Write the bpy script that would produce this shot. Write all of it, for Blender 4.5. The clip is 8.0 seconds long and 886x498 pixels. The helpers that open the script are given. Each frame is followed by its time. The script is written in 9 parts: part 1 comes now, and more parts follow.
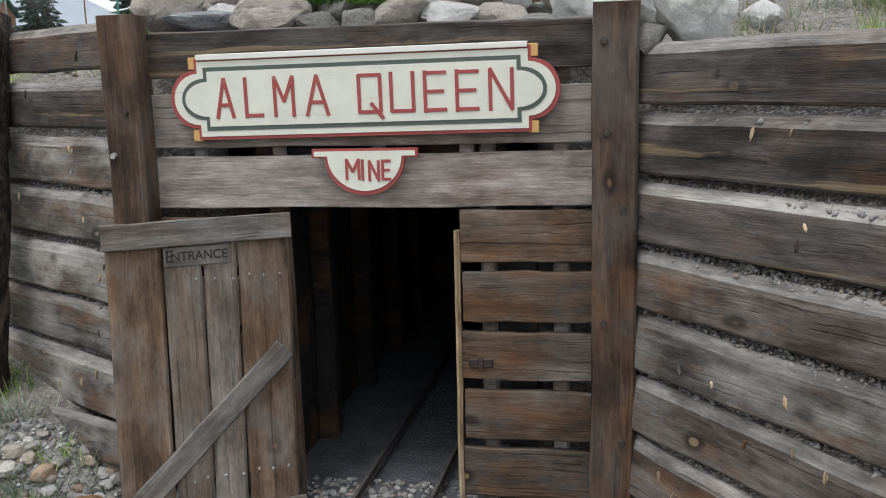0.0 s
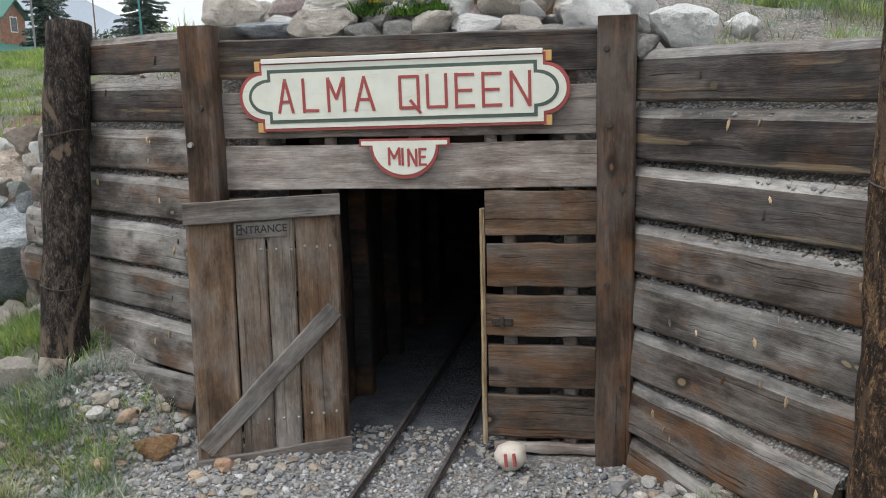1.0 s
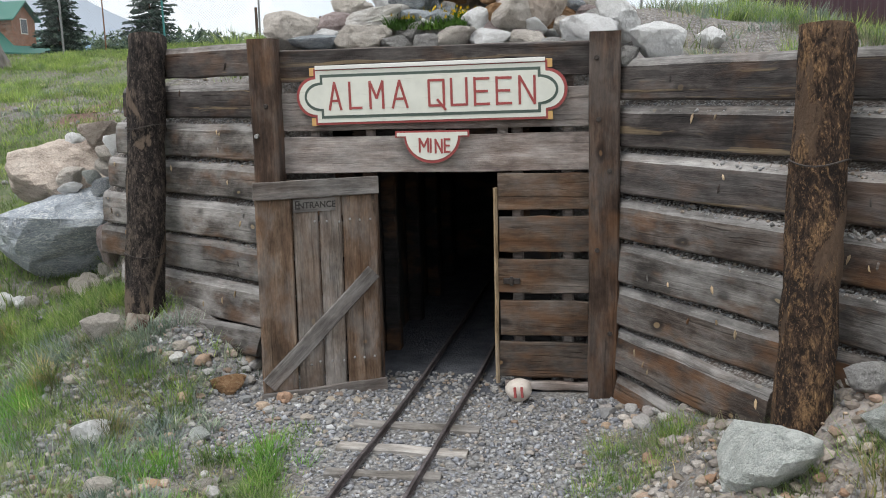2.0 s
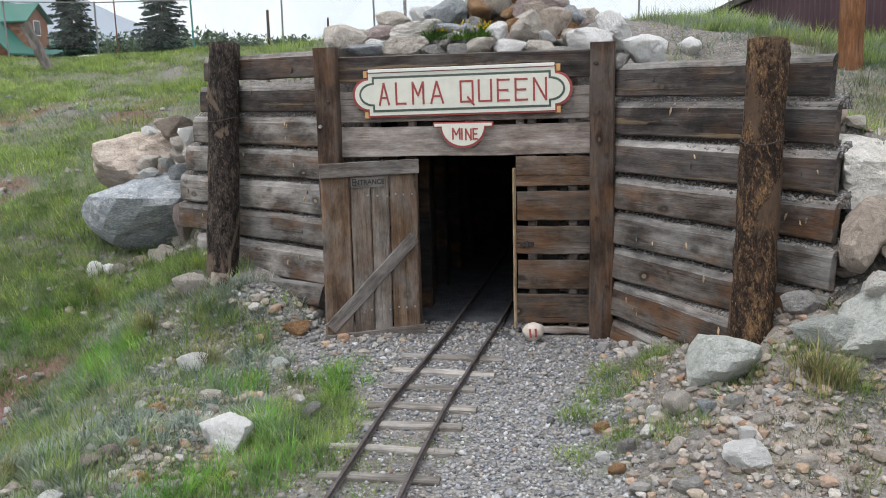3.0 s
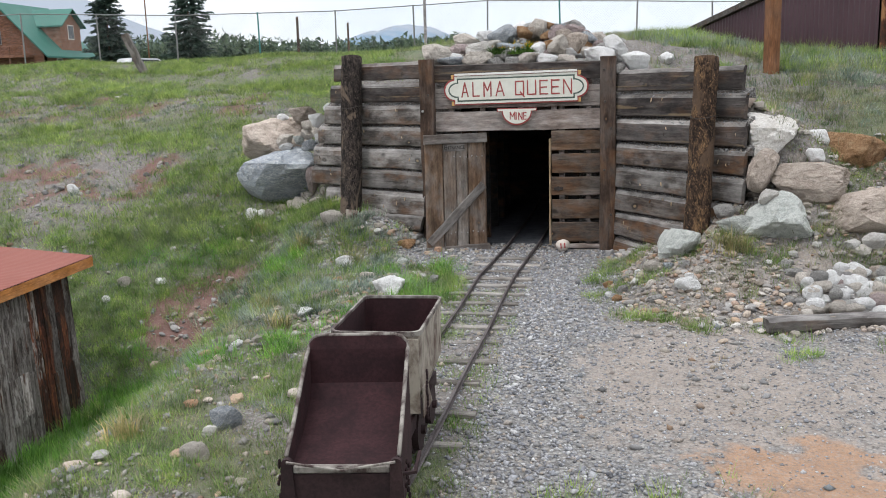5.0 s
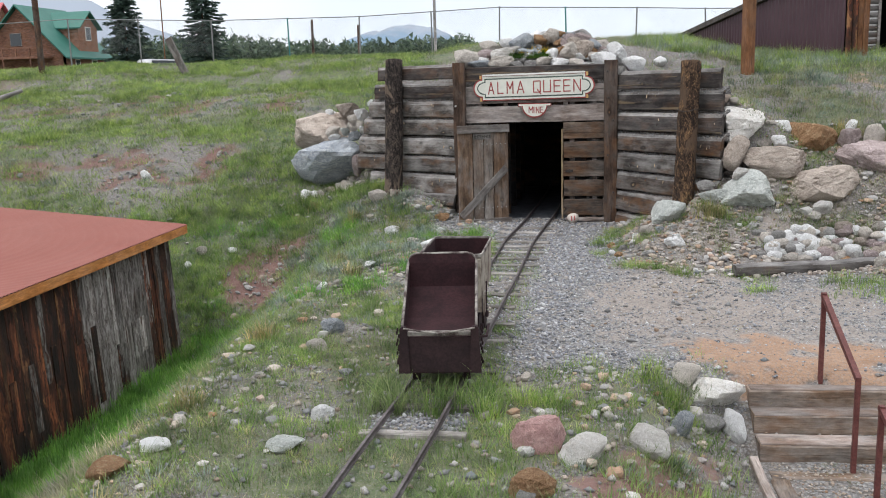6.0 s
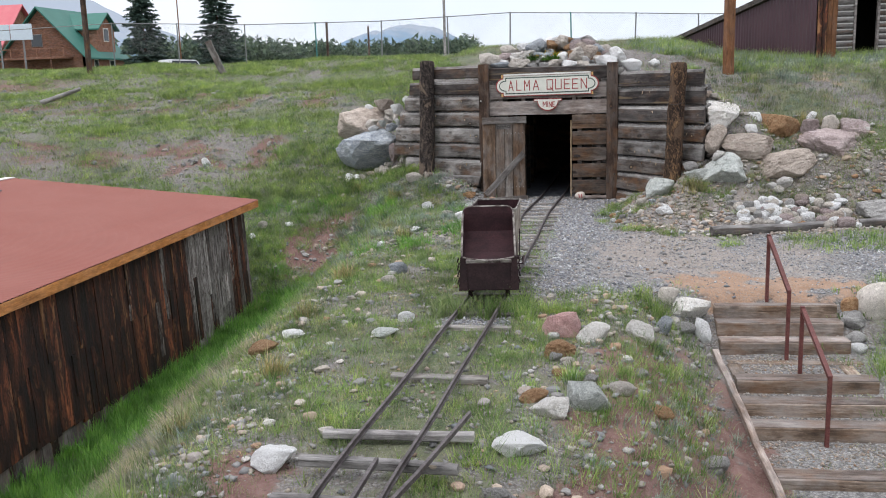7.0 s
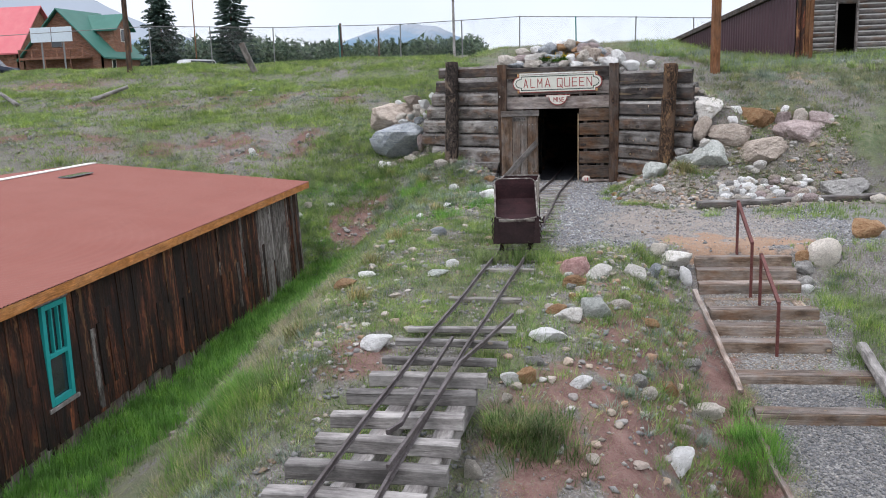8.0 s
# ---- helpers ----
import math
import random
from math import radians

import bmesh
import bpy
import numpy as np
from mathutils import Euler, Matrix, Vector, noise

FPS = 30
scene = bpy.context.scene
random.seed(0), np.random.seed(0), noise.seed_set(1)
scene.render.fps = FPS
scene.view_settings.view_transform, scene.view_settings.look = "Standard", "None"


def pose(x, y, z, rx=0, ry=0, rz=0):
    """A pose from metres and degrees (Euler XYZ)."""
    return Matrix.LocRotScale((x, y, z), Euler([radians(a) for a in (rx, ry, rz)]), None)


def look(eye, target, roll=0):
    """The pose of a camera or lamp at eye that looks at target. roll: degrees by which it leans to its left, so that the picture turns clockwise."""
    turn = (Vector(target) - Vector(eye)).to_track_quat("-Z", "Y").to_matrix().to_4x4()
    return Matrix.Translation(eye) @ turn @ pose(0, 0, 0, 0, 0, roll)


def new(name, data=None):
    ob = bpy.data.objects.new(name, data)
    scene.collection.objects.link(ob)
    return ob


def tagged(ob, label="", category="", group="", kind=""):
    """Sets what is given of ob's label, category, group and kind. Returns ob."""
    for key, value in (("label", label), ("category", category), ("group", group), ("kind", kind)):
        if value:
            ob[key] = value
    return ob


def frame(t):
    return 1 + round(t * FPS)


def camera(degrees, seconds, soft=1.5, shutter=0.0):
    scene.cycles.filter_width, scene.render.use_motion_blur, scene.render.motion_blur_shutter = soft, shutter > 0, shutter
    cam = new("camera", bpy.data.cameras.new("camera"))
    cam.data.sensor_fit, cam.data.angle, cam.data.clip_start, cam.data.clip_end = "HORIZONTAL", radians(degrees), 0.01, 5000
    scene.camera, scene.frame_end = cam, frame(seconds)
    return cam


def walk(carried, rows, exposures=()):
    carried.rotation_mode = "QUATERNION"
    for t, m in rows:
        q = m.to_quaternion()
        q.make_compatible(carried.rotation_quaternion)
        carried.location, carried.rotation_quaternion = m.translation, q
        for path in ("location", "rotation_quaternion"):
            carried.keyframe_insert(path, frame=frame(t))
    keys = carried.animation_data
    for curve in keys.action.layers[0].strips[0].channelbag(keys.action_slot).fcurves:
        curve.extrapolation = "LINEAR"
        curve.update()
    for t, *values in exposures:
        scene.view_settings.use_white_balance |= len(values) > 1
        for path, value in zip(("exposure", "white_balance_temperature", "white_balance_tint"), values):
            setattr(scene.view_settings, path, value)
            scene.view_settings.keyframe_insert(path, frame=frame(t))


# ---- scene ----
cam = camera(52.6, 8.0, soft=1.0)
METRES, EYE, TILT, LEAN, TURN = 19.2, 2.77, 0.0, 0.0, 9.6
ROWS = [
    (0.0, 0.0, 0.0, 0.0, -0.3, -10.74, 1.56),
    (0.5, -0.0052, -0.023, 0.0002, -0.26, -10.7, 1.56),
    (1.0, -0.0098, -0.0517, -0.0002, -0.18, -10.6, 1.53),
    (2.5, -0.0256, -0.1734, 0.0015, -0.08, -10.56, 1.58),
    (3.0, -0.0344, -0.225, 0.0017, -0.03, -10.56, 1.61),
    (3.5, -0.0455, -0.2832, 0.0023, 0.0, -10.53, 1.62),
    (4.0, -0.0573, -0.3472, 0.0014, 0.03, -10.5, 1.63),
    (4.5, -0.0707, -0.4218, 0.0017, 0.08, -10.48, 1.63),
    (6.0, -0.1136, -0.6484, 0.002, 0.19, -10.46, 1.64),
    (6.5, -0.1296, -0.7359, 0.0018, 0.22, -10.47, 1.66),
    (7.0, -0.1447, -0.8184, 0.0014, 0.26, -10.48, 1.65),
    (7.5, -0.16, -0.9018, 0.0013, 0.31, -10.5, 1.66),
    (8.0, -0.1746, -0.9844, 0.0006, 0.37, -10.52, 1.66),
]
walk(cam, [(t, pose(0, 0, EYE, TILT, LEAN, TURN) @ pose(METRES * x, METRES * y, METRES * z, 90 + pitch, roll, yaw)) for t, x, y, z, yaw, pitch, roll in ROWS],
     [(0.0, 0.44, 6500, 8.0), (1.0, 0.44, 6500, 8.0), (2.5, 0.42, 6480, 9.5), (4.0, 0.43, 6450, 10.5), (6.0, 0.36, 6420, 11.0), (8.0, 0.34, 6250, 13.5)])
# ---- light ----
world = bpy.data.worlds.new("overcast_sky")
scene.world = world
world.use_nodes = True
SUN_EL, SUN_AZ = 68.0, 215.0
wn, wl = world.node_tree.nodes, world.node_tree.links
sky = wn.new("ShaderNodeTexSky")
sky.sky_type, sky.sun_disc = "NISHITA", False
sky.sun_elevation, sky.sun_rotation = radians(SUN_EL), radians(SUN_AZ)
sky.altitude, sky.air_density, sky.dust_density = 2900, 1.0, 3.0
wc = wn.new("ShaderNodeTexCoord")
cloud = wn.new("ShaderNodeTexNoise")
cloud.inputs["Scale"].default_value, cloud.inputs["Detail"].default_value = 2.2, 6.0
ramp = wn.new("ShaderNodeValToRGB")
ramp.color_ramp.elements[0].position, ramp.color_ramp.elements[0].color = 0.30, (0.80, 0.86, 0.95, 1)
ramp.color_ramp.elements[1].position, ramp.color_ramp.elements[1].color = 0.62, (1.0, 1.0, 1.0, 1)
wl.new(wc.outputs["Generated"], cloud.inputs["Vector"])
wl.new(cloud.outputs["Fac"], ramp.inputs["Fac"])
veil = wn.new("ShaderNodeMix")
veil.data_type = "RGBA"
veil.inputs["Factor"].default_value = 0.82
lift = wn.new("ShaderNodeVectorMath")
lift.operation = "SCALE"
# an overcast sky is brightest overhead
wz = wn.new("ShaderNodeSeparateXYZ")
wl.new(wc.outputs["Generated"], wz.inputs[0])
dome = wn.new("ShaderNodeMapRange")
dome.inputs["From Min"].default_value, dome.inputs["From Max"].default_value = 0.0, 1.0
dome.inputs["To Min"].default_value, dome.inputs["To Max"].default_value = 7.2, 15.0
wl.new(wz.outputs[2], dome.inputs["Value"])
wl.new(dome.outputs[0], lift.inputs["Scale"])
wl.new(ramp.outputs["Color"], lift.inputs[0])
wl.new(sky.outputs["Color"], veil.inputs[6])
wl.new(lift.outputs["Vector"], veil.inputs[7])
back = wn["Background"]
back.inputs["Strength"].default_value = 0.118
wl.new(veil.outputs[2], back.inputs["Color"])
sun = new("sun", bpy.data.lights.new("sun", "SUN"))
sun.data.energy, sun.data.angle, sun.data.color = 1.2, radians(22), (1.0, 0.975, 0.94)
sun.matrix_world = look((0, 0, 0), (math.sin(radians(SUN_AZ)) * -math.cos(radians(SUN_EL)), math.cos(radians(SUN_AZ)) * -math.cos(radians(SUN_EL)), -math.sin(radians(SUN_EL))))

# ---- materials ----
class Nodes:
    """A small builder for node materials."""

    def __init__(self, name, rough=0.85, metal=0.0, spec=0.3):
        self.m = bpy.data.materials.new(name)
        self.m.use_nodes = True
        self.t = self.m.node_tree
        self.b = self.t.nodes["Principled BSDF"]
        self.b.inputs["Roughness"].default_value = rough
        self.b.inputs["Metallic"].default_value = metal
        self.b.inputs["Specular IOR Level"].default_value = spec

    def put(self, sock, v):
        if hasattr(v, "is_output"):
            self.t.links.new(v, sock)
        else:
            sock.default_value = v

    def coords(self, scale=(1, 1, 1), shift=True, kind="Object"):
        c = self.t.nodes.new("ShaderNodeTexCoord").outputs[kind]
        if shift:
            info = self.t.nodes.new("ShaderNodeObjectInfo")
            s = self.vec("SCALE", (37.0, 91.0, 53.0), None, info.outputs["Random"])
            c = self.vec("ADD", c, s)
        return self.vec("MULTIPLY", c, scale)

    def vec(self, op, a, b=None, scale=None):
        n = self.t.nodes.new("ShaderNodeVectorMath")
        n.operation = op
        self.put(n.inputs[0], a)
        if b is not None:
            self.put(n.inputs[1], b)
        if scale is not None:
            self.put(n.inputs["Scale"], scale)
        return n.outputs["Vector"]

    def noise(self, co, scale, detail=4.0, rough=0.6, dist=0.0):
        n = self.t.nodes.new("ShaderNodeTexNoise")
        self.put(n.inputs["Vector"], co)
        n.inputs["Scale"].default_value, n.inputs["Detail"].default_value = scale, detail
        n.inputs["Roughness"].default_value, n.inputs["Distortion"].default_value = rough, dist
        return n.outputs["Fac"]

    def voronoi(self, co, scale, feature="F1", out="Distance", rand=1.0):
        n = self.t.nodes.new("ShaderNodeTexVoronoi")
        n.feature = feature
        self.put(n.inputs["Vector"], co)
        n.inputs["Scale"].default_value, n.inputs["Randomness"].default_value = scale, rand
        return n.outputs[out]

    def ramp(self, fac, *stops):
        n = self.t.nodes.new("ShaderNodeValToRGB")
        self.put(n.inputs["Fac"], fac)
        e = n.color_ramp.elements
        while len(e) < len(stops):
            e.new(0.5)
        for el, (p, c) in zip(e, stops):
            el.position = p
            el.color = (c, c, c, 1) if isinstance(c, (int, float)) else (*c, 1)
        return n.outputs["Color"]

    def mix(self, fac, a, b, mode="MIX"):
        n = self.t.nodes.new("ShaderNodeMix")
        n.data_type, n.blend_type = "RGBA", mode
        self.put(n.inputs[0], fac)
        for s, v in ((n.inputs[6], a), (n.inputs[7], b)):
            self.put(s, (*v, 1) if isinstance(v, tuple) and len(v) == 3 else v)
        return n.outputs[2]

    def math(self, op, a, b=0.0):
        n = self.t.nodes.new("ShaderNodeMath")
        n.operation = op
        self.put(n.inputs[0], a)
        self.put(n.inputs[1], b)
        return n.outputs[0]

    def random(self):
        return self.t.nodes.new("ShaderNodeObjectInfo").outputs["Random"]

    def island(self):
        return self.t.nodes.new("ShaderNodeNewGeometry").outputs["Random Per Island"]

    def attr(self, name):
        n = self.t.nodes.new("ShaderNodeVertexColor")
        n.layer_name = name
        s = self.t.nodes.new("ShaderNodeSeparateColor")
        self.t.links.new(n.outputs["Color"], s.inputs[0])
        return s.outputs

    def done(self, color, bump=None, strength=0.4, depth=0.01, rough=None):
        self.put(self.b.inputs["Base Color"], (*color, 1) if isinstance(color, tuple) else color)
        if rough is not None:
            self.put(self.b.inputs["Roughness"], rough)
        if bump is not None:
            n = self.t.nodes.new("ShaderNodeBump")
            n.inputs["Strength"].default_value, n.inputs["Distance"].default_value = strength, depth
            self.put(n.inputs["Height"], bump)
            self.t.links.new(n.outputs["Normal"], self.b.inputs["Normal"])
        return self.m


def sep_red(self, col):
    s = self.t.nodes.new("ShaderNodeSeparateColor")
    self.t.links.new(col, s.inputs[0])
    return s.outputs[0]


Nodes.t_sep = sep_red

def wood(name, dark, mid, light, axis="X", knots=0.6, weather=0.5, scar=None, rough=0.85, stain=0.45):
    """Weathered timber; axis is the way of the grain in the piece's own space."""
    n = Nodes(name, rough)
    cool = lambda c, k=1.0: (min(1, c[0] * 0.95 * k), min(1, c[1] * 1.0 * k), min(1, c[2] * 1.07 * k))
    dark, mid, light = cool(dark), cool(mid), cool(light)

    def along(a, b):
        return {"X": (a, b, b), "Y": (b, a, b), "Z": (b, b, a)}[axis]

    co = n.coords(along(0.7, 11))
    co1 = n.coords(along(0.55, 1.0))
    warp = n.noise(n.coords(along(1.0, 2.0)), 1.6, 3, 0.6)
    co = n.vec("ADD", co, n.vec("SCALE", along(0.0, 0.75), None, warp))
    wide = n.noise(co, 1.0, 6, 0.68, 0.4)
    fine = n.noise(co, 7.0, 4, 0.72)
    grey = n.noise(co1, 3.0, 5, 0.65)
    col = n.ramp(wide, (0.30, dark), (0.50, mid), (0.68, light))
    col = n.mix(0.45, col, n.ramp(fine, (0.32, tuple(c * 0.35 for c in mid)), (0.5, mid), (0.70, tuple(min(1, c * 1.9) for c in mid))))
    pale = tuple(min(1.0, (light[0] + light[1] + light[2]) / 3 * k) for k in (1.08, 1.03, 0.98))
    col = n.mix(n.math("MULTIPLY", n.ramp(grey, (0.44, 0.0), (0.62, 1.0)), weather), col, pale)
    col = n.mix(n.ramp(grey, (0.32, 0.65), (0.46, 0.0)), col, tuple(c * 0.8 for c in dark))
    patch = n.noise(n.coords(along(0.8, 2.4)), 3.0, 7, 0.72)
    col = n.mix(1.0, col, n.ramp(patch, (0.34, 0.62), (0.5, 1.0), (0.66, 1.4)), "MULTIPLY")
    tint = n.ramp(n.random(), (0.0, 0.74), (0.5, 1.1), (1.0, 1.5))
    col = n.mix(1.0, col, tint, "MULTIPLY")
    if stain:
        rust = n.noise(n.coords(along(0.8, 1.6)), 2.1, 4, 0.6)
        col = n.mix(n.math("MULTIPLY", n.ramp(rust, (0.50, 0.0), (0.66, 1.0)), stain), col, n.mix(wide, (0.055, 0.024, 0.010), (0.24, 0.115, 0.048)))
    if scar:
        s = n.noise(n.vec("MULTIPLY", co, along(0.45, 1.7)), 0.8, 3, 0.6)
        col = n.mix(n.ramp(s, (0.62, 0.0), (0.68, 0.7)), col, n.mix(fine, scar, tuple(c * 0.45 for c in scar)))
    if knots:
        kd = n.voronoi(n.vec("ADD", n.coords(along(2.3, 3.4)), n.vec("SCALE", (0.5, 0.5, 0.5), None, warp)), 1.0)
        col = n.mix(n.ramp(kd, (0.115, knots), (0.21, 0.0)), col, tuple(c * 0.4 for c in dark))
        col = n.mix(n.ramp(kd, (0.065, knots), (0.085, 0.0)), col, (min(1, light[0] * 1.35), light[1] * 1.1, light[2] * 0.72))
    crack = n.ramp(n.noise(n.vec("MULTIPLY", co, along(0.5, 3.2)), 1.0, 2, 0.5), (0.30, 0.0), (0.36, 1.0))
    col = n.mix(n.math("MULTIPLY", n.math("SUBTRACT", 1.0, crack), 0.25), col, tuple(c * 0.25 for c in dark))
    h = n.math("ADD", n.math("MULTIPLY", fine, 0.6), n.math("ADD", wide, n.math("MULTIPLY", crack, 0.8)))
    return n.done(col, h, 0.7, 0.014)


W_WALL = wood("wall_board_wood", (0.017, 0.0135, 0.0115), (0.080, 0.066, 0.055), (0.26, 0.232, 0.20), knots=0.6, weather=0.65, stain=0.5)
W_WALLB = wood("brown_wall_board_wood", (0.016, 0.011, 0.0085), (0.072, 0.052, 0.040), (0.20, 0.168, 0.138), knots=0.7, weather=0.5, stain=0.7)
W_DARK = wood("dark_board_wood", (0.011, 0.0085, 0.0075), (0.037, 0.029, 0.025), (0.125, 0.103, 0.088), knots=0.4, weather=0.3, scar=(0.27, 0.20, 0.12), stain=0.3)
W_FACE = wood("facade_board_wood", (0.072, 0.054, 0.045), (0.178, 0.140, 0.117), (0.31, 0.262, 0.225), weather=0.4, knots=0.4, stain=0.22)
W_EDGE = wood("worn_board_edge", (0.060, 0.052, 0.045), (0.155, 0.138, 0.122), (0.30, 0.275, 0.25), knots=0.2, weather=0.5, stain=0.2)
W_SLAT = wood("slat_board_wood", (0.020, 0.012, 0.008), (0.072, 0.047, 0.031), (0.190, 0.140, 0.102), knots=0.75, weather=0.4, stain=0.6)
# Near-black tone stands in for the missing light inside the tunnel
W_UNLIT = wood("sooty_tunnel_wood", (0.006, 0.005, 0.005), (0.018, 0.016, 0.015), (0.042, 0.038, 0.035), weather=0.1)
W_POST = wood("post_wood", (0.016, 0.009, 0.006), (0.062, 0.036, 0.023), (0.165, 0.108, 0.075), axis="Z", weather=0.35, stain=0.5)
W_DOOR = wood("door_plank_wood", (0.036, 0.020, 0.012), (0.104, 0.063, 0.038), (0.215, 0.152, 0.102), axis="Z", knots=0.4, weather=0.5, stain=0.3)
W_RAILB = wood("door_rail_wood", (0.07, 0.058, 0.050), (0.160, 0.137, 0.118), (0.27, 0.24, 0.21), weather=0.5, stain=0.15)
W_DOORG = wood("grey_door_plank_wood", (0.055, 0.038, 0.028), (0.125, 0.096, 0.074), (0.22, 0.185, 0.15), axis="Z", knots=0.3, weather=0.55, stain=0.3)
W_NEW = wood("raw_edge_wood", (0.20, 0.13, 0.07), (0.36, 0.25, 0.14), (0.45, 0.34, 0.22), axis="Z", weather=0.2)
W_STEP = wood("step_timber_wood", (0.055, 0.034, 0.021), (0.180, 0.122, 0.082), (0.37, 0.30, 0.235), weather=0.45, stain=0.6)
W_TIE = wood("sleeper_wood", (0.065, 0.055, 0.049), (0.165, 0.145, 0.13), (0.31, 0.285, 0.26), knots=0.3, weather=0.6, stain=0.0)


def tarred_plank(name, bare=0.0):
    """Near-black old siding, worn in upright streaks to brown and orange; bare: how much has gone to silver grey."""
    n = Nodes(name, 0.8)
    co = n.coords((5.0, 5.0, 0.45))
    warp = n.noise(n.coords((2, 2, 1.2)), 1.8, 3, 0.6)
    co = n.vec("ADD", co, n.vec("SCALE", (1.3, 1.3, 0), None, warp))
    wide = n.noise(co, 0.9, 5, 0.7, 0.3)
    fine = n.noise(co, 4.0, 4, 0.75)
    col = n.ramp(wide, (0.38, (0.012, 0.007, 0.0055)), (0.49, (0.060, 0.021, 0.012)), (0.58, (0.172, 0.055, 0.025)), (0.69, (0.34, 0.128, 0.053)))
    col = n.mix(n.ramp(fine, (0.38, 0.85), (0.53, 0.0)), col, (0.009, 0.0065, 0.0055))
    worn = n.noise(n.vec("MULTIPLY", co, (1.6, 1.6, 0.9)), 0.8, 4, 0.7)
    col = n.mix(n.ramp(worn, (0.57, 0.0), (0.64, 0.9)), col, n.mix(fine, (0.12, 0.050, 0.020), (0.38, 0.20, 0.095)))
    if bare:
        gone = n.noise(n.vec("MULTIPLY", co, (1.1, 1.1, 0.8)), 1.0, 5, 0.7)
        silver = n.ramp(fine, (0.36, (0.065, 0.052, 0.046)), (0.49, (0.24, 0.212, 0.195)), (0.62, (0.46, 0.43, 0.405)))
        col = n.mix(n.ramp(gone, (0.52 - 0.20 * bare, 0.0), (0.58 - 0.18 * bare, 0.95)), col, silver)
    tint = n.ramp(n.random(), (0.0, 0.6), (0.55, 1.0), (1.0, 1.5))
    col = n.mix(1.0, col, tint, "MULTIPLY")
    tar = n.noise(n.coords((1.2, 1.2, 0.6)), 1.1, 3, 0.6)
    col = n.mix(n.ramp(tar, (0.42, 0.85 - 0.7 * bare), (0.55, 0.0)), col, (0.011, 0.008, 0.007))
    return n.done(col, n.math("ADD", wide, n.math("MULTIPLY", fine, 0.7)), 0.9, 0.025)


W_STRING = wood("bleached_edging_wood", (0.08, 0.055, 0.042), (0.185, 0.138, 0.110), (0.30, 0.245, 0.205), knots=0.3, weather=0.5, stain=0.4)
W_SHED = tarred_plank("shed_plank_wood")
W_SHED2 = tarred_plank("shed_plank_half_grey", 0.35)
W_SHED3 = tarred_plank("shed_plank_silver", 0.95)
W_TIEL = wood("bleached_sleeper_wood", (0.075, 0.062, 0.050), (0.175, 0.150, 0.124), (0.31, 0.275, 0.235), knots=0.2, weather=0.6, stain=0.0)
W_TIED = wood("split_beam_wood", (0.035, 0.028, 0.024), (0.10, 0.083, 0.070), (0.23, 0.20, 0.175), knots=0.3, weather=0.5, stain=0.25)
W_SHEDG = wood("bleached_plank_wood", (0.05, 0.04, 0.034), (0.17, 0.145, 0.13), (0.31, 0.28, 0.26), axis="Z", knots=0.0, weather=0.5, stain=0.0)
W_SKIRT = wood("skirt_plank_wood", (0.035, 0.026, 0.022), (0.115, 0.085, 0.072), (0.215, 0.170, 0.150), axis="Z", knots=0.0, weather=0.4, stain=0.4)
W_FASC = wood("fascia_wood", (0.30, 0.105, 0.026), (0.43, 0.165, 0.042), (0.48, 0.22, 0.07), axis="X", knots=0.2, weather=0.1, stain=0.0)
W_POLE = wood("stained_pole_wood", (0.060, 0.022, 0.009), (0.145, 0.060, 0.024), (0.23, 0.12, 0.055), axis="Z", weather=0.15)

W_STUMP = wood("stump_wood", (0.07, 0.058, 0.050), (0.15, 0.128, 0.110), (0.25, 0.22, 0.195), axis="Z", knots=0.2, weather=0.5, stain=0.2)


def bark(name, dark, mid, light, peel=None):
    n = Nodes(name, 0.95)
    co = n.coords((1, 1, 0.45))
    warp = n.noise(co, 9.0, 3, 0.6)
    co = n.vec("ADD", co, n.vec("SCALE", (0.09, 0.09, 0.09), None, warp))
    plates = n.noise(co, 22.0, 5, 0.72, 0.8)
    big = n.noise(n.coords((1, 1, 0.5)), 5.5, 5, 0.65)
    fine = n.noise(co, 62.0, 4, 0.8)
    col = n.ramp(big, (0.36, dark), (0.52, mid), (0.68, light))
    col = n.mix(n.ramp(plates, (0.40, 0.9), (0.52, 0.0)), col, tuple(c * 0.45 for c in dark))
    col = n.mix(n.ramp(plates, (0.54, 0.0), (0.64, 0.7)), col, light)
    col = n.mix(n.ramp(fine, (0.38, 0.8), (0.54, 0.0)), col, tuple(c * 0.5 for c in dark))
    col = n.mix(n.ramp(fine, (0.58, 0.0), (0.70, 0.7)), col, tuple(min(1, c * 1.9) for c in light))
    if peel:
        pn = n.noise(n.coords((1, 1, 0.32)), 3.4, 5, 0.62, 0.6)
        bare = n.ramp(pn, (0.53, 0.0), (0.57, 0.9))
        col = n.mix(bare, col, n.mix(n.noise(n.coords((14, 14, 1)), 2.0, 4, 0.7), tuple(c * 0.45 for c in peel), peel))
    return n.done(col, n.math("ADD", n.math("MULTIPLY", plates, 1.6), n.math("ADD", n.math("MULTIPLY", fine, 0.9), big)), 1.0, 0.03)


BARK_D = bark("dark_bark", (0.016, 0.012, 0.011), (0.056, 0.043, 0.037), (0.15, 0.115, 0.092), (0.23, 0.17, 0.125))
BARK_R = bark("red_bark", (0.028, 0.017, 0.012), (0.105, 0.062, 0.038), (0.31, 0.185, 0.092), (0.155, 0.10, 0.066))


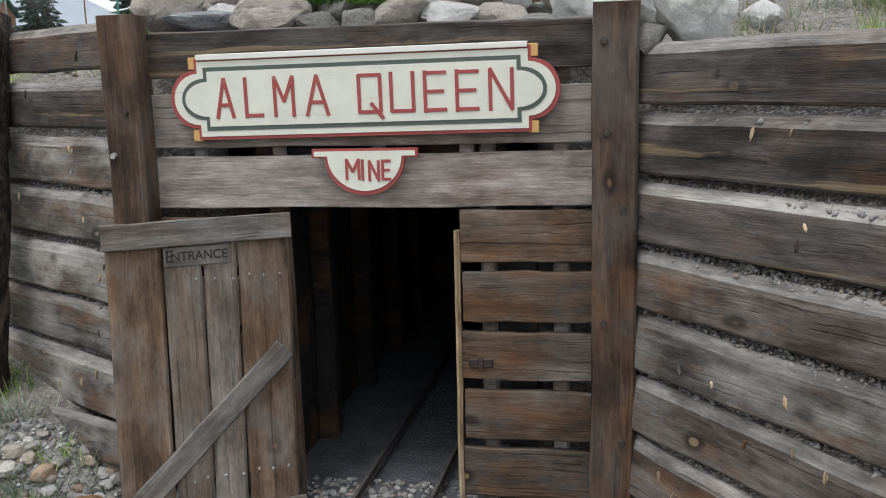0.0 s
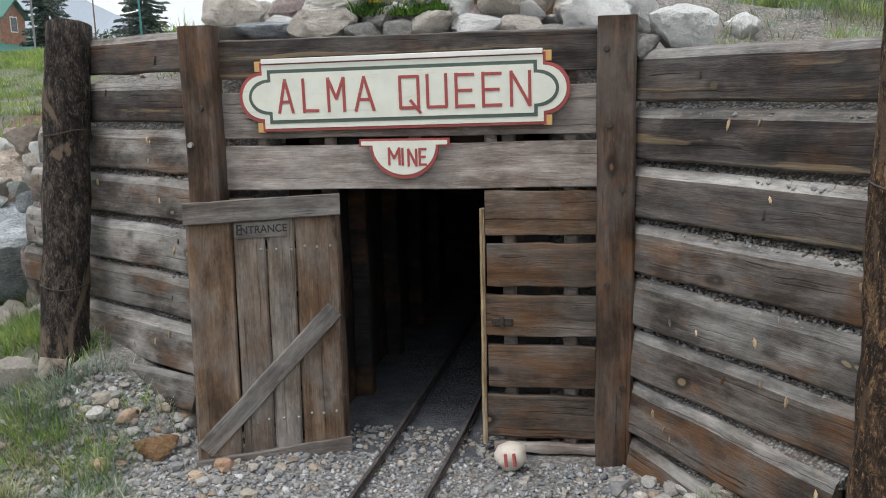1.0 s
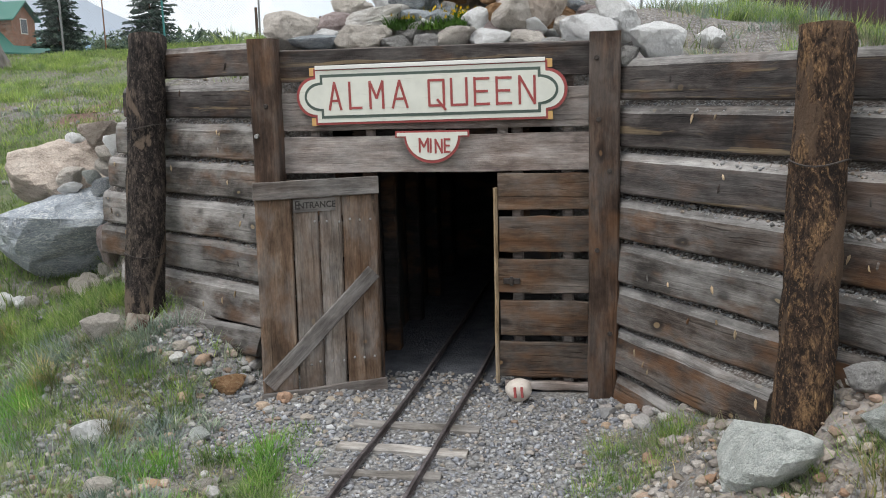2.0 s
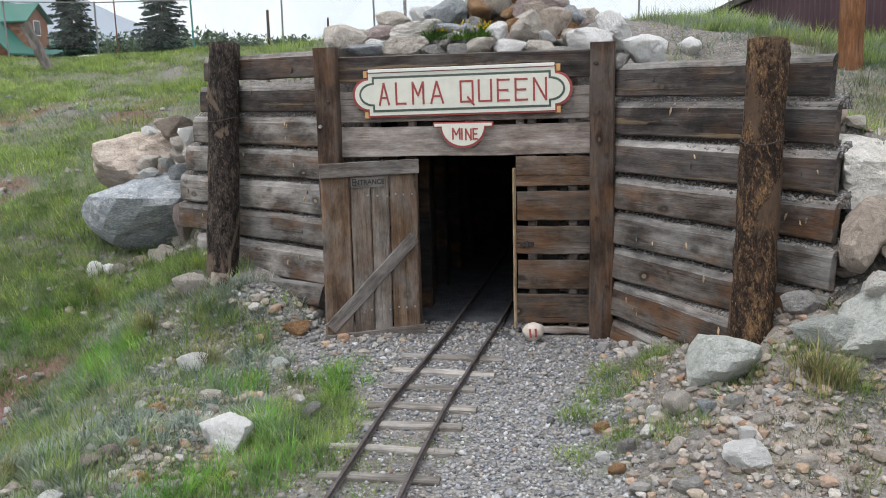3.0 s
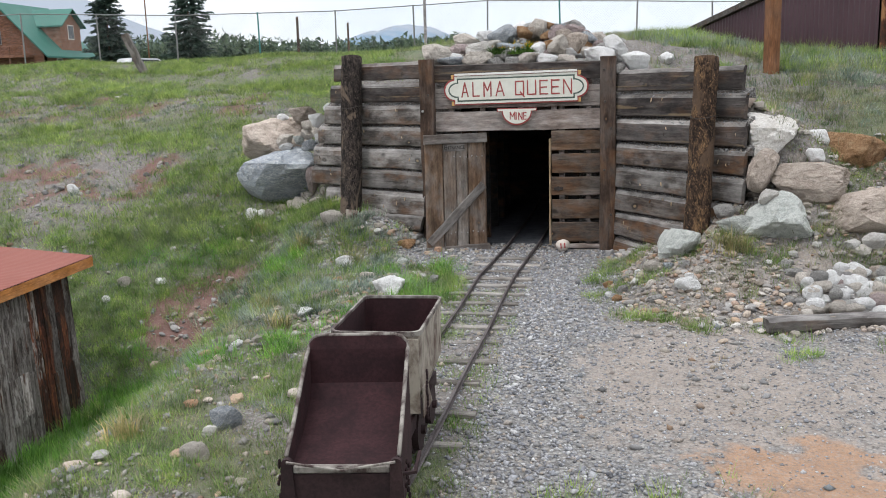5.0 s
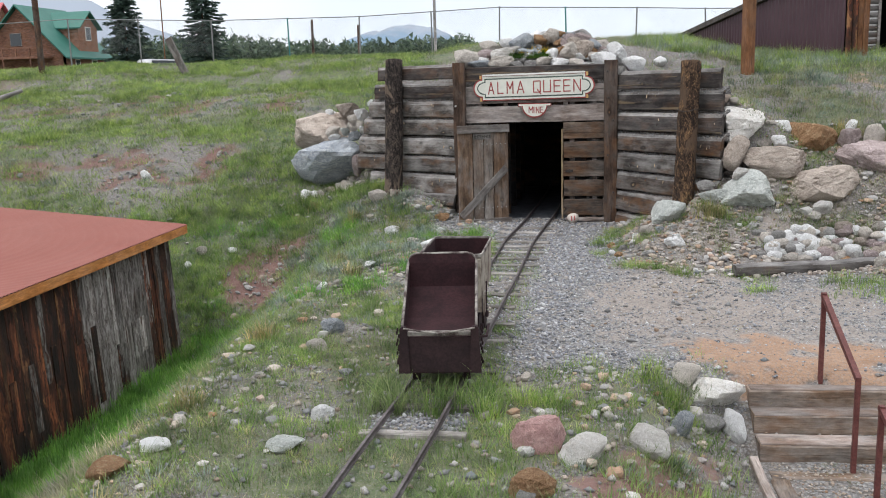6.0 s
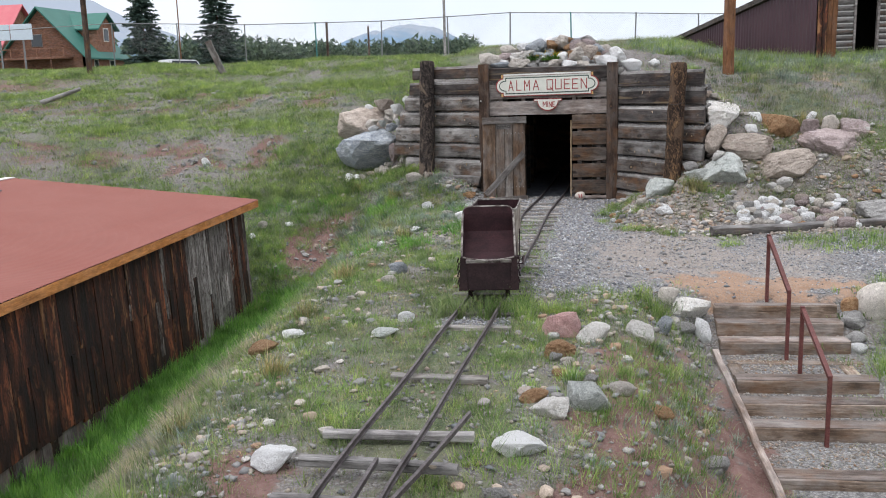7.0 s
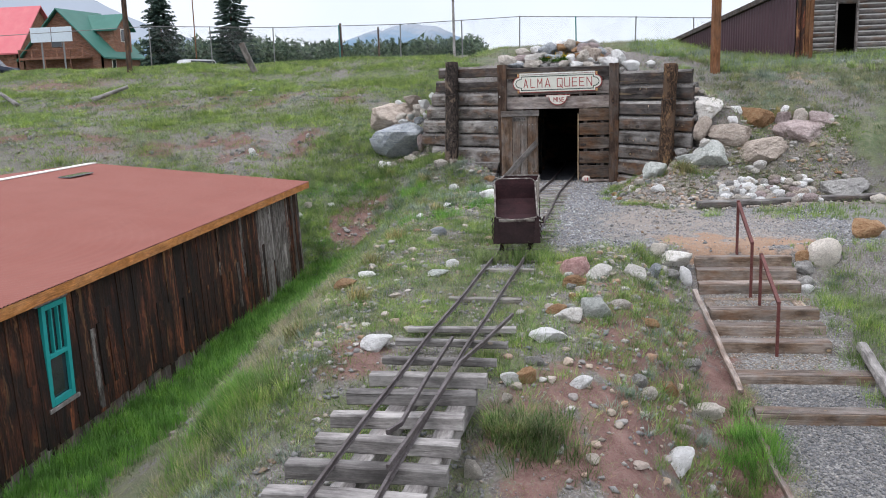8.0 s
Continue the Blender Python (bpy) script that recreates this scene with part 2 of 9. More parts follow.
def stone(name, a, b, c, vein=None, grain=9.0, rough=0.85, dirt=0.45, least=0.82):
    n = Nodes(name, rough, spec=0.25)
    co = n.coords(shift=True)
    big = n.noise(co, 2.4, 5, 0.62, 0.8)
    fine = n.noise(co, grain * 4, 4, 0.7)
    col = n.ramp(big, (0.32, a), (0.5, b), (0.68, c))
    col = n.mix(0.35, col, n.ramp(fine, (0.3, tuple(v * (0.45 + 0.45 * dirt) for v in b)), (0.7, tuple(min(1, v * 1.5) for v in c))))
    spots = n.noise(co, grain, 5, 0.7)
    col = n.mix(n.ramp(spots, (0.34, 0.4), (0.46, 0.0)), col, tuple(v * dirt for v in a))
    col = n.mix(n.ramp(spots, (0.56, 0.0), (0.70, 0.5)), col, tuple(min(1, v * 1.25) for v in c))
    tint = n.ramp(n.random(), (0.0, least), (1.0, 1.28 if least < 0.9 else 1.1))
    col = n.mix(1.0, col, tint, "MULTIPLY")
    if vein:
        v = n.noise(n.vec("MULTIPLY", co, (1, 1, 2.2)), 1.7, 6, 0.62, 2.4)
        col = n.mix(n.ramp(v, (0.475, 0.0), (0.50, 0.75), (0.52, 0.0)), col, vein)
        col = n.mix(n.ramp(v, (0.61, 0.0), (0.63, 0.7), (0.65, 0.0)), col, vein)
    cr = n.voronoi(n.vec("ADD", n.vec("MULTIPLY", co, (1.0, 1.0, 1.5)), n.vec("SCALE", (0.5, 0.5, 0.5), None, big)), 1.9, "DISTANCE_TO_EDGE")
    crack = n.ramp(cr, (0.0, 0.0), (0.028, 1.0))
    col = n.mix(n.math("MULTIPLY", n.math("SUBTRACT", 1.0, crack), n.ramp(spots, (0.45, 0.0), (0.62, 0.35))), col, tuple(v * 0.4 for v in a))
    h = n.math("ADD", big, n.math("ADD", n.math("MULTIPLY", spots, 0.9), n.math("MULTIPLY", fine, 0.4)))
    return n.done(col, n.math("ADD", h, n.math("MULTIPLY", crack, 0.22)), 0.95, 0.045)


ROCKS = {
    "grey": stone("grey_stone", (0.183, 0.177, 0.171), (0.305, 0.293, 0.281), (0.464, 0.451, 0.427)),
    "blue": stone("blue_grey_veined_stone", (0.14, 0.158, 0.18), (0.235, 0.258, 0.285), (0.36, 0.385, 0.41), vein=(0.732, 0.732, 0.708)),
    "white": stone("white_quartz", (0.74, 0.725, 0.70), (0.86, 0.85, 0.83), (0.92, 0.915, 0.905), dirt=0.8, least=0.98),
    "cream": stone("cream_stone", (0.52, 0.465, 0.395), (0.68, 0.64, 0.58), (0.80, 0.775, 0.735), dirt=0.6),
    "tan": stone("tan_stone", (0.38, 0.335, 0.285), (0.52, 0.47, 0.415), (0.66, 0.61, 0.55)),
    "orange": stone("rusty_orange_stone", (0.20, 0.085, 0.035), (0.34, 0.18, 0.085), (0.46, 0.32, 0.19)),
    "pink": stone("pink_granite", (0.20, 0.145, 0.135), (0.335, 0.262, 0.25), (0.49, 0.415, 0.40)),
    "rose": stone("rose_stone", (0.293, 0.146, 0.134), (0.439, 0.244, 0.226), (0.561, 0.390, 0.366)),
    "dun": stone("dun_stone", (0.22, 0.172, 0.14), (0.37, 0.305, 0.255), (0.52, 0.455, 0.395)),
    "green": stone("pale_green_stone", (0.262, 0.287, 0.262), (0.403, 0.427, 0.403), (0.586, 0.598, 0.561), vein=(0.756, 0.756, 0.708)),
}


def pebble_material(name, cols):
    n = Nodes(name, 0.88, spec=0.25)
    step = 1.0 / len(cols)
    col = n.ramp(n.island(), *[(i * step + 0.02, c) for i, c in enumerate(cols)])
    f = n.noise(n.coords(shift=False), 60, 3, 0.6)
    col = n.mix(n.ramp(f, (0.4, 0.35), (0.6, 0.0)), col, (0.12, 0.11, 0.10))
    return n.done(col, f, 0.4, 0.01)


PEBBLE = pebble_material("pebbles", [(0.14, 0.138, 0.138), (0.25, 0.248, 0.245), (0.19, 0.192, 0.195), (0.34, 0.29, 0.225), (0.40, 0.395, 0.38), (0.24, 0.16, 0.105), (0.28, 0.28, 0.28), (0.16, 0.175, 0.185), (0.35, 0.33, 0.30), (0.22, 0.218, 0.216)])
LEDGE_GRIT = pebble_material("dull_gravel", [(0.11, 0.108, 0.106), (0.21, 0.208, 0.205), (0.29, 0.288, 0.285), (0.38, 0.37, 0.35), (0.17, 0.155, 0.14), (0.30, 0.235, 0.18), (0.23, 0.235, 0.245)])
RUBBLE = pebble_material("mixed_stones", [(0.25, 0.24, 0.23), (0.48, 0.47, 0.445), (0.34, 0.30, 0.25), (0.20, 0.205, 0.21), (0.40, 0.34, 0.27), (0.34, 0.185, 0.10), (0.54, 0.52, 0.49), (0.42, 0.30, 0.20), (0.30, 0.27, 0.255), (0.36, 0.35, 0.335)])
GRIT_DARK = pebble_material("blue_grey_gravel", [(0.09, 0.093, 0.10), (0.17, 0.174, 0.185), (0.13, 0.134, 0.145), (0.24, 0.24, 0.245), (0.20, 0.195, 0.19)])
BANK_GRIT = pebble_material("brown_bank_stones", [(0.16, 0.135, 0.11), (0.30, 0.25, 0.20), (0.22, 0.20, 0.185), (0.42, 0.36, 0.29), (0.28, 0.165, 0.10), (0.50, 0.47, 0.43), (0.19, 0.15, 0.12), (0.34, 0.31, 0.28)])
GRIT = pebble_material("grey_gravel", [(0.095, 0.099, 0.110), (0.275, 0.285, 0.312), (0.18, 0.188, 0.210), (0.44, 0.44, 0.445), (0.31, 0.32, 0.345), (0.58, 0.58, 0.58), (0.145, 0.152, 0.170), (0.42, 0.365, 0.31), (0.235, 0.244, 0.266)])


def ground_material():
    """Soil, gravel, path dust, red earth and turf, laid out by the zones of the sheet."""
    n = Nodes("ground_earth", 0.95, spec=0.15)
    co = n.coords(shift=False)
    z = n.attr("zones")
    z2 = n.attr("zones_b")
    big = n.noise(co, 0.9, 5, 0.6)
    mid = n.noise(co, 5.0, 5, 0.65)
    fine = n.noise(co, 42.0, 4, 0.7)
    v1 = n.voronoi(co, 26.0, out="Color")
    d1 = n.voronoi(co, 26.0)
    v2 = n.voronoi(co, 55.0, out="Color")
    d2 = n.voronoi(co, 55.0)
    grain = n.mix(0.5, n.ramp(n.t_sep(v1), (0.0, (0.14, 0.14, 0.143)), (0.35, (0.25, 0.25, 0.252)), (0.7, (0.33, 0.33, 0.325)), (0.9, (0.44, 0.43, 0.41)), (1.0, (0.37, 0.31, 0.24))),
                  n.ramp(n.t_sep(v2), (0.0, (0.15, 0.145, 0.14)), (0.5, (0.28, 0.27, 0.26)), (1.0, (0.42, 0.41, 0.39))))
    gaps = n.math("ADD", n.ramp(d1, (0.35, 0.0), (0.75, 0.5)), n.ramp(d2, (0.35, 0.0), (0.75, 0.3)))
    gravel = n.mix(gaps, grain, (0.085, 0.08, 0.075))
    soil = n.ramp(mid, (0.32, (0.066, 0.055, 0.047)), (0.48, (0.140, 0.118, 0.102)), (0.66, (0.235, 0.205, 0.180)))
    soil = n.mix(n.ramp(fine, (0.42, 0.15), (0.55, 0.85)), soil, gravel)
    red = n.ramp(mid, (0.3, (0.120, 0.064, 0.055)), (0.7, (0.235, 0.146, 0.128)))
    red = n.mix(n.ramp(fine, (0.5, 0.0), (0.65, 0.4)), red, (0.25, 0.21, 0.18))
    dust = n.ramp(mid, (0.3, (0.26, 0.215, 0.182)), (0.7, (0.37, 0.32, 0.278)))
    dust = n.mix(n.ramp(fine, (0.42, 0.15), (0.60, 0.75)), dust, gravel)
    orange = n.ramp(mid, (0.3, (0.28, 0.170, 0.108)), (0.7, (0.39, 0.26, 0.178)))
    orange = n.mix(n.ramp(fine, (0.46, 0.0), (0.62, 0.55)), orange, gravel)
    turf = n.ramp(mid, (0.30, (0.052, 0.074, 0.036)), (0.46, (0.096, 0.128, 0.060)), (0.62, (0.155, 0.168, 0.100)))
    turf = n.mix(n.ramp(big, (0.45, 0.0), (0.62, 0.5)), turf, (0.155, 0.145, 0.10))
    turf = n.mix(n.ramp(fine, (0.50, 0.0), (0.64, 0.6)), turf, soil)

    def edge(w, lo=0.40, hi=0.60):
        s = n.math("ADD", w, n.math("MULTIPLY", n.math("SUBTRACT", n.math("ADD", n.math("MULTIPLY", mid, 0.6), n.math("MULTIPLY", fine, 0.4)), 0.5), 2.0))
        return n.ramp(s, (lo, 0.0), (hi, 1.0))

    col = n.mix(edge(z[2]), soil, red)
    col = n.mix(edge(z[1]), col, turf)
    col = n.mix(edge(z[0]), col, gravel)
    col = n.mix(edge(z2[0]), col, dust)
    col = n.mix(edge(z2[1]), col, orange)
    # Tunnel dimness and bluish skylight put into the floor colour
    unlit_floor = n.ramp(mid, (0.3, (0.060, 0.064, 0.074)), (0.7, (0.125, 0.131, 0.147)))
    col = n.mix(edge(z2[2]), col, unlit_floor)
    h = n.math("ADD", n.math("MULTIPLY", n.math("SUBTRACT", 1.0, gaps), 0.6), n.math("ADD", fine, mid))
    return n.done(col, h, 0.7, 0.025)


GROUND = ground_material()


def ledge_material():
    """Run-out gravel and dirt behind the boards."""
    n = Nodes("ledge_gravel_dirt", 0.95, spec=0.15)
    co = n.coords(shift=False)
    a = n.t_sep(n.voronoi(co, 48.0, out="Color"))
    d = n.voronoi(co, 48.0)
    m = n.noise(co, 3.0, 4, 0.6)
    col = n.ramp(a, (0.0, (0.10, 0.10, 0.10)), (0.5, (0.22, 0.215, 0.21)), (1.0, (0.38, 0.365, 0.345)))
    col = n.mix(n.ramp(d, (0.3, 0.0), (0.7, 0.8)), col, (0.06, 0.052, 0.046))
    col = n.mix(n.ramp(m, (0.45, 0.0), (0.65, 0.6)), col, (0.12, 0.085, 0.062))
    return n.done(col, n.math("SUBTRACT", 1.0, d), 0.8, 0.02)


LEDGE = ledge_material()


def leaf_material(name, cols, trans=0.25, patch=False):
    n = Nodes(name, 0.7, spec=0.2)
    step = 1.0 / len(cols)
    col = n.ramp(n.island(), *[(i * step, c) for i, c in enumerate(cols)])
    big = n.noise(n.coords(shift=False), 0.8, 3, 0.6)
    col = n.mix(1.0, col, n.ramp(big, (0.3, 0.72), (0.7, 1.25)), "MULTIPLY")
    tuft = n.noise(n.coords(shift=False), 3.2, 3, 0.6)
    col = n.mix(1.0, col, n.ramp(tuft, (0.32, (0.52, 0.56, 0.58)), (0.5, (1.0, 1.0, 1.0)), (0.66, (1.50, 1.36, 1.15))), "MULTIPLY")
    if patch:
        p = n.noise(n.coords(shift=False), 0.55, 4, 0.65, 0.5)
        col = n.mix(n.ramp(p, (0.52, 0.0), (0.68, 0.5)), col, (0.21, 0.235, 0.14))
        col = n.mix(n.ramp(p, (0.32, 0.45), (0.44, 0.0)), col, (0.20, 0.285, 0.08))
    n.b.inputs["Subsurface Weight"].default_value = 0.0
    m = n.done(col)
    tr = n.t.nodes.new("ShaderNodeBsdfTranslucent")
    n.put(tr.inputs["Color"], col)
    mx = n.t.nodes.new("ShaderNodeMixShader")
    mx.inputs[0].default_value = trans
    out = n.t.nodes["Material Output"]
    n.t.links.new(n.b.outputs[0], mx.inputs[1])
    n.t.links.new(tr.outputs[0], mx.inputs[2])
    n.t.links.new(mx.outputs[0], out.inputs["Surface"])
    return m


GRASS = leaf_material("fresh_grass", [(0.10, 0.185, 0.046), (0.185, 0.30, 0.080), (0.265, 0.365, 0.122), (0.34, 0.38, 0.19), (0.155, 0.265, 0.066)], 0.42, True)
LUSH = leaf_material("lush_grass", [(0.10, 0.245, 0.042), (0.145, 0.325, 0.060), (0.19, 0.365, 0.09)], 0.45)
GRASS_MIX = leaf_material("mixed_grass", [(0.105, 0.165, 0.060), (0.17, 0.235, 0.10), (0.265, 0.27, 0.175), (0.145, 0.22, 0.080), (0.37, 0.335, 0.25), (0.23, 0.22, 0.15)], 0.35, True)
STRAW = leaf_material("straw_grass", [(0.36, 0.29, 0.15), (0.26, 0.24, 0.11), (0.42, 0.35, 0.20), (0.17, 0.20, 0.07)])
STRAW_PALE = leaf_material("bleached_grass", [(0.33, 0.29, 0.215), (0.42, 0.38, 0.30), (0.27, 0.255, 0.17), (0.22, 0.25, 0.13)])
SAGE = leaf_material("sage_leaves", [(0.17, 0.225, 0.175), (0.23, 0.285, 0.235), (0.30, 0.345, 0.30), (0.19, 0.25, 0.185)], 0.25)
HERB = leaf_material("herb_leaves", [(0.040, 0.095, 0.016), (0.065, 0.14, 0.026), (0.095, 0.18, 0.04)])
NEEDLE = leaf_material("spruce_needles", [(0.028, 0.052, 0.043), (0.046, 0.080, 0.066), (0.075, 0.118, 0.098)], 0.1)
# Leaf greens shifted bluish to stand for haze over the distance
WOODS = leaf_material("wood_leaves", [(0.075, 0.115, 0.072), (0.10, 0.148, 0.092), (0.13, 0.175, 0.115), (0.062, 0.098, 0.072)], 0.25)
HERB_MIX = leaf_material("coarse_grass", [(0.055, 0.105, 0.03), (0.09, 0.16, 0.045), (0.14, 0.21, 0.07), (0.24, 0.23, 0.13)], 0.3)
MEADOW = leaf_material("bright_meadow_grass", [(0.20, 0.30, 0.075), (0.275, 0.37, 0.105), (0.34, 0.40, 0.155), (0.155, 0.245, 0.062)], 0.45)
YELLOW = leaf_material("yellow_petals", [(0.75, 0.52, 0.03), (0.68, 0.45, 0.02)])


def rusty(name, base, worn, pale=None, amount=0.5, rough=0.75, metal=0.2):
    n = Nodes(name, rough, metal, 0.35)
    co = n.coords()
    big = n.noise(co, 3.5, 5, 0.65, 0.5)
    fine = n.noise(co, 38, 4, 0.7)
    col = n.ramp(big, (0.35, base), (0.65, worn))
    col = n.mix(n.ramp(fine, (0.38, 0.5), (0.6, 0.0)), col, tuple(c * 0.4 for c in base))
    if pale:
        run = n.noise(n.coords((1.6, 1.6, 1.1)), 2.6, 6, 0.7, 0.6)
        col = n.mix(n.ramp(run, (0.5 - amount * 0.25, 0.0), (0.58, 0.92)), col, pale)
    return n.done(col, n.math("ADD", big, fine), 0.3, 0.006)


RUST = rusty("dark_rust", (0.021, 0.0105, 0.012), (0.043, 0.022, 0.023))
RUST_IN = rusty("inner_rust", (0.022, 0.0075, 0.0095), (0.048, 0.017, 0.020), rough=0.85)
RUST_PALE = rusty("peeling_paint", (0.065, 0.034, 0.025), (0.12, 0.072, 0.052), pale=(0.37, 0.335, 0.28), amount=0.5)
RAIL = rusty("rail_steel", (0.072, 0.058, 0.057), (0.155, 0.135, 0.136), rough=0.6, metal=0.3)
RIM_STEEL = rusty("worn_rim_steel", (0.045, 0.028, 0.026), (0.085, 0.060, 0.054), pale=(0.30, 0.28, 0.25), amount=0.35)
RAIL_RED = rusty("handrail_paint", (0.105, 0.030, 0.026), (0.155, 0.055, 0.048), rough=0.55, metal=0.0)
BOLT = rusty("galvanised", (0.35, 0.34, 0.33), (0.48, 0.47, 0.46), rough=0.45, metal=0.7)
IRON = rusty("hinge_iron", (0.05, 0.04, 0.036), (0.10, 0.085, 0.075), rough=0.6, metal=0.5)


def paint(name, col, wear, amount=0.3, rough=0.6, axis=(1, 14, 14)):
    n = Nodes(name, rough)
    co = n.coords(axis)
    w = n.noise(co, 2.2, 5, 0.7)
    s = n.noise(n.coords(), 7, 4, 0.6)
    c = n.mix(n.ramp(s, (0.35, 0.3), (0.6, 0.0)), col, tuple(v * 0.72 for v in col))
    c = n.mix(n.ramp(w, (0.63 - amount * 0.1, 0.0), (0.70, amount)), c, wear)
    return n.done(c, w, 0.25, 0.004)


P_WHITE = paint("sign_white", (0.66, 0.66, 0.585), (0.42, 0.40, 0.34), 0.45)
P_STAINED = paint("stained_cream", (0.57, 0.51, 0.45), (0.30, 0.20, 0.16), 0.5, axis=(3, 3, 3))
P_RED = paint("sign_red", (0.32, 0.068, 0.064), (0.45, 0.28, 0.24), 0.35)
P_GREEN = paint("sign_green", (0.078, 0.105, 0.088), (0.30, 0.30, 0.26), 0.35)
P_OCHRE = paint("sign_ochre", (0.56, 0.34, 0.13), (0.40, 0.25, 0.12), 0.3)
P_BLACK = paint("carved_black", (0.030, 0.026, 0.022), (0.08, 0.07, 0.06), 0.3)
P_TEAL = paint("teal_paint", (0.020, 0.33, 0.32), (0.16, 0.30, 0.28), 0.3, axis=(10, 10, 1))
P_WHITEWASH = paint("chinking", (0.62, 0.61, 0.58), (0.40, 0.37, 0.33), 0.3)
P_WHITE_TRIM = paint("pale_trim", (0.72, 0.70, 0.66), (0.5, 0.47, 0.42), 0.3)


def sheet(name, col, worn, rough=0.5, metal=0.1, axis=(6, 1, 1)):
    n = Nodes(name, rough, metal, 0.3)
    big = n.noise(n.coords(), 0.7, 4, 0.6)
    run = n.noise(n.coords(axis), 1.3, 5, 0.6)
    c = n.mix(n.ramp(big, (0.35, 0.0), (0.7, 0.7)), col, worn)
    c = n.mix(n.ramp(run, (0.45, 0.0), (0.75, 0.35)), c, tuple(v * 0.75 for v in worn))
    return n.done(c, run, 0.1, 0.004)


ROOF_RED = sheet("red_oxide_roofing", (0.225, 0.080, 0.062), (0.25, 0.100, 0.080), 0.75, 0.0, (0.6, 6, 1))
ROOF_GREEN = sheet("green_roofing", (0.032, 0.135, 0.105), (0.05, 0.17, 0.135))
ROOF_PINK = sheet("pinkish_red_roofing", (0.50, 0.115, 0.135), (0.55, 0.17, 0.18))
PURPLE = sheet("purple_brown_siding", (0.050, 0.022, 0.030), (0.082, 0.042, 0.050), 0.5, 0.0, (6, 6, 0.6))
LOGWALL = wood("house_log_wood", (0.10, 0.045, 0.028), (0.19, 0.085, 0.050), (0.26, 0.13, 0.08), weather=0.2)
CABINLOG = wood("cabin_log_wood", (0.045, 0.036, 0.030), (0.11, 0.095, 0.082), (0.19, 0.17, 0.15), weather=0.4)


def plain(name, col, rough=0.6, metal=0.0, vary=0.15, scale=8.0):
    n = Nodes(name, rough, metal)
    f = n.noise(n.coords(), scale, 4, 0.6)
    return n.done(n.mix(n.ramp(f, (0.3, 0.0), (0.7, 1.0)), tuple(c * (1 - vary) for c in col), tuple(min(1, c * (1 + vary)) for c in col)), f, 0.1, 0.005)


GALV = plain("galvanised_wire", (0.22, 0.225, 0.22), 0.5, 0.6)
TEALPIPE = plain("teal_pipe", (0.05, 0.20, 0.19), 0.5)
# Near-black colour in place of unlit space inside the buildings
DARK = plain("dark_interior", (0.012, 0.011, 0.010), 0.95)
TYRE = plain("rubber", (0.018, 0.018, 0.018), 0.85)
CARDARK = plain("dark_car_paint", (0.020, 0.026, 0.045), 0.25, 0.2, 0.1)
CARPAINT = plain("pale_car_paint", (0.42, 0.43, 0.44), 0.3, 0.2, 0.1)
MOUNT = None


def glass(name, tint=(0.03, 0.035, 0.04)):
    n = Nodes(name, 0.06, 0.0, 0.6)
    return n.done(tint)


GLASS = glass("dark_window_glass")
GLASS_SKY = glass("skylight_glass", (0.10, 0.11, 0.115))


def mountain_material():
    n = Nodes("distant_mountain", 1.0, spec=0.0)
    co = n.coords(shift=False)
    f = n.noise(co, 0.006, 6, 0.65)
    zc = n.t.nodes.new("ShaderNodeSeparateXYZ")
    n.put(zc.inputs[0], n.coords(shift=False))
    up = n.math("ADD", n.math("MULTIPLY", zc.outputs[2], 0.0045), n.math("MULTIPLY", f, 0.6))
    # Air haze painted as colour: blue-grey, paler with height
    col = n.ramp(up, (0.55, (0.125, 0.195, 0.26)), (0.85, (0.17, 0.25, 0.33)), (1.1, (0.29, 0.325, 0.37)))
    return n.done(col, f, 0.3, 10.0)


MOUNT = mountain_material()

# ---- mesh helpers ----
def finish(bm, name, mat, smooth=False):
    me = bpy.data.meshes.new(name)
    if smooth:
        for f in bm.faces:
            f.smooth = True
    bm.to_mesh(me)
    bm.free()
    if mat:
        me.materials.append(mat)
    return me


def part(name, bm, mat, parent, label="", m=None, smooth=False):
    """One mesh object under a thing or under a part."""
    ob = new(name, finish(bm, name, mat, smooth))
    ob.parent = parent
    if m is not None:
        ob.matrix_basis = m
    if label:
        ob["label"] = label
    return ob


def empty(name, m, label, category, group="", kind=""):
    ob = new(name)
    ob.empty_display_size = 0.1
    ob.matrix_basis = m
    return tagged(ob, label, category, group, kind)


def thing(name, bm, mat, m, label, category, group="", kind="", smooth=False):
    ob = new(name, finish(bm, name, mat, smooth))
    ob.matrix_basis = m
    return tagged(ob, label, category, group, kind)


def box(bm, x0, x1, y0, y1, z0, z1, bevel=0.0, m=None):
    mm = pose((x0 + x1) / 2, (y0 + y1) / 2, (z0 + z1) / 2) @ Matrix.Diagonal((abs(x1 - x0), abs(y1 - y0), abs(z1 - z0), 1))
    v = bmesh.ops.create_cube(bm, size=1.0, matrix=(m @ mm) if m is not None else mm)["verts"]
    if bevel:
        e = {e for vv in v for e in vv.link_edges}
        bmesh.ops.bevel(bm, geom=list(e), offset=bevel, segments=1, affect="EDGES")
    return bm


def tube(bm, a, b, r0, r1=None, seg=8, cap=True):
    a, b = Vector(a), Vector(b)
    r1 = r0 if r1 is None else r1
    q = (b - a).to_track_quat("Z", "Y").to_matrix().to_4x4()
    m = Matrix.Translation((a + b) / 2) @ q
    bmesh.ops.create_cone(bm, cap_ends=cap, segments=seg, radius1=r0, radius2=r1, depth=(b - a).length, matrix=m)
    return bm


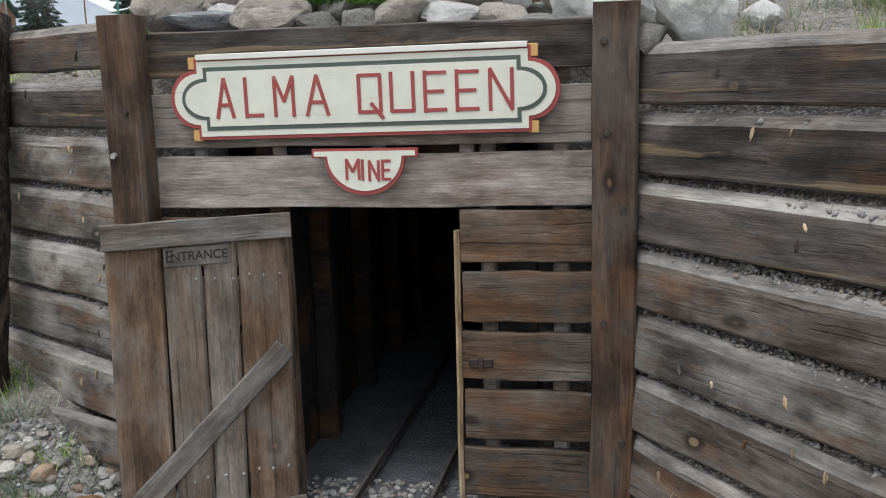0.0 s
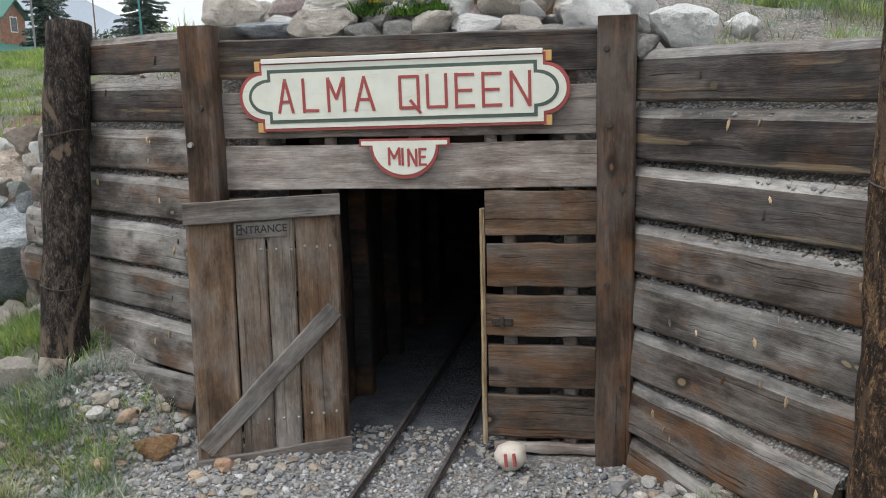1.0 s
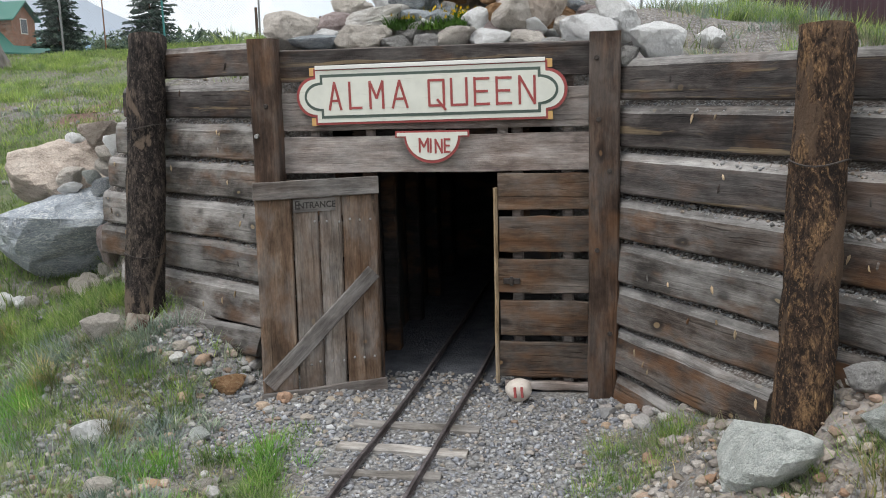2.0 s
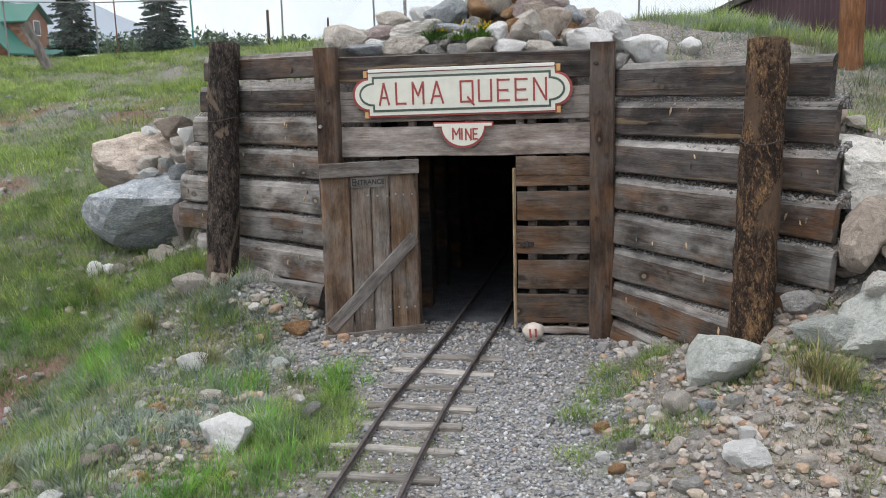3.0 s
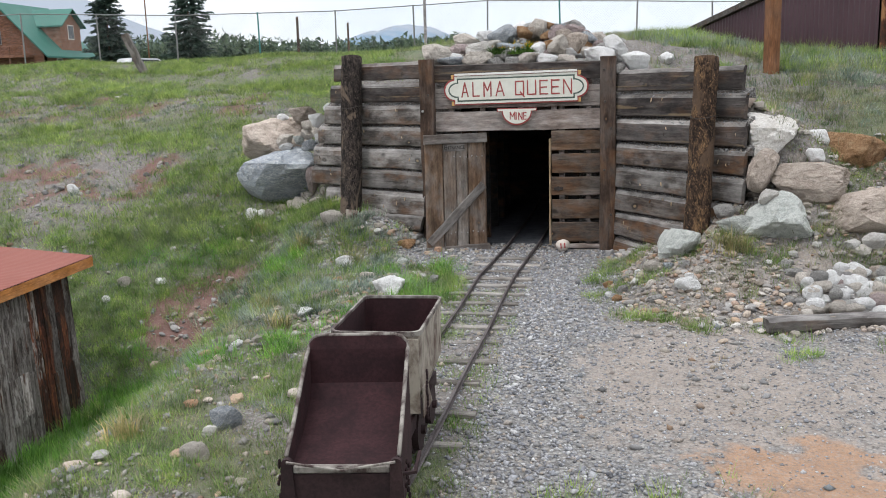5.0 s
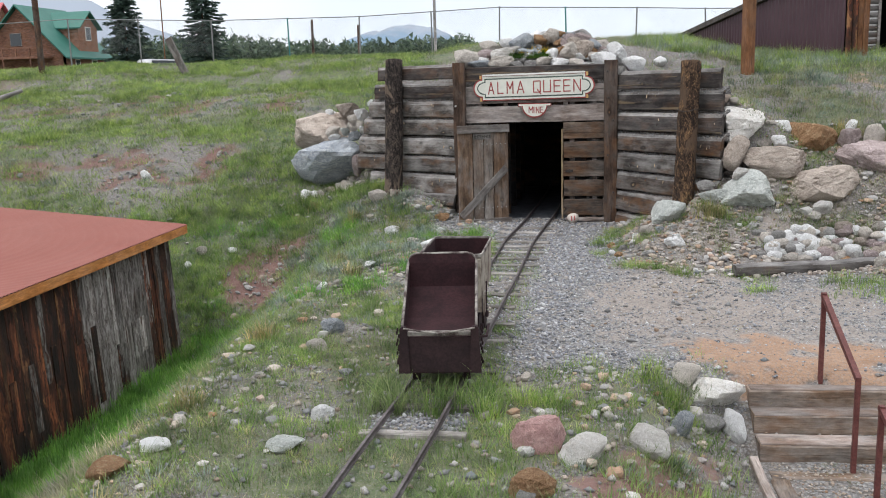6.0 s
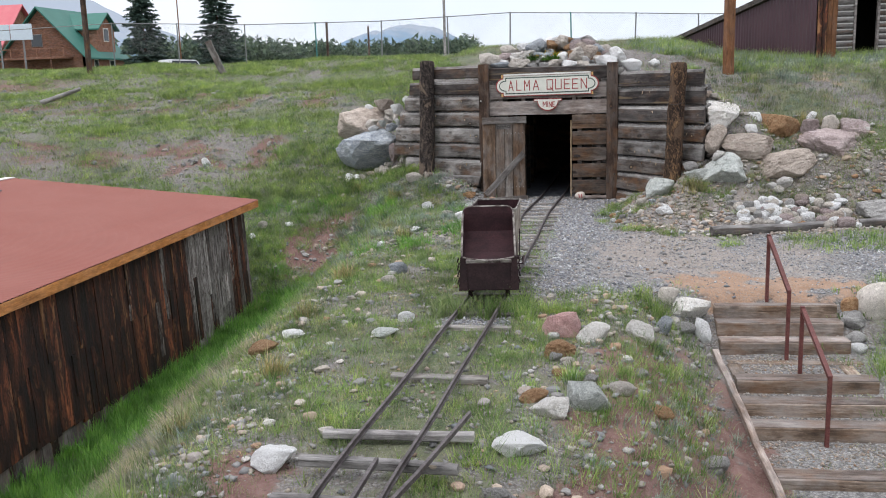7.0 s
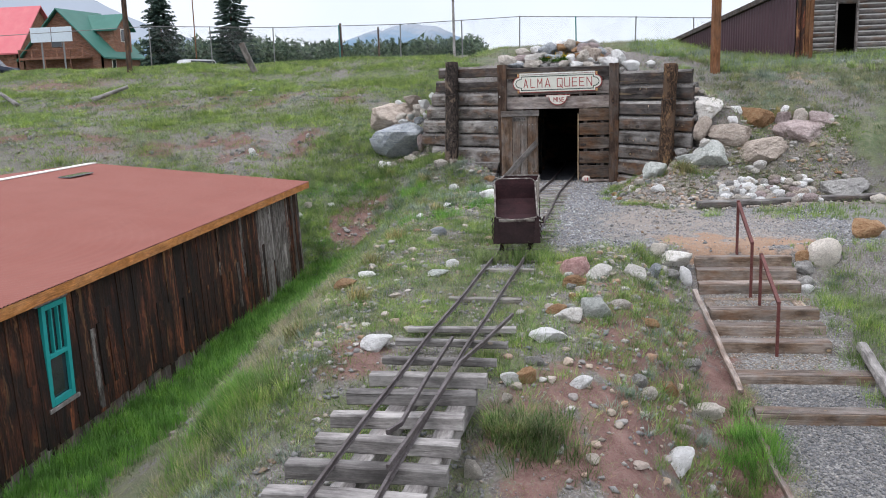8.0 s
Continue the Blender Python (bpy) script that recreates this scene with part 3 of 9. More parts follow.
def plank_bm(L, W, T, seed=0, seg=6, wob=0.006, chamfer=0.006):
    """A board along x from 0 to L, W high in z from 0, T deep in y (front at -T), with uneven worn edges."""
    r = random.Random(seed)
    bm = bmesh.new()
    rows = []
    c = min(chamfer, T * 0.3)
    for i in range(seg + 1):
        x = L * i / seg
        dz0, dz1, dy = (r.uniform(-wob, wob) for _ in range(3))
        x += r.uniform(-wob, wob) * (1.5 if i in (0, seg) else 0)
        prof = [(0 + dy, dz0), (-T + c + dy, dz0), (-T + dy, dz0 + c), (-T + dy, W + dz1 - c), (-T + c + dy, W + dz1), (0 + dy, W + dz1)]
        rows.append([bm.verts.new((x, y, z)) for y, z in prof])
    n = 6
    for a, b in zip(rows, rows[1:]):
        for k in range(n):
            bm.faces.new((a[k], a[(k + 1) % n], b[(k + 1) % n], b[k]))
    bm.faces.new(rows[0][::-1])
    bm.faces.new(rows[-1])
    bmesh.ops.recalc_face_normals(bm, faces=bm.faces)
    return bm


def slab_bm(L, W, T, seed=0, seg=14, wob=0.006):
    """A heavy sawn slab like plank_bm, its face a little bowed and its upper front edge worn round."""
    r = random.Random(seed)
    bm = bmesh.new()
    rows = []
    for i in range(seg + 1):
        x = L * i / seg
        q = noise.noise(Vector((x * 2.1, seed, 0))) * wob * 1.8
        q2 = noise.noise(Vector((x * 1.7, seed, 5))) * wob * 1.8
        dy = noise.noise(Vector((x * 1.9, seed, 9))) * wob * 1.2
        x += r.uniform(-wob, wob) * (1.5 if i in (0, seg) else 0)
        prof = [(0, q), (-T + 0.010, q), (-T - 0.002, q + 0.014), (-T - 0.010, W * 0.45), (-T - 0.004, W * 0.80 + q2), (-T + 0.012, W * 0.94 + q2), (-T + 0.032, W + q2), (0, W + q2)]
        rows.append([bm.verts.new((x, y + dy, z)) for y, z in prof])
    n = len(rows[0])
    for a, b in zip(rows, rows[1:]):
        for k in range(n):
            f = bm.faces.new((a[k], a[(k + 1) % n], b[(k + 1) % n], b[k]))
            f.material_index = 1 if k in (4, 5, 6) else 0
    bm.faces.new(rows[0][::-1])
    bm.faces.new(rows[-1])
    bmesh.ops.recalc_face_normals(bm, faces=bm.faces)
    return bm


def rock_mesh(name, seed, sub=3, planes=11, rough=0.05, soft=0.0, tent=False):
    """A broken (soft 0) or river-worn (soft 1) stone of about unit half-size."""
    r = random.Random(seed)
    bm = bmesh.new()
    bmesh.ops.create_icosphere(bm, subdivisions=sub, radius=1.0)
    cuts = [(Vector((r.uniform(-0.25, 0.25), r.uniform(-0.25, 0.25), 1)).normalized(), r.uniform(0.55, 0.8))]
    for _ in range(planes):
        d = Vector((r.gauss(0, 1), r.gauss(0, 1), r.gauss(0, 0.7))).normalized()
        cuts.append((d, r.uniform(0.48, 0.98)))
    if tent:
        cuts += [(Vector((0.62, -0.25, 0.72)).normalized(), 0.50), (Vector((-0.66, -0.2, 0.70)).normalized(), 0.46), (Vector((0.05, -0.8, 0.6)).normalized(), 0.55)]
    off = Vector((seed * 3.1, seed * 1.7, 0))
    for v in bm.verts:
        d = v.co.normalized()
        k = 1.3
        for nrm, dist in cuts:
            t = d.dot(nrm)
            if t > 0.05:
                k = min(k, dist / t)
        k = k * (1 - soft) + soft * (0.92 + 0.20 * noise.noise(d * 1.2 + off))
        k += rough * noise.noise(d * 2.3 + off) + rough * 0.7 * noise.noise(d * 6.0 + off) + rough * 0.4 * noise.noise(d * 13.0 + off)
        v.co = d * k
    lo = [min(v.co[a] for v in bm.verts) for a in range(3)]
    hi = [max(v.co[a] for v in bm.verts) for a in range(3)]
    for v in bm.verts:
        v.co = Vector(((v.co[a] - lo[a]) / (hi[a] - lo[a]) * 2 - 1 for a in range(3)))
    return finish(bm, name, None, smooth=soft > 0.5)


# ---- ground ----
def ss(a, b, v):
    t = np.clip((v - a) / (b - a), 0, 1)
    return t * t * (3 - 2 * t)


def lumps(x, y, k, seed=0.0):
    """A cheap smooth waviness of about unit size; k: waves to the metre."""
    x, y = x * k + seed * 1.3, y * k - seed * 0.7
    return (np.sin(x * 1.7 + 1.1 * np.sin(y * 1.3)) + np.sin(y * 1.9 + 1.3 * np.sin(x * 1.1 + 2)) + np.sin((x + y) * 2.7 + np.sin(x * 2.1)) * 0.6) / 2.6


def wall_line(x):
    """The y of the front of the timber walls at ground height."""
    return np.interp(x, [-5.2, -4.4, -2.95, 0.2, 1.95, 2.3], [6.5, 5.98, 5.25, 5.25, 3.25, 3.0])


def track_x(y):
    return np.interp(y, [-16, -13.4, -10, -4.7, 0, 3, 5.2, 9], [-1.98, -1.93, -1.86, -1.64, -1.52, -1.45, -1.27, -1.12])


STEPS = [(-3.80, -0.255, 1.38, 2.95), (-4.06, -0.425, 1.39, 2.97), (-4.37, -0.59, 1.40, 3.00), (-5.37, -0.765, 1.46, 3.07), (-5.69, -0.93, 1.49, 3.10), (-6.02, -1.09, 1.56, 3.11), (-6.90, -1.29, 1.67, 3.46), (-8.05, -1.40, 1.74, 3.6)]
STAIR_Y = [-10.6] + [v for y, z, a, b in STEPS[::-1] for v in (y + 0.02, y + 0.22)]
STAIR_Z = [-1.80] + [v for y, z, a, b in STEPS[::-1] for v in (z - (0.125 if y < -6.5 else 0.16), z - 0.025)]


def stair_side(y):
    """The x of the edging board west of the stairs."""
    return np.interp(y, [-10.3, -7.4, -4.1], [1.80, 1.62, 1.24])


def ground_z(x, y):
    x, y = np.asarray(x, float), np.asarray(y, float)
    shelf = np.interp(y, [-24, -16, -13, -11.5, -10, -8.5, -4, 0, 3, 6], [-2.2, -1.6, -1.0, -0.60, -0.30, -0.20, -0.12, -0.05, 0.0, 0.05])
    # west: the gully by the shed and the meadow above it
    meadow = np.interp(y + 0.5 * lumps(x, y, 0.4, 12.0), [1.2, 2.6, 4.0, 5.3, 6.8, 7.8, 9.2, 10.0, 11.6, 13.2, 14.6, 16, 18.5, 20, 23, 30, 60], [-1.95, -1.65, -0.92, -0.30, 0.30, 0.62, 1.36, 1.62, 1.82, 2.12, 2.52, 2.74, 3.1, 3.5, 3.98, 4.05, 4.0])
    edge = np.interp(y, [-16, -11, -6, 2, 6], [-2.9, -3.0, -3.7, -4.1, -4.4])
    west = ss(0, 1, (edge - x) / np.interp(y, [-12, -5, 2], [3.0, 3.2, 3.0]))
    z = shelf + (meadow - shelf) * west
    z = z + 0.42 * np.exp(-((x + 5.0) / 1.5) ** 2) * ss(4.4, 6.4, y)
    z = z + 0.34 * np.exp(-((x + 4.45) / 0.85) ** 2) * ss(3.6, 5.4, y) * (1 - ss(6.5, 7.5, y))
    z = z + 0.30 * np.exp(-((x + 3.55) / 0.62) ** 2) * ss(4.3, 5.2, y) * (1 - ss(6.5, 7.5, y))
    # east: the bank beside the portal, the terrace and the fall to the stairs
    yb = y - 0.27 * np.clip(x - 1.8, 0, 4.5) * (1 - ss(1.5, 3.0, y))
    bank = np.interp(yb, [0.75, 1.6, 2.4, 3.0, 3.7, 5.0, 6.2, 10, 16, 23, 60], [-0.03, 0.30, 0.80, 1.20, 1.62, 2.35, 2.80, 3.15, 3.45, 4.4, 4.6])
    near = np.interp(y, [0.8, 2.0, 3.0, 3.7, 4.5, 6], [-0.01, 0.27, 0.50, 0.36, 0.17, 0.1])
    bank = bank - 0.72 * ss(5.0, 7.5, x) * ss(13, 20, y)
    near = near + 0.30 * ss(1.15, 1.6, x) * (1 - ss(4.6, 5.4, y)) * ss(1.5, 2.6, y)
    e2 = near + (bank - near) * ss(1.3, 2.7, x)
    z = z + (np.maximum(e2, shelf) - z) * ss(0.15, 1.0, x) * ss(0.2, 1.6, y)
    fall = np.interp(y, [-24, -16, -10, -8.6, -7, -5.5, -4.3, -3.4], [-2.6, -2.3, -1.46, -1.30, -1.16, -0.86, -0.50, 0.0])
    z = z + fall * ss(0.0, 1.35, x) * (1 - ss(-3.9, -3.3, y))
    z = z - 0.32 * ss(-1.2, 0.4, x) * (1 - ss(-10, -7.5, y))
    # behind the walls the ground is held up to their tops
    wall = wall_line(x) + 0.22
    held = np.interp(y, [3, 5.2, 6, 7.2, 9, 12, 23, 60], [2.55, 2.78, 3.02, 3.42, 3.50, 3.62, 4.3, 4.4])
    held = held - 0.35 * ss(-2.4, -4.0, x) * (1 - ss(7, 11, y)) - 0.25 * ss(0.6, 1.8, x) * (1 - ss(6, 9, y))
    inside = ss(0.0, 0.30, y - wall) * ss(-5.7 - 0.9 * ss(7.5, 10, y), -4.55, x) * (1 - ss(2.1, 3.6, x))
    z = z + (np.maximum(held, z) - z) * inside
    # the adit runs level into the hill
    adit = (1 - ss(0.75, 0.95, np.abs(x + 1.32))) * ss(5.0, 5.1, y) * (1 - ss(11.5, 12, y))
    z = np.where(adit > 0.02, z * 0 + 0.02, z)
    # far country
    far = ss(30, 90, np.hypot(x, y))
    z = z * (1 - far) + 4.0 * far * ss(-40, 40, y) + far * (1 - ss(-40, 40, y)) * -3.0
    rough = 1 - (1 - ss(0.5, 1.1, np.abs(x - track_x(y)))) * 0.8
    rough = rough * (1 - 0.85 * adit)
    stairs = ss(-0.22, 0.02, x - stair_side(y)) * (1 - ss(3.3, 4.1, x)) * (1 - ss(-3.66, -3.60, y)) * ss(-12.5, -10.4, y)
    z = z + (np.interp(y, STAIR_Y, STAIR_Z) - z) * stairs
    rough = rough * (1 - 0.7 * stairs)
    z = z + rough * (0.05 * lumps(x, y, 0.9) + 0.022 * lumps(x, y, 3.1, 2.0) + 0.010 * lumps(x, y, 7.3, 5.0))
    z = z + 0.10 * lumps(x, y, 0.35, 3.0) * ss(8, 12, np.hypot(x, y - 2))
    return z


def gz(x, y):
    return float(ground_z(x, y))


def zones(x, y):
    """Gravel, turf, red earth; dust and orange dirt on the path."""
    w = lumps(x, y, 0.55, 7.0)
    w2 = lumps(x, y, 1.4, 11.0)
    tx = track_x(y)
    bed = (1 - ss(0.40, 0.80, np.abs(x - tx))) * (ss(1.2, 3.4, y) * 0.5 + 0.4 * ss(-4.0, -2.0, y) * (0.6 + 0.5 * w2))
    path = ss(-1.3, -0.9, x) * (1 - ss(0.10 + 0.3 * np.maximum(0, 1.0 - y), 0.55 + 0.35 * np.maximum(0, 1.2 - y), x)) * ss(-4.6, -3.2, y) * (1 - ss(4.9, 5.6, y))
    path = np.maximum(path, ss(0.2, 0.8, x) * (1 - ss(4.5, 7, x)) * ss(-3.7, -3.2, y) * (1 - ss(0.2, 0.9, y)) * 0.8)
    front = (1 - ss(1.0, 1.7, np.hypot((x + 2.5) * 0.75, (y - 4.45) * 1.3))) * 0.9
    scree = ss(1.0, 1.6, x) * (1 - ss(4.6, 6.0, x)) * ss(0.7, 1.3, y) * (1 - ss(2.8, 3.6, y)) * 0.12
    low = ss(0.15, 0.45, x - stair_side(y) - 0.08 * w2) * (1 - ss(3.2, 3.7, x)) * (1 - ss(-4.4, -3.9, y)) * np.where(y > -6.1, 0.55, 0.85) * ss(-12.5, -10.8, y)
    bedl = (1 - ss(0.35, 0.5, np.abs(x - tx))) * (1 - ss(0.25, 0.55, np.abs(y + 5.05)))
    spill = (1 - ss(0.5, 1.2, np.hypot((x + 3.9) * 0.8 + (y - 3.6) * 0.5, (y - 3.9) * 0.7))) * 0.6
    lot = ss(5.6, 7.0, x) * ss(6.4, 8.0, y) * 0.9
    gravel = np.clip(np.maximum.reduce([bed, path, front, scree, low, bedl, spill, lot]), 0, 1)
    adit = (1 - ss(0.8, 0.9, np.abs(x + 1.32))) * ss(5.0, 5.4, y) * (1 - ss(12, 12.5, y))
    gravel = np.maximum(gravel, adit)
    w3 = lumps(x, y, 3.3, 17.0)
    meadow = ss(-3.5, -4.6, x) * np.clip(0.56 + 0.45 * w + 0.28 * w2 + 0.15 * w3, 0, 1)
    strip = (1 - ss(0.5, 1.6, np.abs(x + 6.7))) * (1 - ss(1.5, 3.0, y))
    top = ss(6.3, 8.0, y) * ss(-5.6, -4.2, x) * np.clip(0.58 + 0.3 * w + 0.25 * w2, 0, 1)
    mid = (1 - ss(-3.2, -2.2, y)) * (1 - ss(0.6, 1.4, x)) * np.clip(0.60 + 0.35 * w2, 0, 1)
    side = ss(-1.9, -2.4, x) * (1 - ss(2.9, 3.9, y)) * np.clip(0.55 + 0.4 * w2, 0, 1)
    east = ss(2.6, 3.6, x) * np.clip(0.5 + 0.35 * w2, 0, 1) * (1 - low)
    bank = ss(0.5, 1.0, x) * (1 - ss(2.2, 3.0, x)) * ss(0.8, 1.6, y) * np.clip(0.16 + 0.42 * w2, 0, 1)
    turf = np.clip(np.maximum.reduce([meadow, strip, top, mid, side, east, bank]), 0, 1) * (1 - gravel)
    red = np.clip((1 - ss(0.4, 1.25, np.hypot((x + 6.5) * 0.7, (y - 3.9) * 0.75))) * 1.05
                  + (1 - ss(0.6, 1.6, np.hypot((x - 0.75) * 0.9, (y + 8.4) * 0.32))) * 1.05 + (1 - ss(0.5, 1.3, np.hypot((x + 0.3) * 0.8, (y + 11.0) * 0.6))) * 0.8
                  + ss(-7.6, -9.6, x) * (1 - ss(0.9, 1.8, np.abs(y - 8.3 - 0.10 * np.maximum(0, -12 - x)))) * (0.46 + 0.55 * w2 + 0.3 * w3)
                  + ss(-7, -9, x) * (1 - ss(0.8, 2.0, np.abs(y - 14.2 - 0.6 * w))) * (0.42 + 0.6 * w2 + 0.25 * w3)
                  + ss(-20, -23, x) * (1 - ss(0.8, 2.2, np.abs(y - 18.4))) * (0.5 + 0.5 * w2)
                  + (1 - ss(0.3, 0.9, np.hypot(x + 3.0, y + 9.7))) * 0.8, 0, 1)
    red = red * np.clip(0.92 + 0.5 * w3 + 0.35 * lumps(x, y, 5.1, 29.0), 0, 1)
    turf = turf * (1 - 0.75 * red)
    dust = np.clip((1 - ss(0.4, 1.5, np.hypot((x - 0.9) * 0.75, (y + 0.7) * 0.9))) * 0.75 + (1 - ss(0.5, 1.9, np.hypot((x - 1.7) * 0.55, (y + 2.4) * 1.0))) * 0.6, 0, 1)
    dust = np.maximum(dust, ss(-0.55, 0.25, x + 0.18 * w3) * (1 - ss(1.0, 2.2, y + 0.35 * x)) * ss(-3.3, -2.5, y) * (1 - ss(3.0, 4.2, x)) * np.clip(0.62 + 0.3 * w2, 0, 0.8))
    dust = np.maximum(dust, ss(0.5, 1.2, x) * (1 - ss(4.8, 6.0, x)) * ss(0.8, 1.6, y) * (1 - ss(3.0, 4.0, y)) * np.clip(0.55 + 0.35 * w3, 0, 0.75))
    orange = (1 - ss(0.45, 1.25, np.hypot((x - 2.1) * 0.55, (y + 3.15) * 1.2))) * 0.9 + (1 - ss(0.15, 0.6, np.hypot(x - 0.55, (y + 0.75) * 1.3))) * 0.4 + (1 - ss(0.3, 0.8, np.hypot((x - 4.9) * 0.6, (y - 5.7) * 1.1))) * 0.42
    orange = orange * np.clip(0.85 + 0.5 * w3 + 0.4 * lumps(x, y, 4.7, 3.0), 0, 1.1)
    return gravel, turf, red, dust, orange


def axis_cuts(lo, hi, step, far, grow=1.25):
    a = list(np.arange(lo, hi + 1e-6, step))
    s, v = step, hi
    while v < far:
        s *= grow
        v += s
        a.append(v)
    s, v = step, lo
    while v > -far:
        s *= grow
        v -= s
        a.insert(0, v)
    return np.array(a)


def sheet_mesh(name, xs, ys, zfun, mat):
    X, Y = np.meshgrid(xs, ys)
    Z = zfun(X, Y)
    co = np.stack([X, Y, Z], -1).reshape(-1, 3)
    nx, ny = len(xs), len(ys)
    i = (np.arange(ny - 1)[:, None] * nx + np.arange(nx - 1)[None, :]).reshape(-1)
    faces = np.stack([i, i + 1, i + nx + 1, i + nx], -1)
    return raw_mesh(name, co, faces, mat, smooth=True)


def raw_mesh(name, co, faces, mat, smooth=False):
    """Mesh from arrays; all faces have as many corners."""
    me = bpy.data.meshes.new(name)
    k = faces.shape[1]
    me.vertices.add(len(co))
    me.vertices.foreach_set("co", np.ascontiguousarray(co, np.float32).reshape(-1))
    me.loops.add(faces.size)
    me.loops.foreach_set("vertex_index", np.ascontiguousarray(faces, np.int32).reshape(-1))
    me.polygons.add(len(faces))
    me.polygons.foreach_set("loop_start", np.arange(0, faces.size, k, dtype=np.int32))
    me.polygons.foreach_set("use_smooth", np.full(len(faces), smooth))
    me.update(calc_edges=True)
    if mat:
        me.materials.append(mat)
    return me


xs = axis_cuts(-11.0, 6.5, 0.085, 3000)
ys = axis_cuts(-14.5, 10.5, 0.085, 3000)
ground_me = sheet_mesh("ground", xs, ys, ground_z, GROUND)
GX, GY = np.meshgrid(xs, ys)
g_, t_, r_, d_, o_ = zones(GX, GY)
# Third channel of zones_b: where the floor colour is darkened for the tunnel's shade
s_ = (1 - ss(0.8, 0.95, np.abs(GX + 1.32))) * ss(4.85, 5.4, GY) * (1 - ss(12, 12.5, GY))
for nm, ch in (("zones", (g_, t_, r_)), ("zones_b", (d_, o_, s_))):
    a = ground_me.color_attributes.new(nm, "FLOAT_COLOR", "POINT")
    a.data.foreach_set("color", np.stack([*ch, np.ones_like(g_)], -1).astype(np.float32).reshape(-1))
tagged(new("ground", ground_me), "grassy gravel hillside with bare earth and a gravel path", "ground", kind="structure")

# ---- mine portal ----
FY = 5.30
PX0, PX1 = -2.99, 0.25


def board(name, x, y, z, L, W, T, mat, parent, seed, yaw=0.0, tilt=0.0, lean=0.0, seg=6, wob=0.006, label=""):
    return part(name, plank_bm(L, W, T, seed, seg, wob), mat, parent, label, pose(x, y, z, lean, tilt, yaw))


def post_bm(w, d, h, seed, seg=7, wob=0.008):
    r = random.Random(seed)
    bm = bmesh.new()
    rows = []
    c = 0.018
    for i in range(seg + 1):
        z = h * i / seg
        ox, oy = r.uniform(-wob, wob), r.uniform(-wob, wob)
        a, b = w / 2, d / 2
        prof = [(-a + c, -b), (a - c, -b), (a, -b + c), (a, b - c), (a - c, b), (-a + c, b), (-a, b - c), (-a, -b + c)]
        rows.append([bm.verts.new((px + ox, py + oy, z)) for px, py in prof])
    for a, b in zip(rows, rows[1:]):
        for k in range(8):
            bm.faces.new((a[k], a[(k + 1) % 8], b[(k + 1) % 8], b[k]))
    bm.faces.new(rows[0][::-1])
    bm.faces.new(rows[-1])
    bmesh.ops.recalc_face_normals(bm, faces=bm.faces)
    return bm


portal = empty("mine_portal", pose(0, 0, 0), "weathered timber mine portal with square posts and wide boards", "mine entrance")
part("post", post_bm(0.235, 0.22, 3.25, 1), W_POST, portal, "", pose(-2.835, 5.24, -0.05))
part("post", post_bm(0.255, 0.24, 3.28, 2), W_POST, portal, "", pose(0.125, 5.22, -0.12))
for z0, z1, mat, sd in ((2.82, 3.09, W_DARK, 11), (2.39, 2.72, W_FACE, 12), (2.01, 2.335, W_FACE, 13)):
    board("beam_board", -2.745, FY + 0.05, z0, 2.745, z1 - z0, 0.05, mat, portal, sd)
board("cap_board", -2.745, FY + 0.21, 3.055, 2.745, 0.045, 0.155, W_FACE, portal, 14)
# the slatted leaf of the front on the east side of the opening
for z0, z1, sd in ((1.67, 1.99, 21), (1.29, 1.61, 22), (0.92, 1.225, 23), (0.53, 0.845, 24), (0.14, 0.465, 25)):
    board("slat", -0.79, FY + 0.05, z0, 0.79, z1 - z0, 0.045, W_SLAT, portal, sd)
part("edge_strip", post_bm(0.035, 0.09, 1.78, 26, wob=0.003), W_NEW, portal, "raw yellow edge strip", pose(-0.815, FY + 0.03, 0.08))
board("sill_board", -0.74, FY + 0.04, 0.03, 0.75, 0.07, 0.07, W_FACE, portal, 27)
for x in (-0.62, -0.18):
    part("upright", post_bm(0.10, 0.05, 2.95, int(x * 50), wob=0.004), W_FACE, portal, "", pose(x, FY + 0.08, 0.05))
for x in (-2.45, -1.93, -1.30, -0.75):
    part("upright", post_bm(0.09, 0.05, 0.95, int(x * 70), wob=0.004), W_FACE, portal, "", pose(x, FY + 0.085, 2.1))
# west of the opening, behind the door
for k in range(5):
    board("slat", -2.745, FY + 0.05, 0.12 + 0.375 * k, 0.85, 0.32, 0.045, W_SLAT, portal, 31 + k)
part("upright", post_bm(0.12, 0.10, 1.95, 37, wob=0.004), W_POST, portal, "", pose(-1.96, FY + 0.11, 0.05))
bm = bmesh.new()
box(bm, -0.75, -0.60, FY - 0.012, FY, 1.005, 1.06, 0.004)
box(bm, -0.69, -0.66, FY - 0.03, FY - 0.01, 0.99, 1.075, 0.004)
part("latch", bm, IRON, portal, "dark iron latch plate")
for x, z in ((-2.90, 2.36), (-2.80, 2.62), (0.06, 2.95), (0.17, 2.02), (0.07, 1.35), (0.18, 0.62), (0.08, 2.45)):
    bm = bmesh.new()
    tube(bm, (x, 5.13 if x < -1 else 5.10, z), (x, 5.10 if x < -1 else 5.075, z), 0.022, 0.018, 10)
    part("bolt", bm, BOLT if z == 2.36 else IRON, portal)

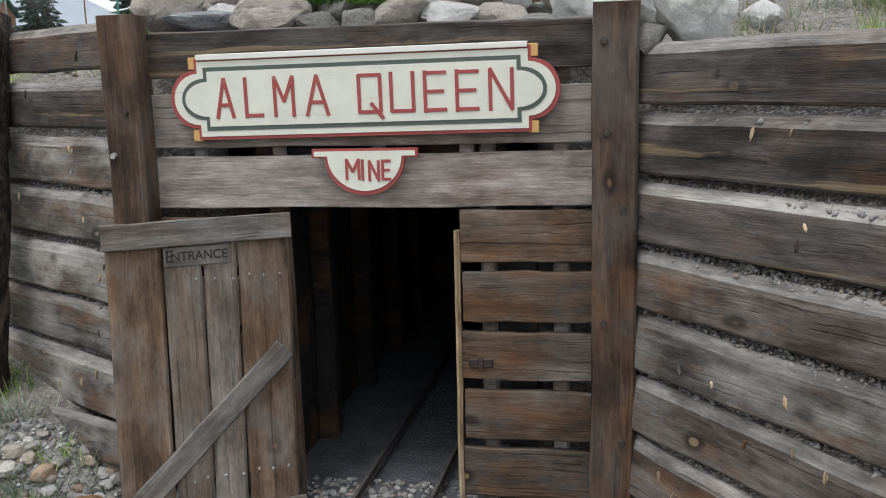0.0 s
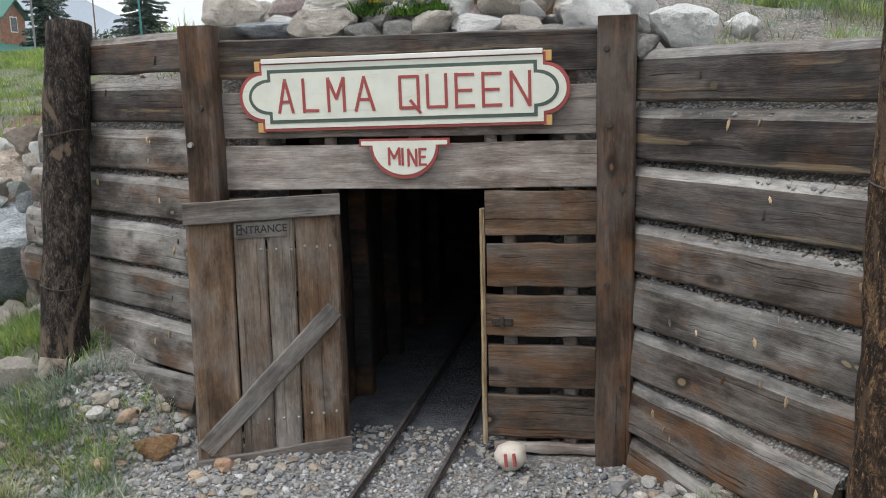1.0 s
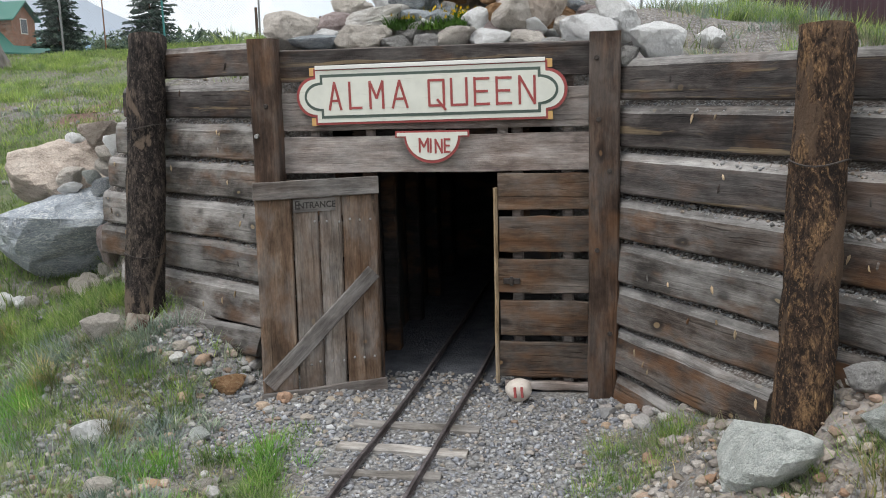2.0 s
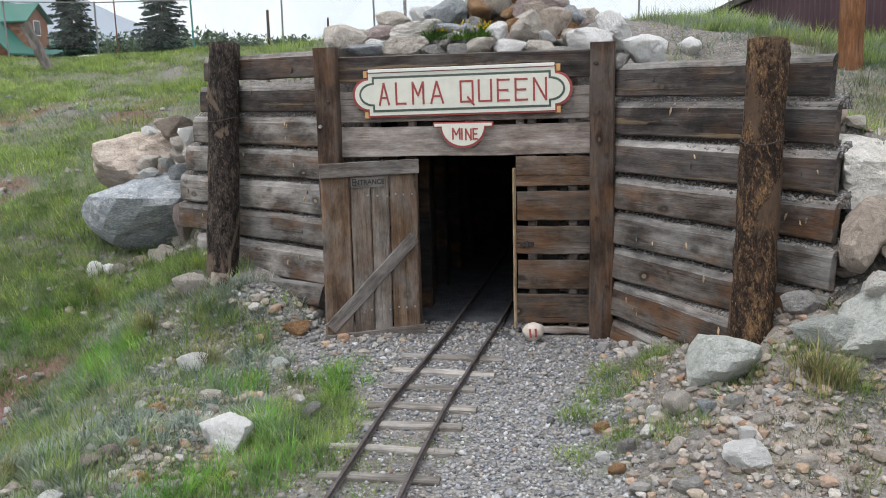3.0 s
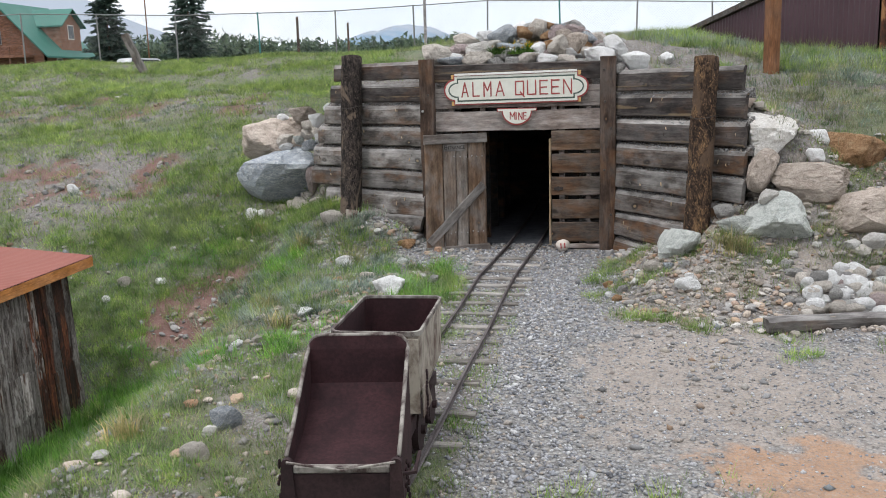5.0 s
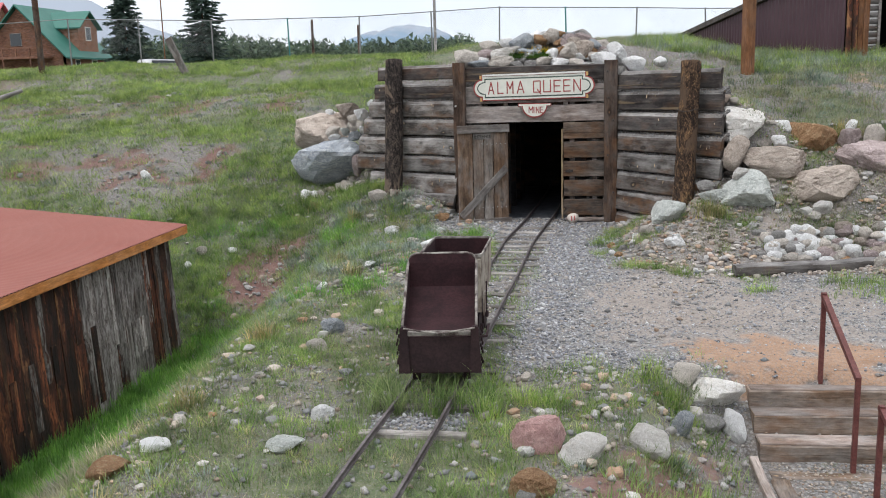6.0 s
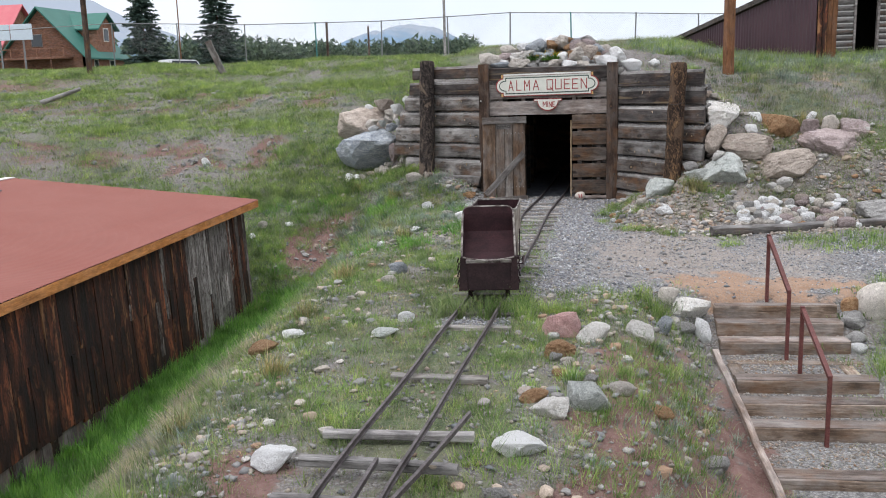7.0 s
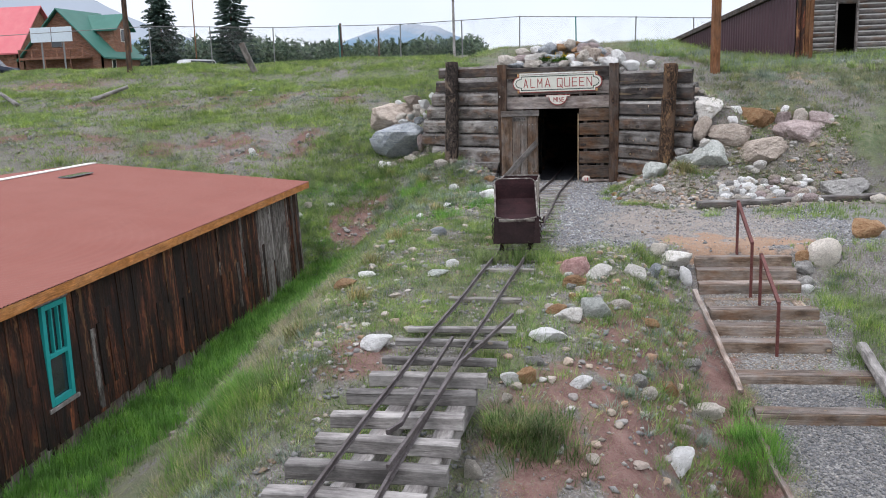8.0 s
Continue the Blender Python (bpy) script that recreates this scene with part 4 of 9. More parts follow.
# the adit behind: timber sets, lagging and a rock back wall
adit = empty("mine_tunnel", pose(0, 0, 0), "dark timbered mine tunnel behind the portal", "tunnel", kind="structure")
# Tunnel timbers carry its darkness in their colour
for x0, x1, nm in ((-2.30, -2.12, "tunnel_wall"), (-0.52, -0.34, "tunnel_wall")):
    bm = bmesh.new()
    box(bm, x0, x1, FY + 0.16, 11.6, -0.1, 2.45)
    part(nm, bm, W_UNLIT, adit)
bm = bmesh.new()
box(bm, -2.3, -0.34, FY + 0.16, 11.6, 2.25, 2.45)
part("tunnel_roof", bm, W_UNLIT, adit)
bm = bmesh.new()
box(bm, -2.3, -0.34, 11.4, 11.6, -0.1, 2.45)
part("tunnel_end", bm, W_UNLIT, adit)
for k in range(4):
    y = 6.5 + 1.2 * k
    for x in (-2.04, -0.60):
        part("tunnel_post", post_bm(0.16, 0.16, 2.1, k + 60), W_UNLIT, adit, "", pose(x, y, 0))
    board("tunnel_cap", -2.1, y + 0.08, 2.08, 1.58, 0.16, 0.16, W_UNLIT, adit, k + 70)

# ---- wing walls ----
def wing_board(wall, a, b, z, W, T, lean, mat, seed, knots):
    """One slab of a wing wall from a to b (x, y), with the dirt ledge behind its upper edge and its branch stubs."""
    yaw = math.degrees(math.atan2(b[1] - a[1], b[0] - a[0]))
    L = math.hypot(b[0] - a[0], b[1] - a[1])
    m = pose(a[0], a[1], z, lean, 0, yaw)
    part("board", slab_bm(L, W, T, seed, 14, 0.008), mat, wall, "", m).data.materials.append(W_EDGE)
    r = random.Random(seed * 7)
    for _ in range(knots):
        x, h = r.uniform(0.12, L - 0.1), W * r.uniform(0.2, 0.85)
        bm = bmesh.new()
        s = r.uniform(0.6, 1.2)
        bmesh.ops.create_icosphere(bm, subdivisions=1, radius=1.0, matrix=pose(x, -T - 0.008, h, 0, r.uniform(-25, 25), 0) @ Matrix.Diagonal((0.012 * s, 0.012, 0.036 * s, 1)))
        for v in bm.verts:
            v.co += Vector((r.uniform(-1, 1), 0, r.uniform(-1, 1))) * 0.004
        part("knot_stub", bm, W_NEW if r.random() < 0.55 else mat, wall, "", m)
    return L, m


def dirt_ledge(wall, L, m, W, gap, T):
    """A sloping fill of gravel from the upper edge of one slab to the foot of the next."""
    bm = bmesh.new()
    rows = []
    for i in range(25):
        x = L * i / 24
        q = 0.02 * noise.noise(Vector((x * 5, W * 9, gap * 31)))
        rows.append([bm.verts.new(p) for p in ((x, -T + 0.034, W - 0.05), (x, -T + 0.034, W - 0.012 + q * 0.3), (x, 0.035, W + gap * 0.75 + q), (x, 0.10, W + gap + 0.04), (x, 0.16, W - 0.05))])
    for a, b in zip(rows, rows[1:]):
        for k in range(5):
            bm.faces.new((a[k], a[(k + 1) % 5], b[(k + 1) % 5], b[k]))
    bm.faces.new(rows[0][::-1])
    bm.faces.new(rows[-1])
    bmesh.ops.recalc_face_normals(bm, faces=bm.faces)
    part("ledge", bm, LEDGE, wall, "gravel ledge between boards", m)


west_wall = empty("wing_wall_west", pose(0, 0, 0), "stepped retaining wall of dark wide boards", "retaining wall", kind="structure")
WEST_Z = (2.89, 2.51, 2.13, 1.77, 1.375, 1.02, 0.59, 0.37)
WEST_W = (0.29, 0.31, 0.325, 0.315, 0.335, 0.32, 0.385, 0.25)
for k, z in enumerate(WEST_Z):
    t = (z - 0.4) / 2.4
    ax, ay = -2.90, 5.14 + 0.16 * t
    out = (-4.74, -4.84, -4.98, -5.15, -5.28, -5.33, -5.0, -4.3)[k]
    ey = 5.16 + 0.22 * t + 0.58 * (ax - out)
    W = WEST_W[k]
    lean = -4
    if k == 7:
        (out, ey), (ax, ay), lean = (-4.12, 5.52), (-2.95, 4.99), -26
    L, m = wing_board(west_wall, (out, ey), (ax, ay), z, W, 0.06, lean, W_DARK if k in (0, 1) else W_WALL, 100 + k, 2 if k < 2 else 4 if k < 7 else 0)
    if 1 < k < 7:
        dirt_ledge(west_wall, L, m, W, WEST_Z[k - 1] - z - W, 0.06)
east_wall = empty("wing_wall_east", pose(0, 0, 0), "stepped retaining wall of wide grey-brown boards", "retaining wall", kind="structure")
EAST_Z = (2.60, 2.215, 1.825, 1.445, 1.07, 0.70, 0.29, -0.06)
EAST_W = (0.335, 0.345, 0.34, 0.325, 0.325, 0.33, 0.365, 0.30)
for k, z in enumerate(EAST_Z):
    t = (z - 0.3) / 2.4
    ax, ay = 0.262, 5.16 + 0.10 * t
    ex, ey = (1.96, 1.98, 1.98, 1.97, 1.95, 1.90, 1.25, 0.95)[k], 2.86 + 0.55 * t
    if k > 4:
        ey += (1.93 - ex) * 1.15
    L, m = wing_board(east_wall, (ax, ay), (ex, ey), z, EAST_W[k], 0.065, -6, (W_DARK, W_DARK, W_DARK, W_WALLB, W_WALL, W_WALLB, W_WALLB, W_WALLB)[k], 120 + k, (1, 2, 5, 4, 4, 5, 4, 0)[k])
    if k > 0:
        dirt_ledge(east_wall, L, m, EAST_W[k], EAST_Z[k - 1] - z - EAST_W[k], 0.065)

# ---- leaning log posts ----
def log_bm(L, r0, r1, seed):
    bm = bmesh.new()
    r = random.Random(seed)
    off = Vector((seed * 2.7, 0, 0))
    rows = []
    for i in range(25):
        z = L * i / 24
        rad = r0 + (r1 - r0) * i / 24
        ox, oy = 0.02 * noise.noise(Vector((z * 0.8, seed, 0))), 0.02 * noise.noise(Vector((z * 0.8, seed, 7)))
        ring = []
        for k in range(20):
            a = 2 * math.pi * k / 20
            d = Vector((math.cos(a), math.sin(a), z * 1.8))
            rr = rad * (1 + 0.10 * noise.noise(d * 1.5 + off) + 0.09 * noise.noise(d * 5 + off))
            ring.append(bm.verts.new((ox + rr * math.cos(a), oy + rr * math.sin(a), z)))
        rows.append(ring)
    for a, b in zip(rows, rows[1:]):
        for k in range(20):
            bm.faces.new((a[k], a[(k + 1) % 20], b[(k + 1) % 20], b[k]))
    bm.faces.new(rows[0][::-1])
    bm.faces.new(rows[-1])
    return bm


def log_post(foot, top, r0, r1, mat, seed, wires, label):
    foot, top = Vector(foot), Vector(top)
    q = (top - foot).to_track_quat("Z", "Y").to_matrix().to_4x4()
    L = (top - foot).length
    ob = empty("log_post", Matrix.Translation(foot) @ q, label, "log post", "log posts of the portal")
    part("log", log_bm(L, r0, r1, seed), mat, ob, smooth=True)
    for h in wires:
        bm = bmesh.new()
        rr = r0 + (r1 - r0) * h / L + 0.012
        pts = [(rr * math.cos(a), rr * math.sin(a), h + 0.03 * math.sin(a * 2 + h)) for a in np.linspace(0, 2 * math.pi, 21)]
        for a, b in zip(pts, pts[1:]):
            tube(bm, a, b, 0.006, seg=5)
        part("wire", bm, IRON, ob, "twisted rusty tie wire")
    return ob


log_post((-4.28, 5.36, 0.26), (-4.33, 6.02, 3.31), 0.185, 0.18, BARK_D, 5, (0.95, 2.2), "dark bark-covered log post leaning on the boards")
log_post((1.32, 3.10, 0.50), (1.46, 3.50, 3.06), 0.175, 0.165, BARK_R, 9, (1.75,), "reddish bark-covered log post leaning on the boards")

# ---- door ----
def frame_from(bl, br, tl):
    """A pose with its origin at bl, x towards br and z close to tl."""
    o, X, Z = Vector(bl), (Vector(br) - Vector(bl)).normalized(), Vector(tl) - Vector(bl)
    Z = (Z - X * Z.dot(X)).normalized()
    Y = Z.cross(X)
    m = Matrix((X, Y, Z)).transposed().to_4x4()
    m.translation = o
    return m


DOOR = frame_from((-2.820, 4.665, 0.015), (-1.868, 5.245, 0.0), (-2.850, 4.772, 1.98))
DW, DH, SAG = 1.105, 1.975, 0.012
leaf = empty("plank_door", DOOR, "open plank door of brown weathered boards with a diagonal brace", "door")
x = 0.0
for w, sd in ((0.33, 41), (0.235, 42), (0.21, 43), (0.33, 44)):
    bm = post_bm(w - 0.012, 0.035, DH - 0.06, sd, wob=0.003)
    part("plank", bm, W_DOOR if sd in (41, 44) else W_DOORG, leaf, "", pose(x + w / 2, 0, 0.03))
    x += w
part("top_rail", plank_bm(DW + 0.015, 0.155, 0.035, 45, 6, 0.004), W_RAILB, leaf, "grey weathered cross rail", pose(-0.01, -0.0185, DH - 0.155))
part("bottom_rail", plank_bm(DW + 0.05, 0.125, 0.035, 46, 6, 0.004), W_RAILB, leaf, "grey weathered cross rail", pose(-0.02, -0.0185, 0.0))
ba = 43.0
part("brace", plank_bm(1.36, 0.145, 0.03, 47, 6, 0.004), W_RAILB, leaf, "grey diagonal brace board", pose(0.10, -0.0185, 0.14, 0, -ba, 0))
for z in (1.60, 0.34):
    for xx in (0.44, 0.52, 0.63, 0.74, 0.84, 0.93, 1.03):
        if z > 1 and xx < 0.45:
            continue
        bm = bmesh.new()
        bmesh.ops.create_icosphere(bm, subdivisions=1, radius=0.012, matrix=pose(xx, -0.021, z + 0.01 * math.sin(xx * 40)))
        part("bolt_head", bm, BOLT, leaf)
plate = part("entrance_plate", box(bmesh.new(), 0.335, 0.71, -0.030, -0.019, 1.695, 1.812, 0.002), W_RAILB, leaf, "small carved wooden plate")


def text_mesh(body, size, depth, name, mat, parent, m, label="", sx=1.0, bold=0.0):
    cu = bpy.data.curves.new(name, "FONT")
    cu.body, cu.size, cu.extrude, cu.align_x, cu.align_y, cu.offset = body, size, depth, "CENTER", "CENTER", bold
    tmp = bpy.data.objects.new("tmp", cu)
    scene.collection.objects.link(tmp)
    me = bpy.data.meshes.new_from_object(tmp.evaluated_get(bpy.context.evaluated_depsgraph_get()))
    bpy.data.objects.remove(tmp)
    bpy.data.curves.remove(cu)
    me.materials.clear()
    me.materials.append(mat)
    ob = new(name, me)
    ob.parent = parent
    ob.matrix_basis = m @ Matrix.Diagonal((sx, 1, 1, 1))
    if label:
        ob["label"] = label
    return ob


text_mesh("E", 0.105, 0.001, "lettering", P_BLACK, plate, pose(0.368, -0.0315, 1.755, 90), "dark carved lettering", bold=0.001)
text_mesh("NTRANCE", 0.078, 0.001, "lettering", P_BLACK, plate, pose(0.543, -0.0315, 1.751, 90), "dark carved lettering", sx=0.93, bold=0.001)
# the old leaf has sagged out of square
for ob in leaf.children_recursive:
    up = Matrix.Identity(4)
    up[0][2] = SAG
    w = ob.matrix_basis if ob.parent == leaf else ob.parent.matrix_basis @ ob.matrix_basis
    ob.data.transform(w.inverted() @ up @ w)

# ---- signs ----
def flat_shape(bm, pts, y0, y1):
    """A plate with the outline pts in x and z, from y0 (front) to y1."""
    a = [bm.verts.new((px, y0, pz)) for px, pz in pts]
    b = [bm.verts.new((px, y1, pz)) for px, pz in pts]
    bm.faces.new(a)
    bm.faces.new(b[::-1])
    for i in range(len(pts)):
        j = (i + 1) % len(pts)
        bm.faces.new((a[j], a[i], b[i], b[j]))
    bmesh.ops.recalc_face_normals(bm, faces=bm.faces)
    return bm


def sign_outline(hw, hh, notch, rx, rz, seg=14):
    """A long panel with stepped corners and round ends, centred on 0."""
    pts = []
    for sx, order in ((1, 1), (-1, -1)):
        arc = [(sx * (hw - notch + rx * math.cos(a)), order * rz * math.sin(a)) for a in np.linspace(-math.pi / 2, math.pi / 2, seg)]
        pts += [(sx * (hw - notch - 0.0), -order * hh)] + [(sx * (hw - notch), -order * (rz + 0.0))] + arc + [(sx * (hw - notch), order * hh)]
    return pts


sign = empty("mine_sign", pose(-1.365, 5.245, 2.695, 0, -0.5, 0), "cream signboard with red edge, dark green line and red letters", "sign")
HW, HH = 1.02, 0.245
part("border", flat_shape(bmesh.new(), sign_outline(HW, HH, 0.0, 0.165, 0.175), -0.012, 0.03), P_RED, sign, "red painted edge board")
part("panel", flat_shape(bmesh.new(), sign_outline(HW - 0.018, HH - 0.02, 0.0, 0.158, 0.155), -0.018, -0.013), P_WHITE, sign, "cream painted panel")
part("line", flat_shape(bmesh.new(), sign_outline(HW - 0.058, HH - 0.055, 0.0, 0.148, 0.125), -0.0215, -0.0185), P_GREEN, sign, "dark green border line")
part("field", flat_shape(bmesh.new(), sign_outline(HW - 0.082, HH - 0.08, 0.0, 0.150, 0.105), -0.025, -0.022), P_WHITE, sign, "cream painted field")
part("top_strip", box(bmesh.new(), -HW + 0.02, HW - 0.02, -0.032, 0.02, HH - 0.012, HH + 0.022, 0.003), P_WHITE_TRIM, sign, "white top strip")
for sx in (-1, 1):
    for sz in (-1, 1):
        part("corner_block", box(bmesh.new(), sx * (HW + 0.012) - 0.028, sx * (HW + 0.012) + 0.028, -0.008, 0.025, sz * (HH - 0.028) - 0.036, sz * (HH - 0.028) + 0.036, 0.003), P_OCHRE, sign, "ochre corner block")


def strokes(name, paths, w, m, mat, parent, label):
    """A letter of straight painted strokes."""
    bm = bmesh.new()
    for i, (a, b) in enumerate(paths):
        a, b = Vector((a[0], a[1])), Vector((b[0], b[1]))
        d = (b - a).normalized()
        nrm = Vector((-d.y, d.x)) * w / 2
        y = -0.0005 * i
        a2, b2 = a - d * w * 0.25, b + d * w * 0.25
        box_pts = [a2 - nrm, b2 - nrm, b2 + nrm, a2 + nrm]
        flat_shape(bm, [(p.x, p.y) for p in box_pts], y - 0.004, 0.0)
    return part(name, bm, mat, parent, label, m)


GLYPH = {
    "A": [((0.0, 0), (0.45, 1)), ((0.45, 1), (0.9, 0)), ((0.18, 0.33), (0.72, 0.33))],
    "L": [((0.08, 0), (0.08, 1)), ((0.08, 0.04), (0.85, 0.04))],
    "M": [((0.05, 0), (0.05, 1)), ((0.05, 1), (0.47, 0.38)), ((0.47, 0.38), (0.9, 1)), ((0.9, 1), (0.9, 0))],
    "Q": [((0.05, 0.04), (0.05, 0.96)), ((0.05, 0.96), (0.85, 0.96)), ((0.85, 0.96), (0.85, 0.04)), ((0.85, 0.04), (0.05, 0.04)), ((0.5, 0.25), (0.92, -0.12))],
    "U": [((0.05, 1), (0.05, 0.04)), ((0.05, 0.04), (0.85, 0.04)), ((0.85, 0.04), (0.85, 1))],
    "E": [((0.05, 0), (0.05, 1)), ((0.05, 0.96), (0.85, 0.96)), ((0.05, 0.5), (0.75, 0.5)), ((0.05, 0.04), (0.85, 0.04))],
    "N": [((0.05, 0), (0.05, 1)), ((0.05, 1), (0.9, 0)), ((0.9, 0), (0.9, 1))],
    "I": [((0.2, 0), (0.2, 1))],
}
for ch, x0, x1 in zip("ALMAQUEEN", (-0.895, -0.708, -0.525, -0.328, -0.005, 0.190, 0.392, 0.580, 0.774), (-0.770, -0.583, -0.390, -0.176, 0.156, 0.342, 0.536, 0.725, 0.921)):
    xs_ = [p[0] for seg in GLYPH[ch] for p in seg]
    k, h = (x1 - x0 - 0.021) / (max(xs_) - min(xs_)), 0.232
    strokes("letter", [(((a[0] - min(xs_)) * k, a[1] * h), ((b[0] - min(xs_)) * k, b[1] * h)) for a, b in GLYPH[ch]], 0.021, pose(x0 + 0.0105, -0.0255, -0.114), P_RED, sign, "red painted letter")

plaque = empty("name_plaque", pose(-1.345, 5.232, 2.375), "small half-round cream plaque with red edge", "sign")


def half_round(w, cap, r, drop=0.0):
    pts = [(-w, 0.0), (-w, -cap), (-r, -cap)]
    pts += [(r * math.cos(a), -cap + r * 0.92 * math.sin(a)) for a in np.linspace(math.pi, 2 * math.pi, 22)][1:-1]
    return pts + [(r, -cap), (w, -cap), (w, 0.0)]


part("border", flat_shape(bmesh.new(), half_round(0.325, 0.055, 0.245), -0.012, 0.02), P_RED, plaque, "red painted edge")
part("panel", flat_shape(bmesh.new(), [(px, pz - 0.014) for px, pz in half_round(0.31, 0.03, 0.228)], -0.017, -0.0125), P_WHITE, plaque, "cream painted panel")
for ch, x0, x1, z0 in zip("MINE", (-0.117, -0.019, 0.023, 0.104), (-0.027, 0.004, 0.094, 0.165), (-0.182, -0.186, -0.192, -0.188)):
    xs_ = [p[0] for seg in GLYPH[ch] for p in seg]
    k = (x1 - x0 - 0.015) / max(0.1, max(xs_) - min(xs_))
    strokes("letter", [(((a[0] - min(xs_)) * k, a[1] * 0.118), ((b[0] - min(xs_)) * k, b[1] * 0.118)) for a, b in GLYPH[ch]], 0.0165, pose(x0 + 0.0075, -0.0175, z0), P_RED, plaque, "red painted letter")

# ---- narrow track ----
GAUGE = 0.50


def track_z(y):
    return float(np.interp(y, [-16, -9.5, -7, 0, 5, 12], [-0.07, -0.07, -0.08, -0.02, 0.065, 0.07]))


def sweep(pts, prof, name="rail"):
    """A bar with the cross-section prof (side, up) along pts."""
    bm = bmesh.new()
    rings = []
    for i, p in enumerate(pts):
        a, b = Vector(pts[max(0, i - 1)]), Vector(pts[min(len(pts) - 1, i + 1)])
        d = (b - a).normalized()
        s = d.cross(Vector((0, 0, 1))).normalized()
        u = s.cross(d)
        rings.append([bm.verts.new(Vector(p) + s * px + u * pz) for px, pz in prof])
    n = len(prof)
    for a, b in zip(rings, rings[1:]):
        for k in range(n):
            bm.faces.new((a[k], a[(k + 1) % n], b[(k + 1) % n], b[k]))
    bm.faces.new(rings[0][::-1])
    bm.faces.new(rings[-1])
    bmesh.ops.recalc_face_normals(bm, faces=bm.faces)
    return bm


T_RAIL = [(-0.019, 0), (0.019, 0), (0.019, 0.007), (0.005, 0.011), (0.005, 0.034), (0.012, 0.039), (0.012, 0.052), (-0.012, 0.052), (-0.012, 0.039), (-0.005, 0.034), (-0.005, 0.011), (-0.019, 0.007)]
for side in (-1, 1):
    pts = [(float(track_x(y)) + side * GAUGE / 2 + 0.006 * math.sin(y * 2.1 + side), y, track_z(y)) for y in np.arange(-15.0, 11.0, 0.35)]
    thing("track_rail", sweep(pts, T_RAIL), RAIL, pose(0, 0, 0), "thin rusty steel mine rail on weathered sleepers", "rail", "rails of the mine track")
# loose guard bars beside the rails on the trestle
thing("steel_bar", sweep([(-1.22, -8.75, -0.01), (-1.42, -10.0, 0.0), (-1.56, -10.7, 0.0), (-1.62, -12.0, 0.0), (-1.70, -13.2, 0.0)], [(-0.014, 0), (0.014, 0), (0.014, 0.04), (-0.014, 0.04)]), RAIL, pose(0, 0, 0), "loose bent rusty bar lying on the sleepers", "steel bar", "loose bars")
thing("steel_bar", sweep([(-1.79, -9.75, -0.02), (-1.80, -11.2, 0.0), (-1.79, -12.35, 0.0), (-1.86, -12.55, 0.0)], [(-0.014, 0), (0.014, 0), (0.014, 0.04), (-0.014, 0.04)]), RAIL, pose(0, 0, 0), "loose bent rusty bar lying on the sleepers", "steel bar", "loose bars")
rs = random.Random(8)
TIE_Y = [-13.95, -13.45, -12.98, -12.45, -11.93, -11.35, -10.82, -10.25, -9.55, -8.95, -7.4, -5.6, -4.95, -3.9, -2.9, -2.2, -1.4, -0.75, -0.1, 0.5, 1.05, 1.55, 2.05, 2.5, 2.95, 3.4, 3.85, 4.3]
for i, y in enumerate(TIE_Y):
    L = rs.uniform(1.18, 1.3) if y < -8.5 else rs.uniform(0.86, 1.08)
    H = 0.125 if y < -10.5 else 0.07
    cx = float(track_x(y)) + rs.uniform(-0.05, 0.05)
    W = rs.uniform(0.12, 0.15) if y < -10.5 else rs.uniform(0.08, 0.115)
    bm = plank_bm(L, H, W, 200 + i, 4, 0.006, 0.01)
    thing("sleeper", bm, W_TIEL if y > -8.5 else W_TIE, pose(cx - L / 2, y + W / 2, track_z(y) - H + (0.002 if y < -10.5 or y > 0.3 else -0.034 if -9.0 < y < -2.5 else -0.014), 0, 0, rs.uniform(-2.5, 2.5)), "grey split weathered wooden sleeper under the rails", "sleeper", "sleepers of the mine track")
for dx in (-0.40, 0.16):
    bm = plank_bm(4.15, 0.20, 0.17, 240 + int(dx * 10), 8, 0.008, 0.012)
    thing("stringer_beam", bm, W_TIE, pose(float(track_x(-12.6)) + dx + 0.1, -14.9, track_z(-12) - 0.315, 0, 0, 88.6), "square grey timber beam carrying the sleepers", "beam", "trestle beams")

# ---- ore carts ----
def wheel_bm(r, w):
    bm = bmesh.new()
    tube(bm, (-w / 2, 0, 0), (w / 2, 0, 0), r, r, 22)
    tube(bm, (-w / 2 - 0.012, 0, 0), (-w / 2, 0, 0), r + 0.025, r + 0.025, 22)
    tube(bm, (-w / 2 - 0.03, 0, 0), (w / 2 + 0.035, 0, 0), 0.04, 0.035, 12)
    return bm


def shell_bm(outer, inner):
    """A tub open at the top; both are rings of four corners, bottom to top."""
    bm = bmesh.new()
    rings = [[bm.verts.new(p) for p in ring] for ring in outer + inner[::-1]]
    n = len(rings[0])
    for a, b in zip(rings, rings[1:]):
        for k in range(n):
            bm.faces.new((a[k], a[(k + 1) % n], b[(k + 1) % n], b[k]))
    bm.faces.new(rings[0][::-1])
    bm.faces.new(rings[-1])
    bmesh.ops.recalc_face_normals(bm, faces=bm.faces)
    return bm


def rect(hx, hy, z, r=0.075, seg=5):
    """A ring with round corners, hx and hy to either side."""
    pts = []
    for sx, sy, a0 in ((1, -1, -90), (1, 1, 0), (-1, 1, 90), (-1, -1, 180)):
        pts += [(sx * (hx - r) + r * math.cos(math.radians(a0 + 90 * k / seg)), sy * (hy - r) + r * math.sin(math.radians(a0 + 90 * k / seg)), z) for k in range(seg + 1)]
    return pts


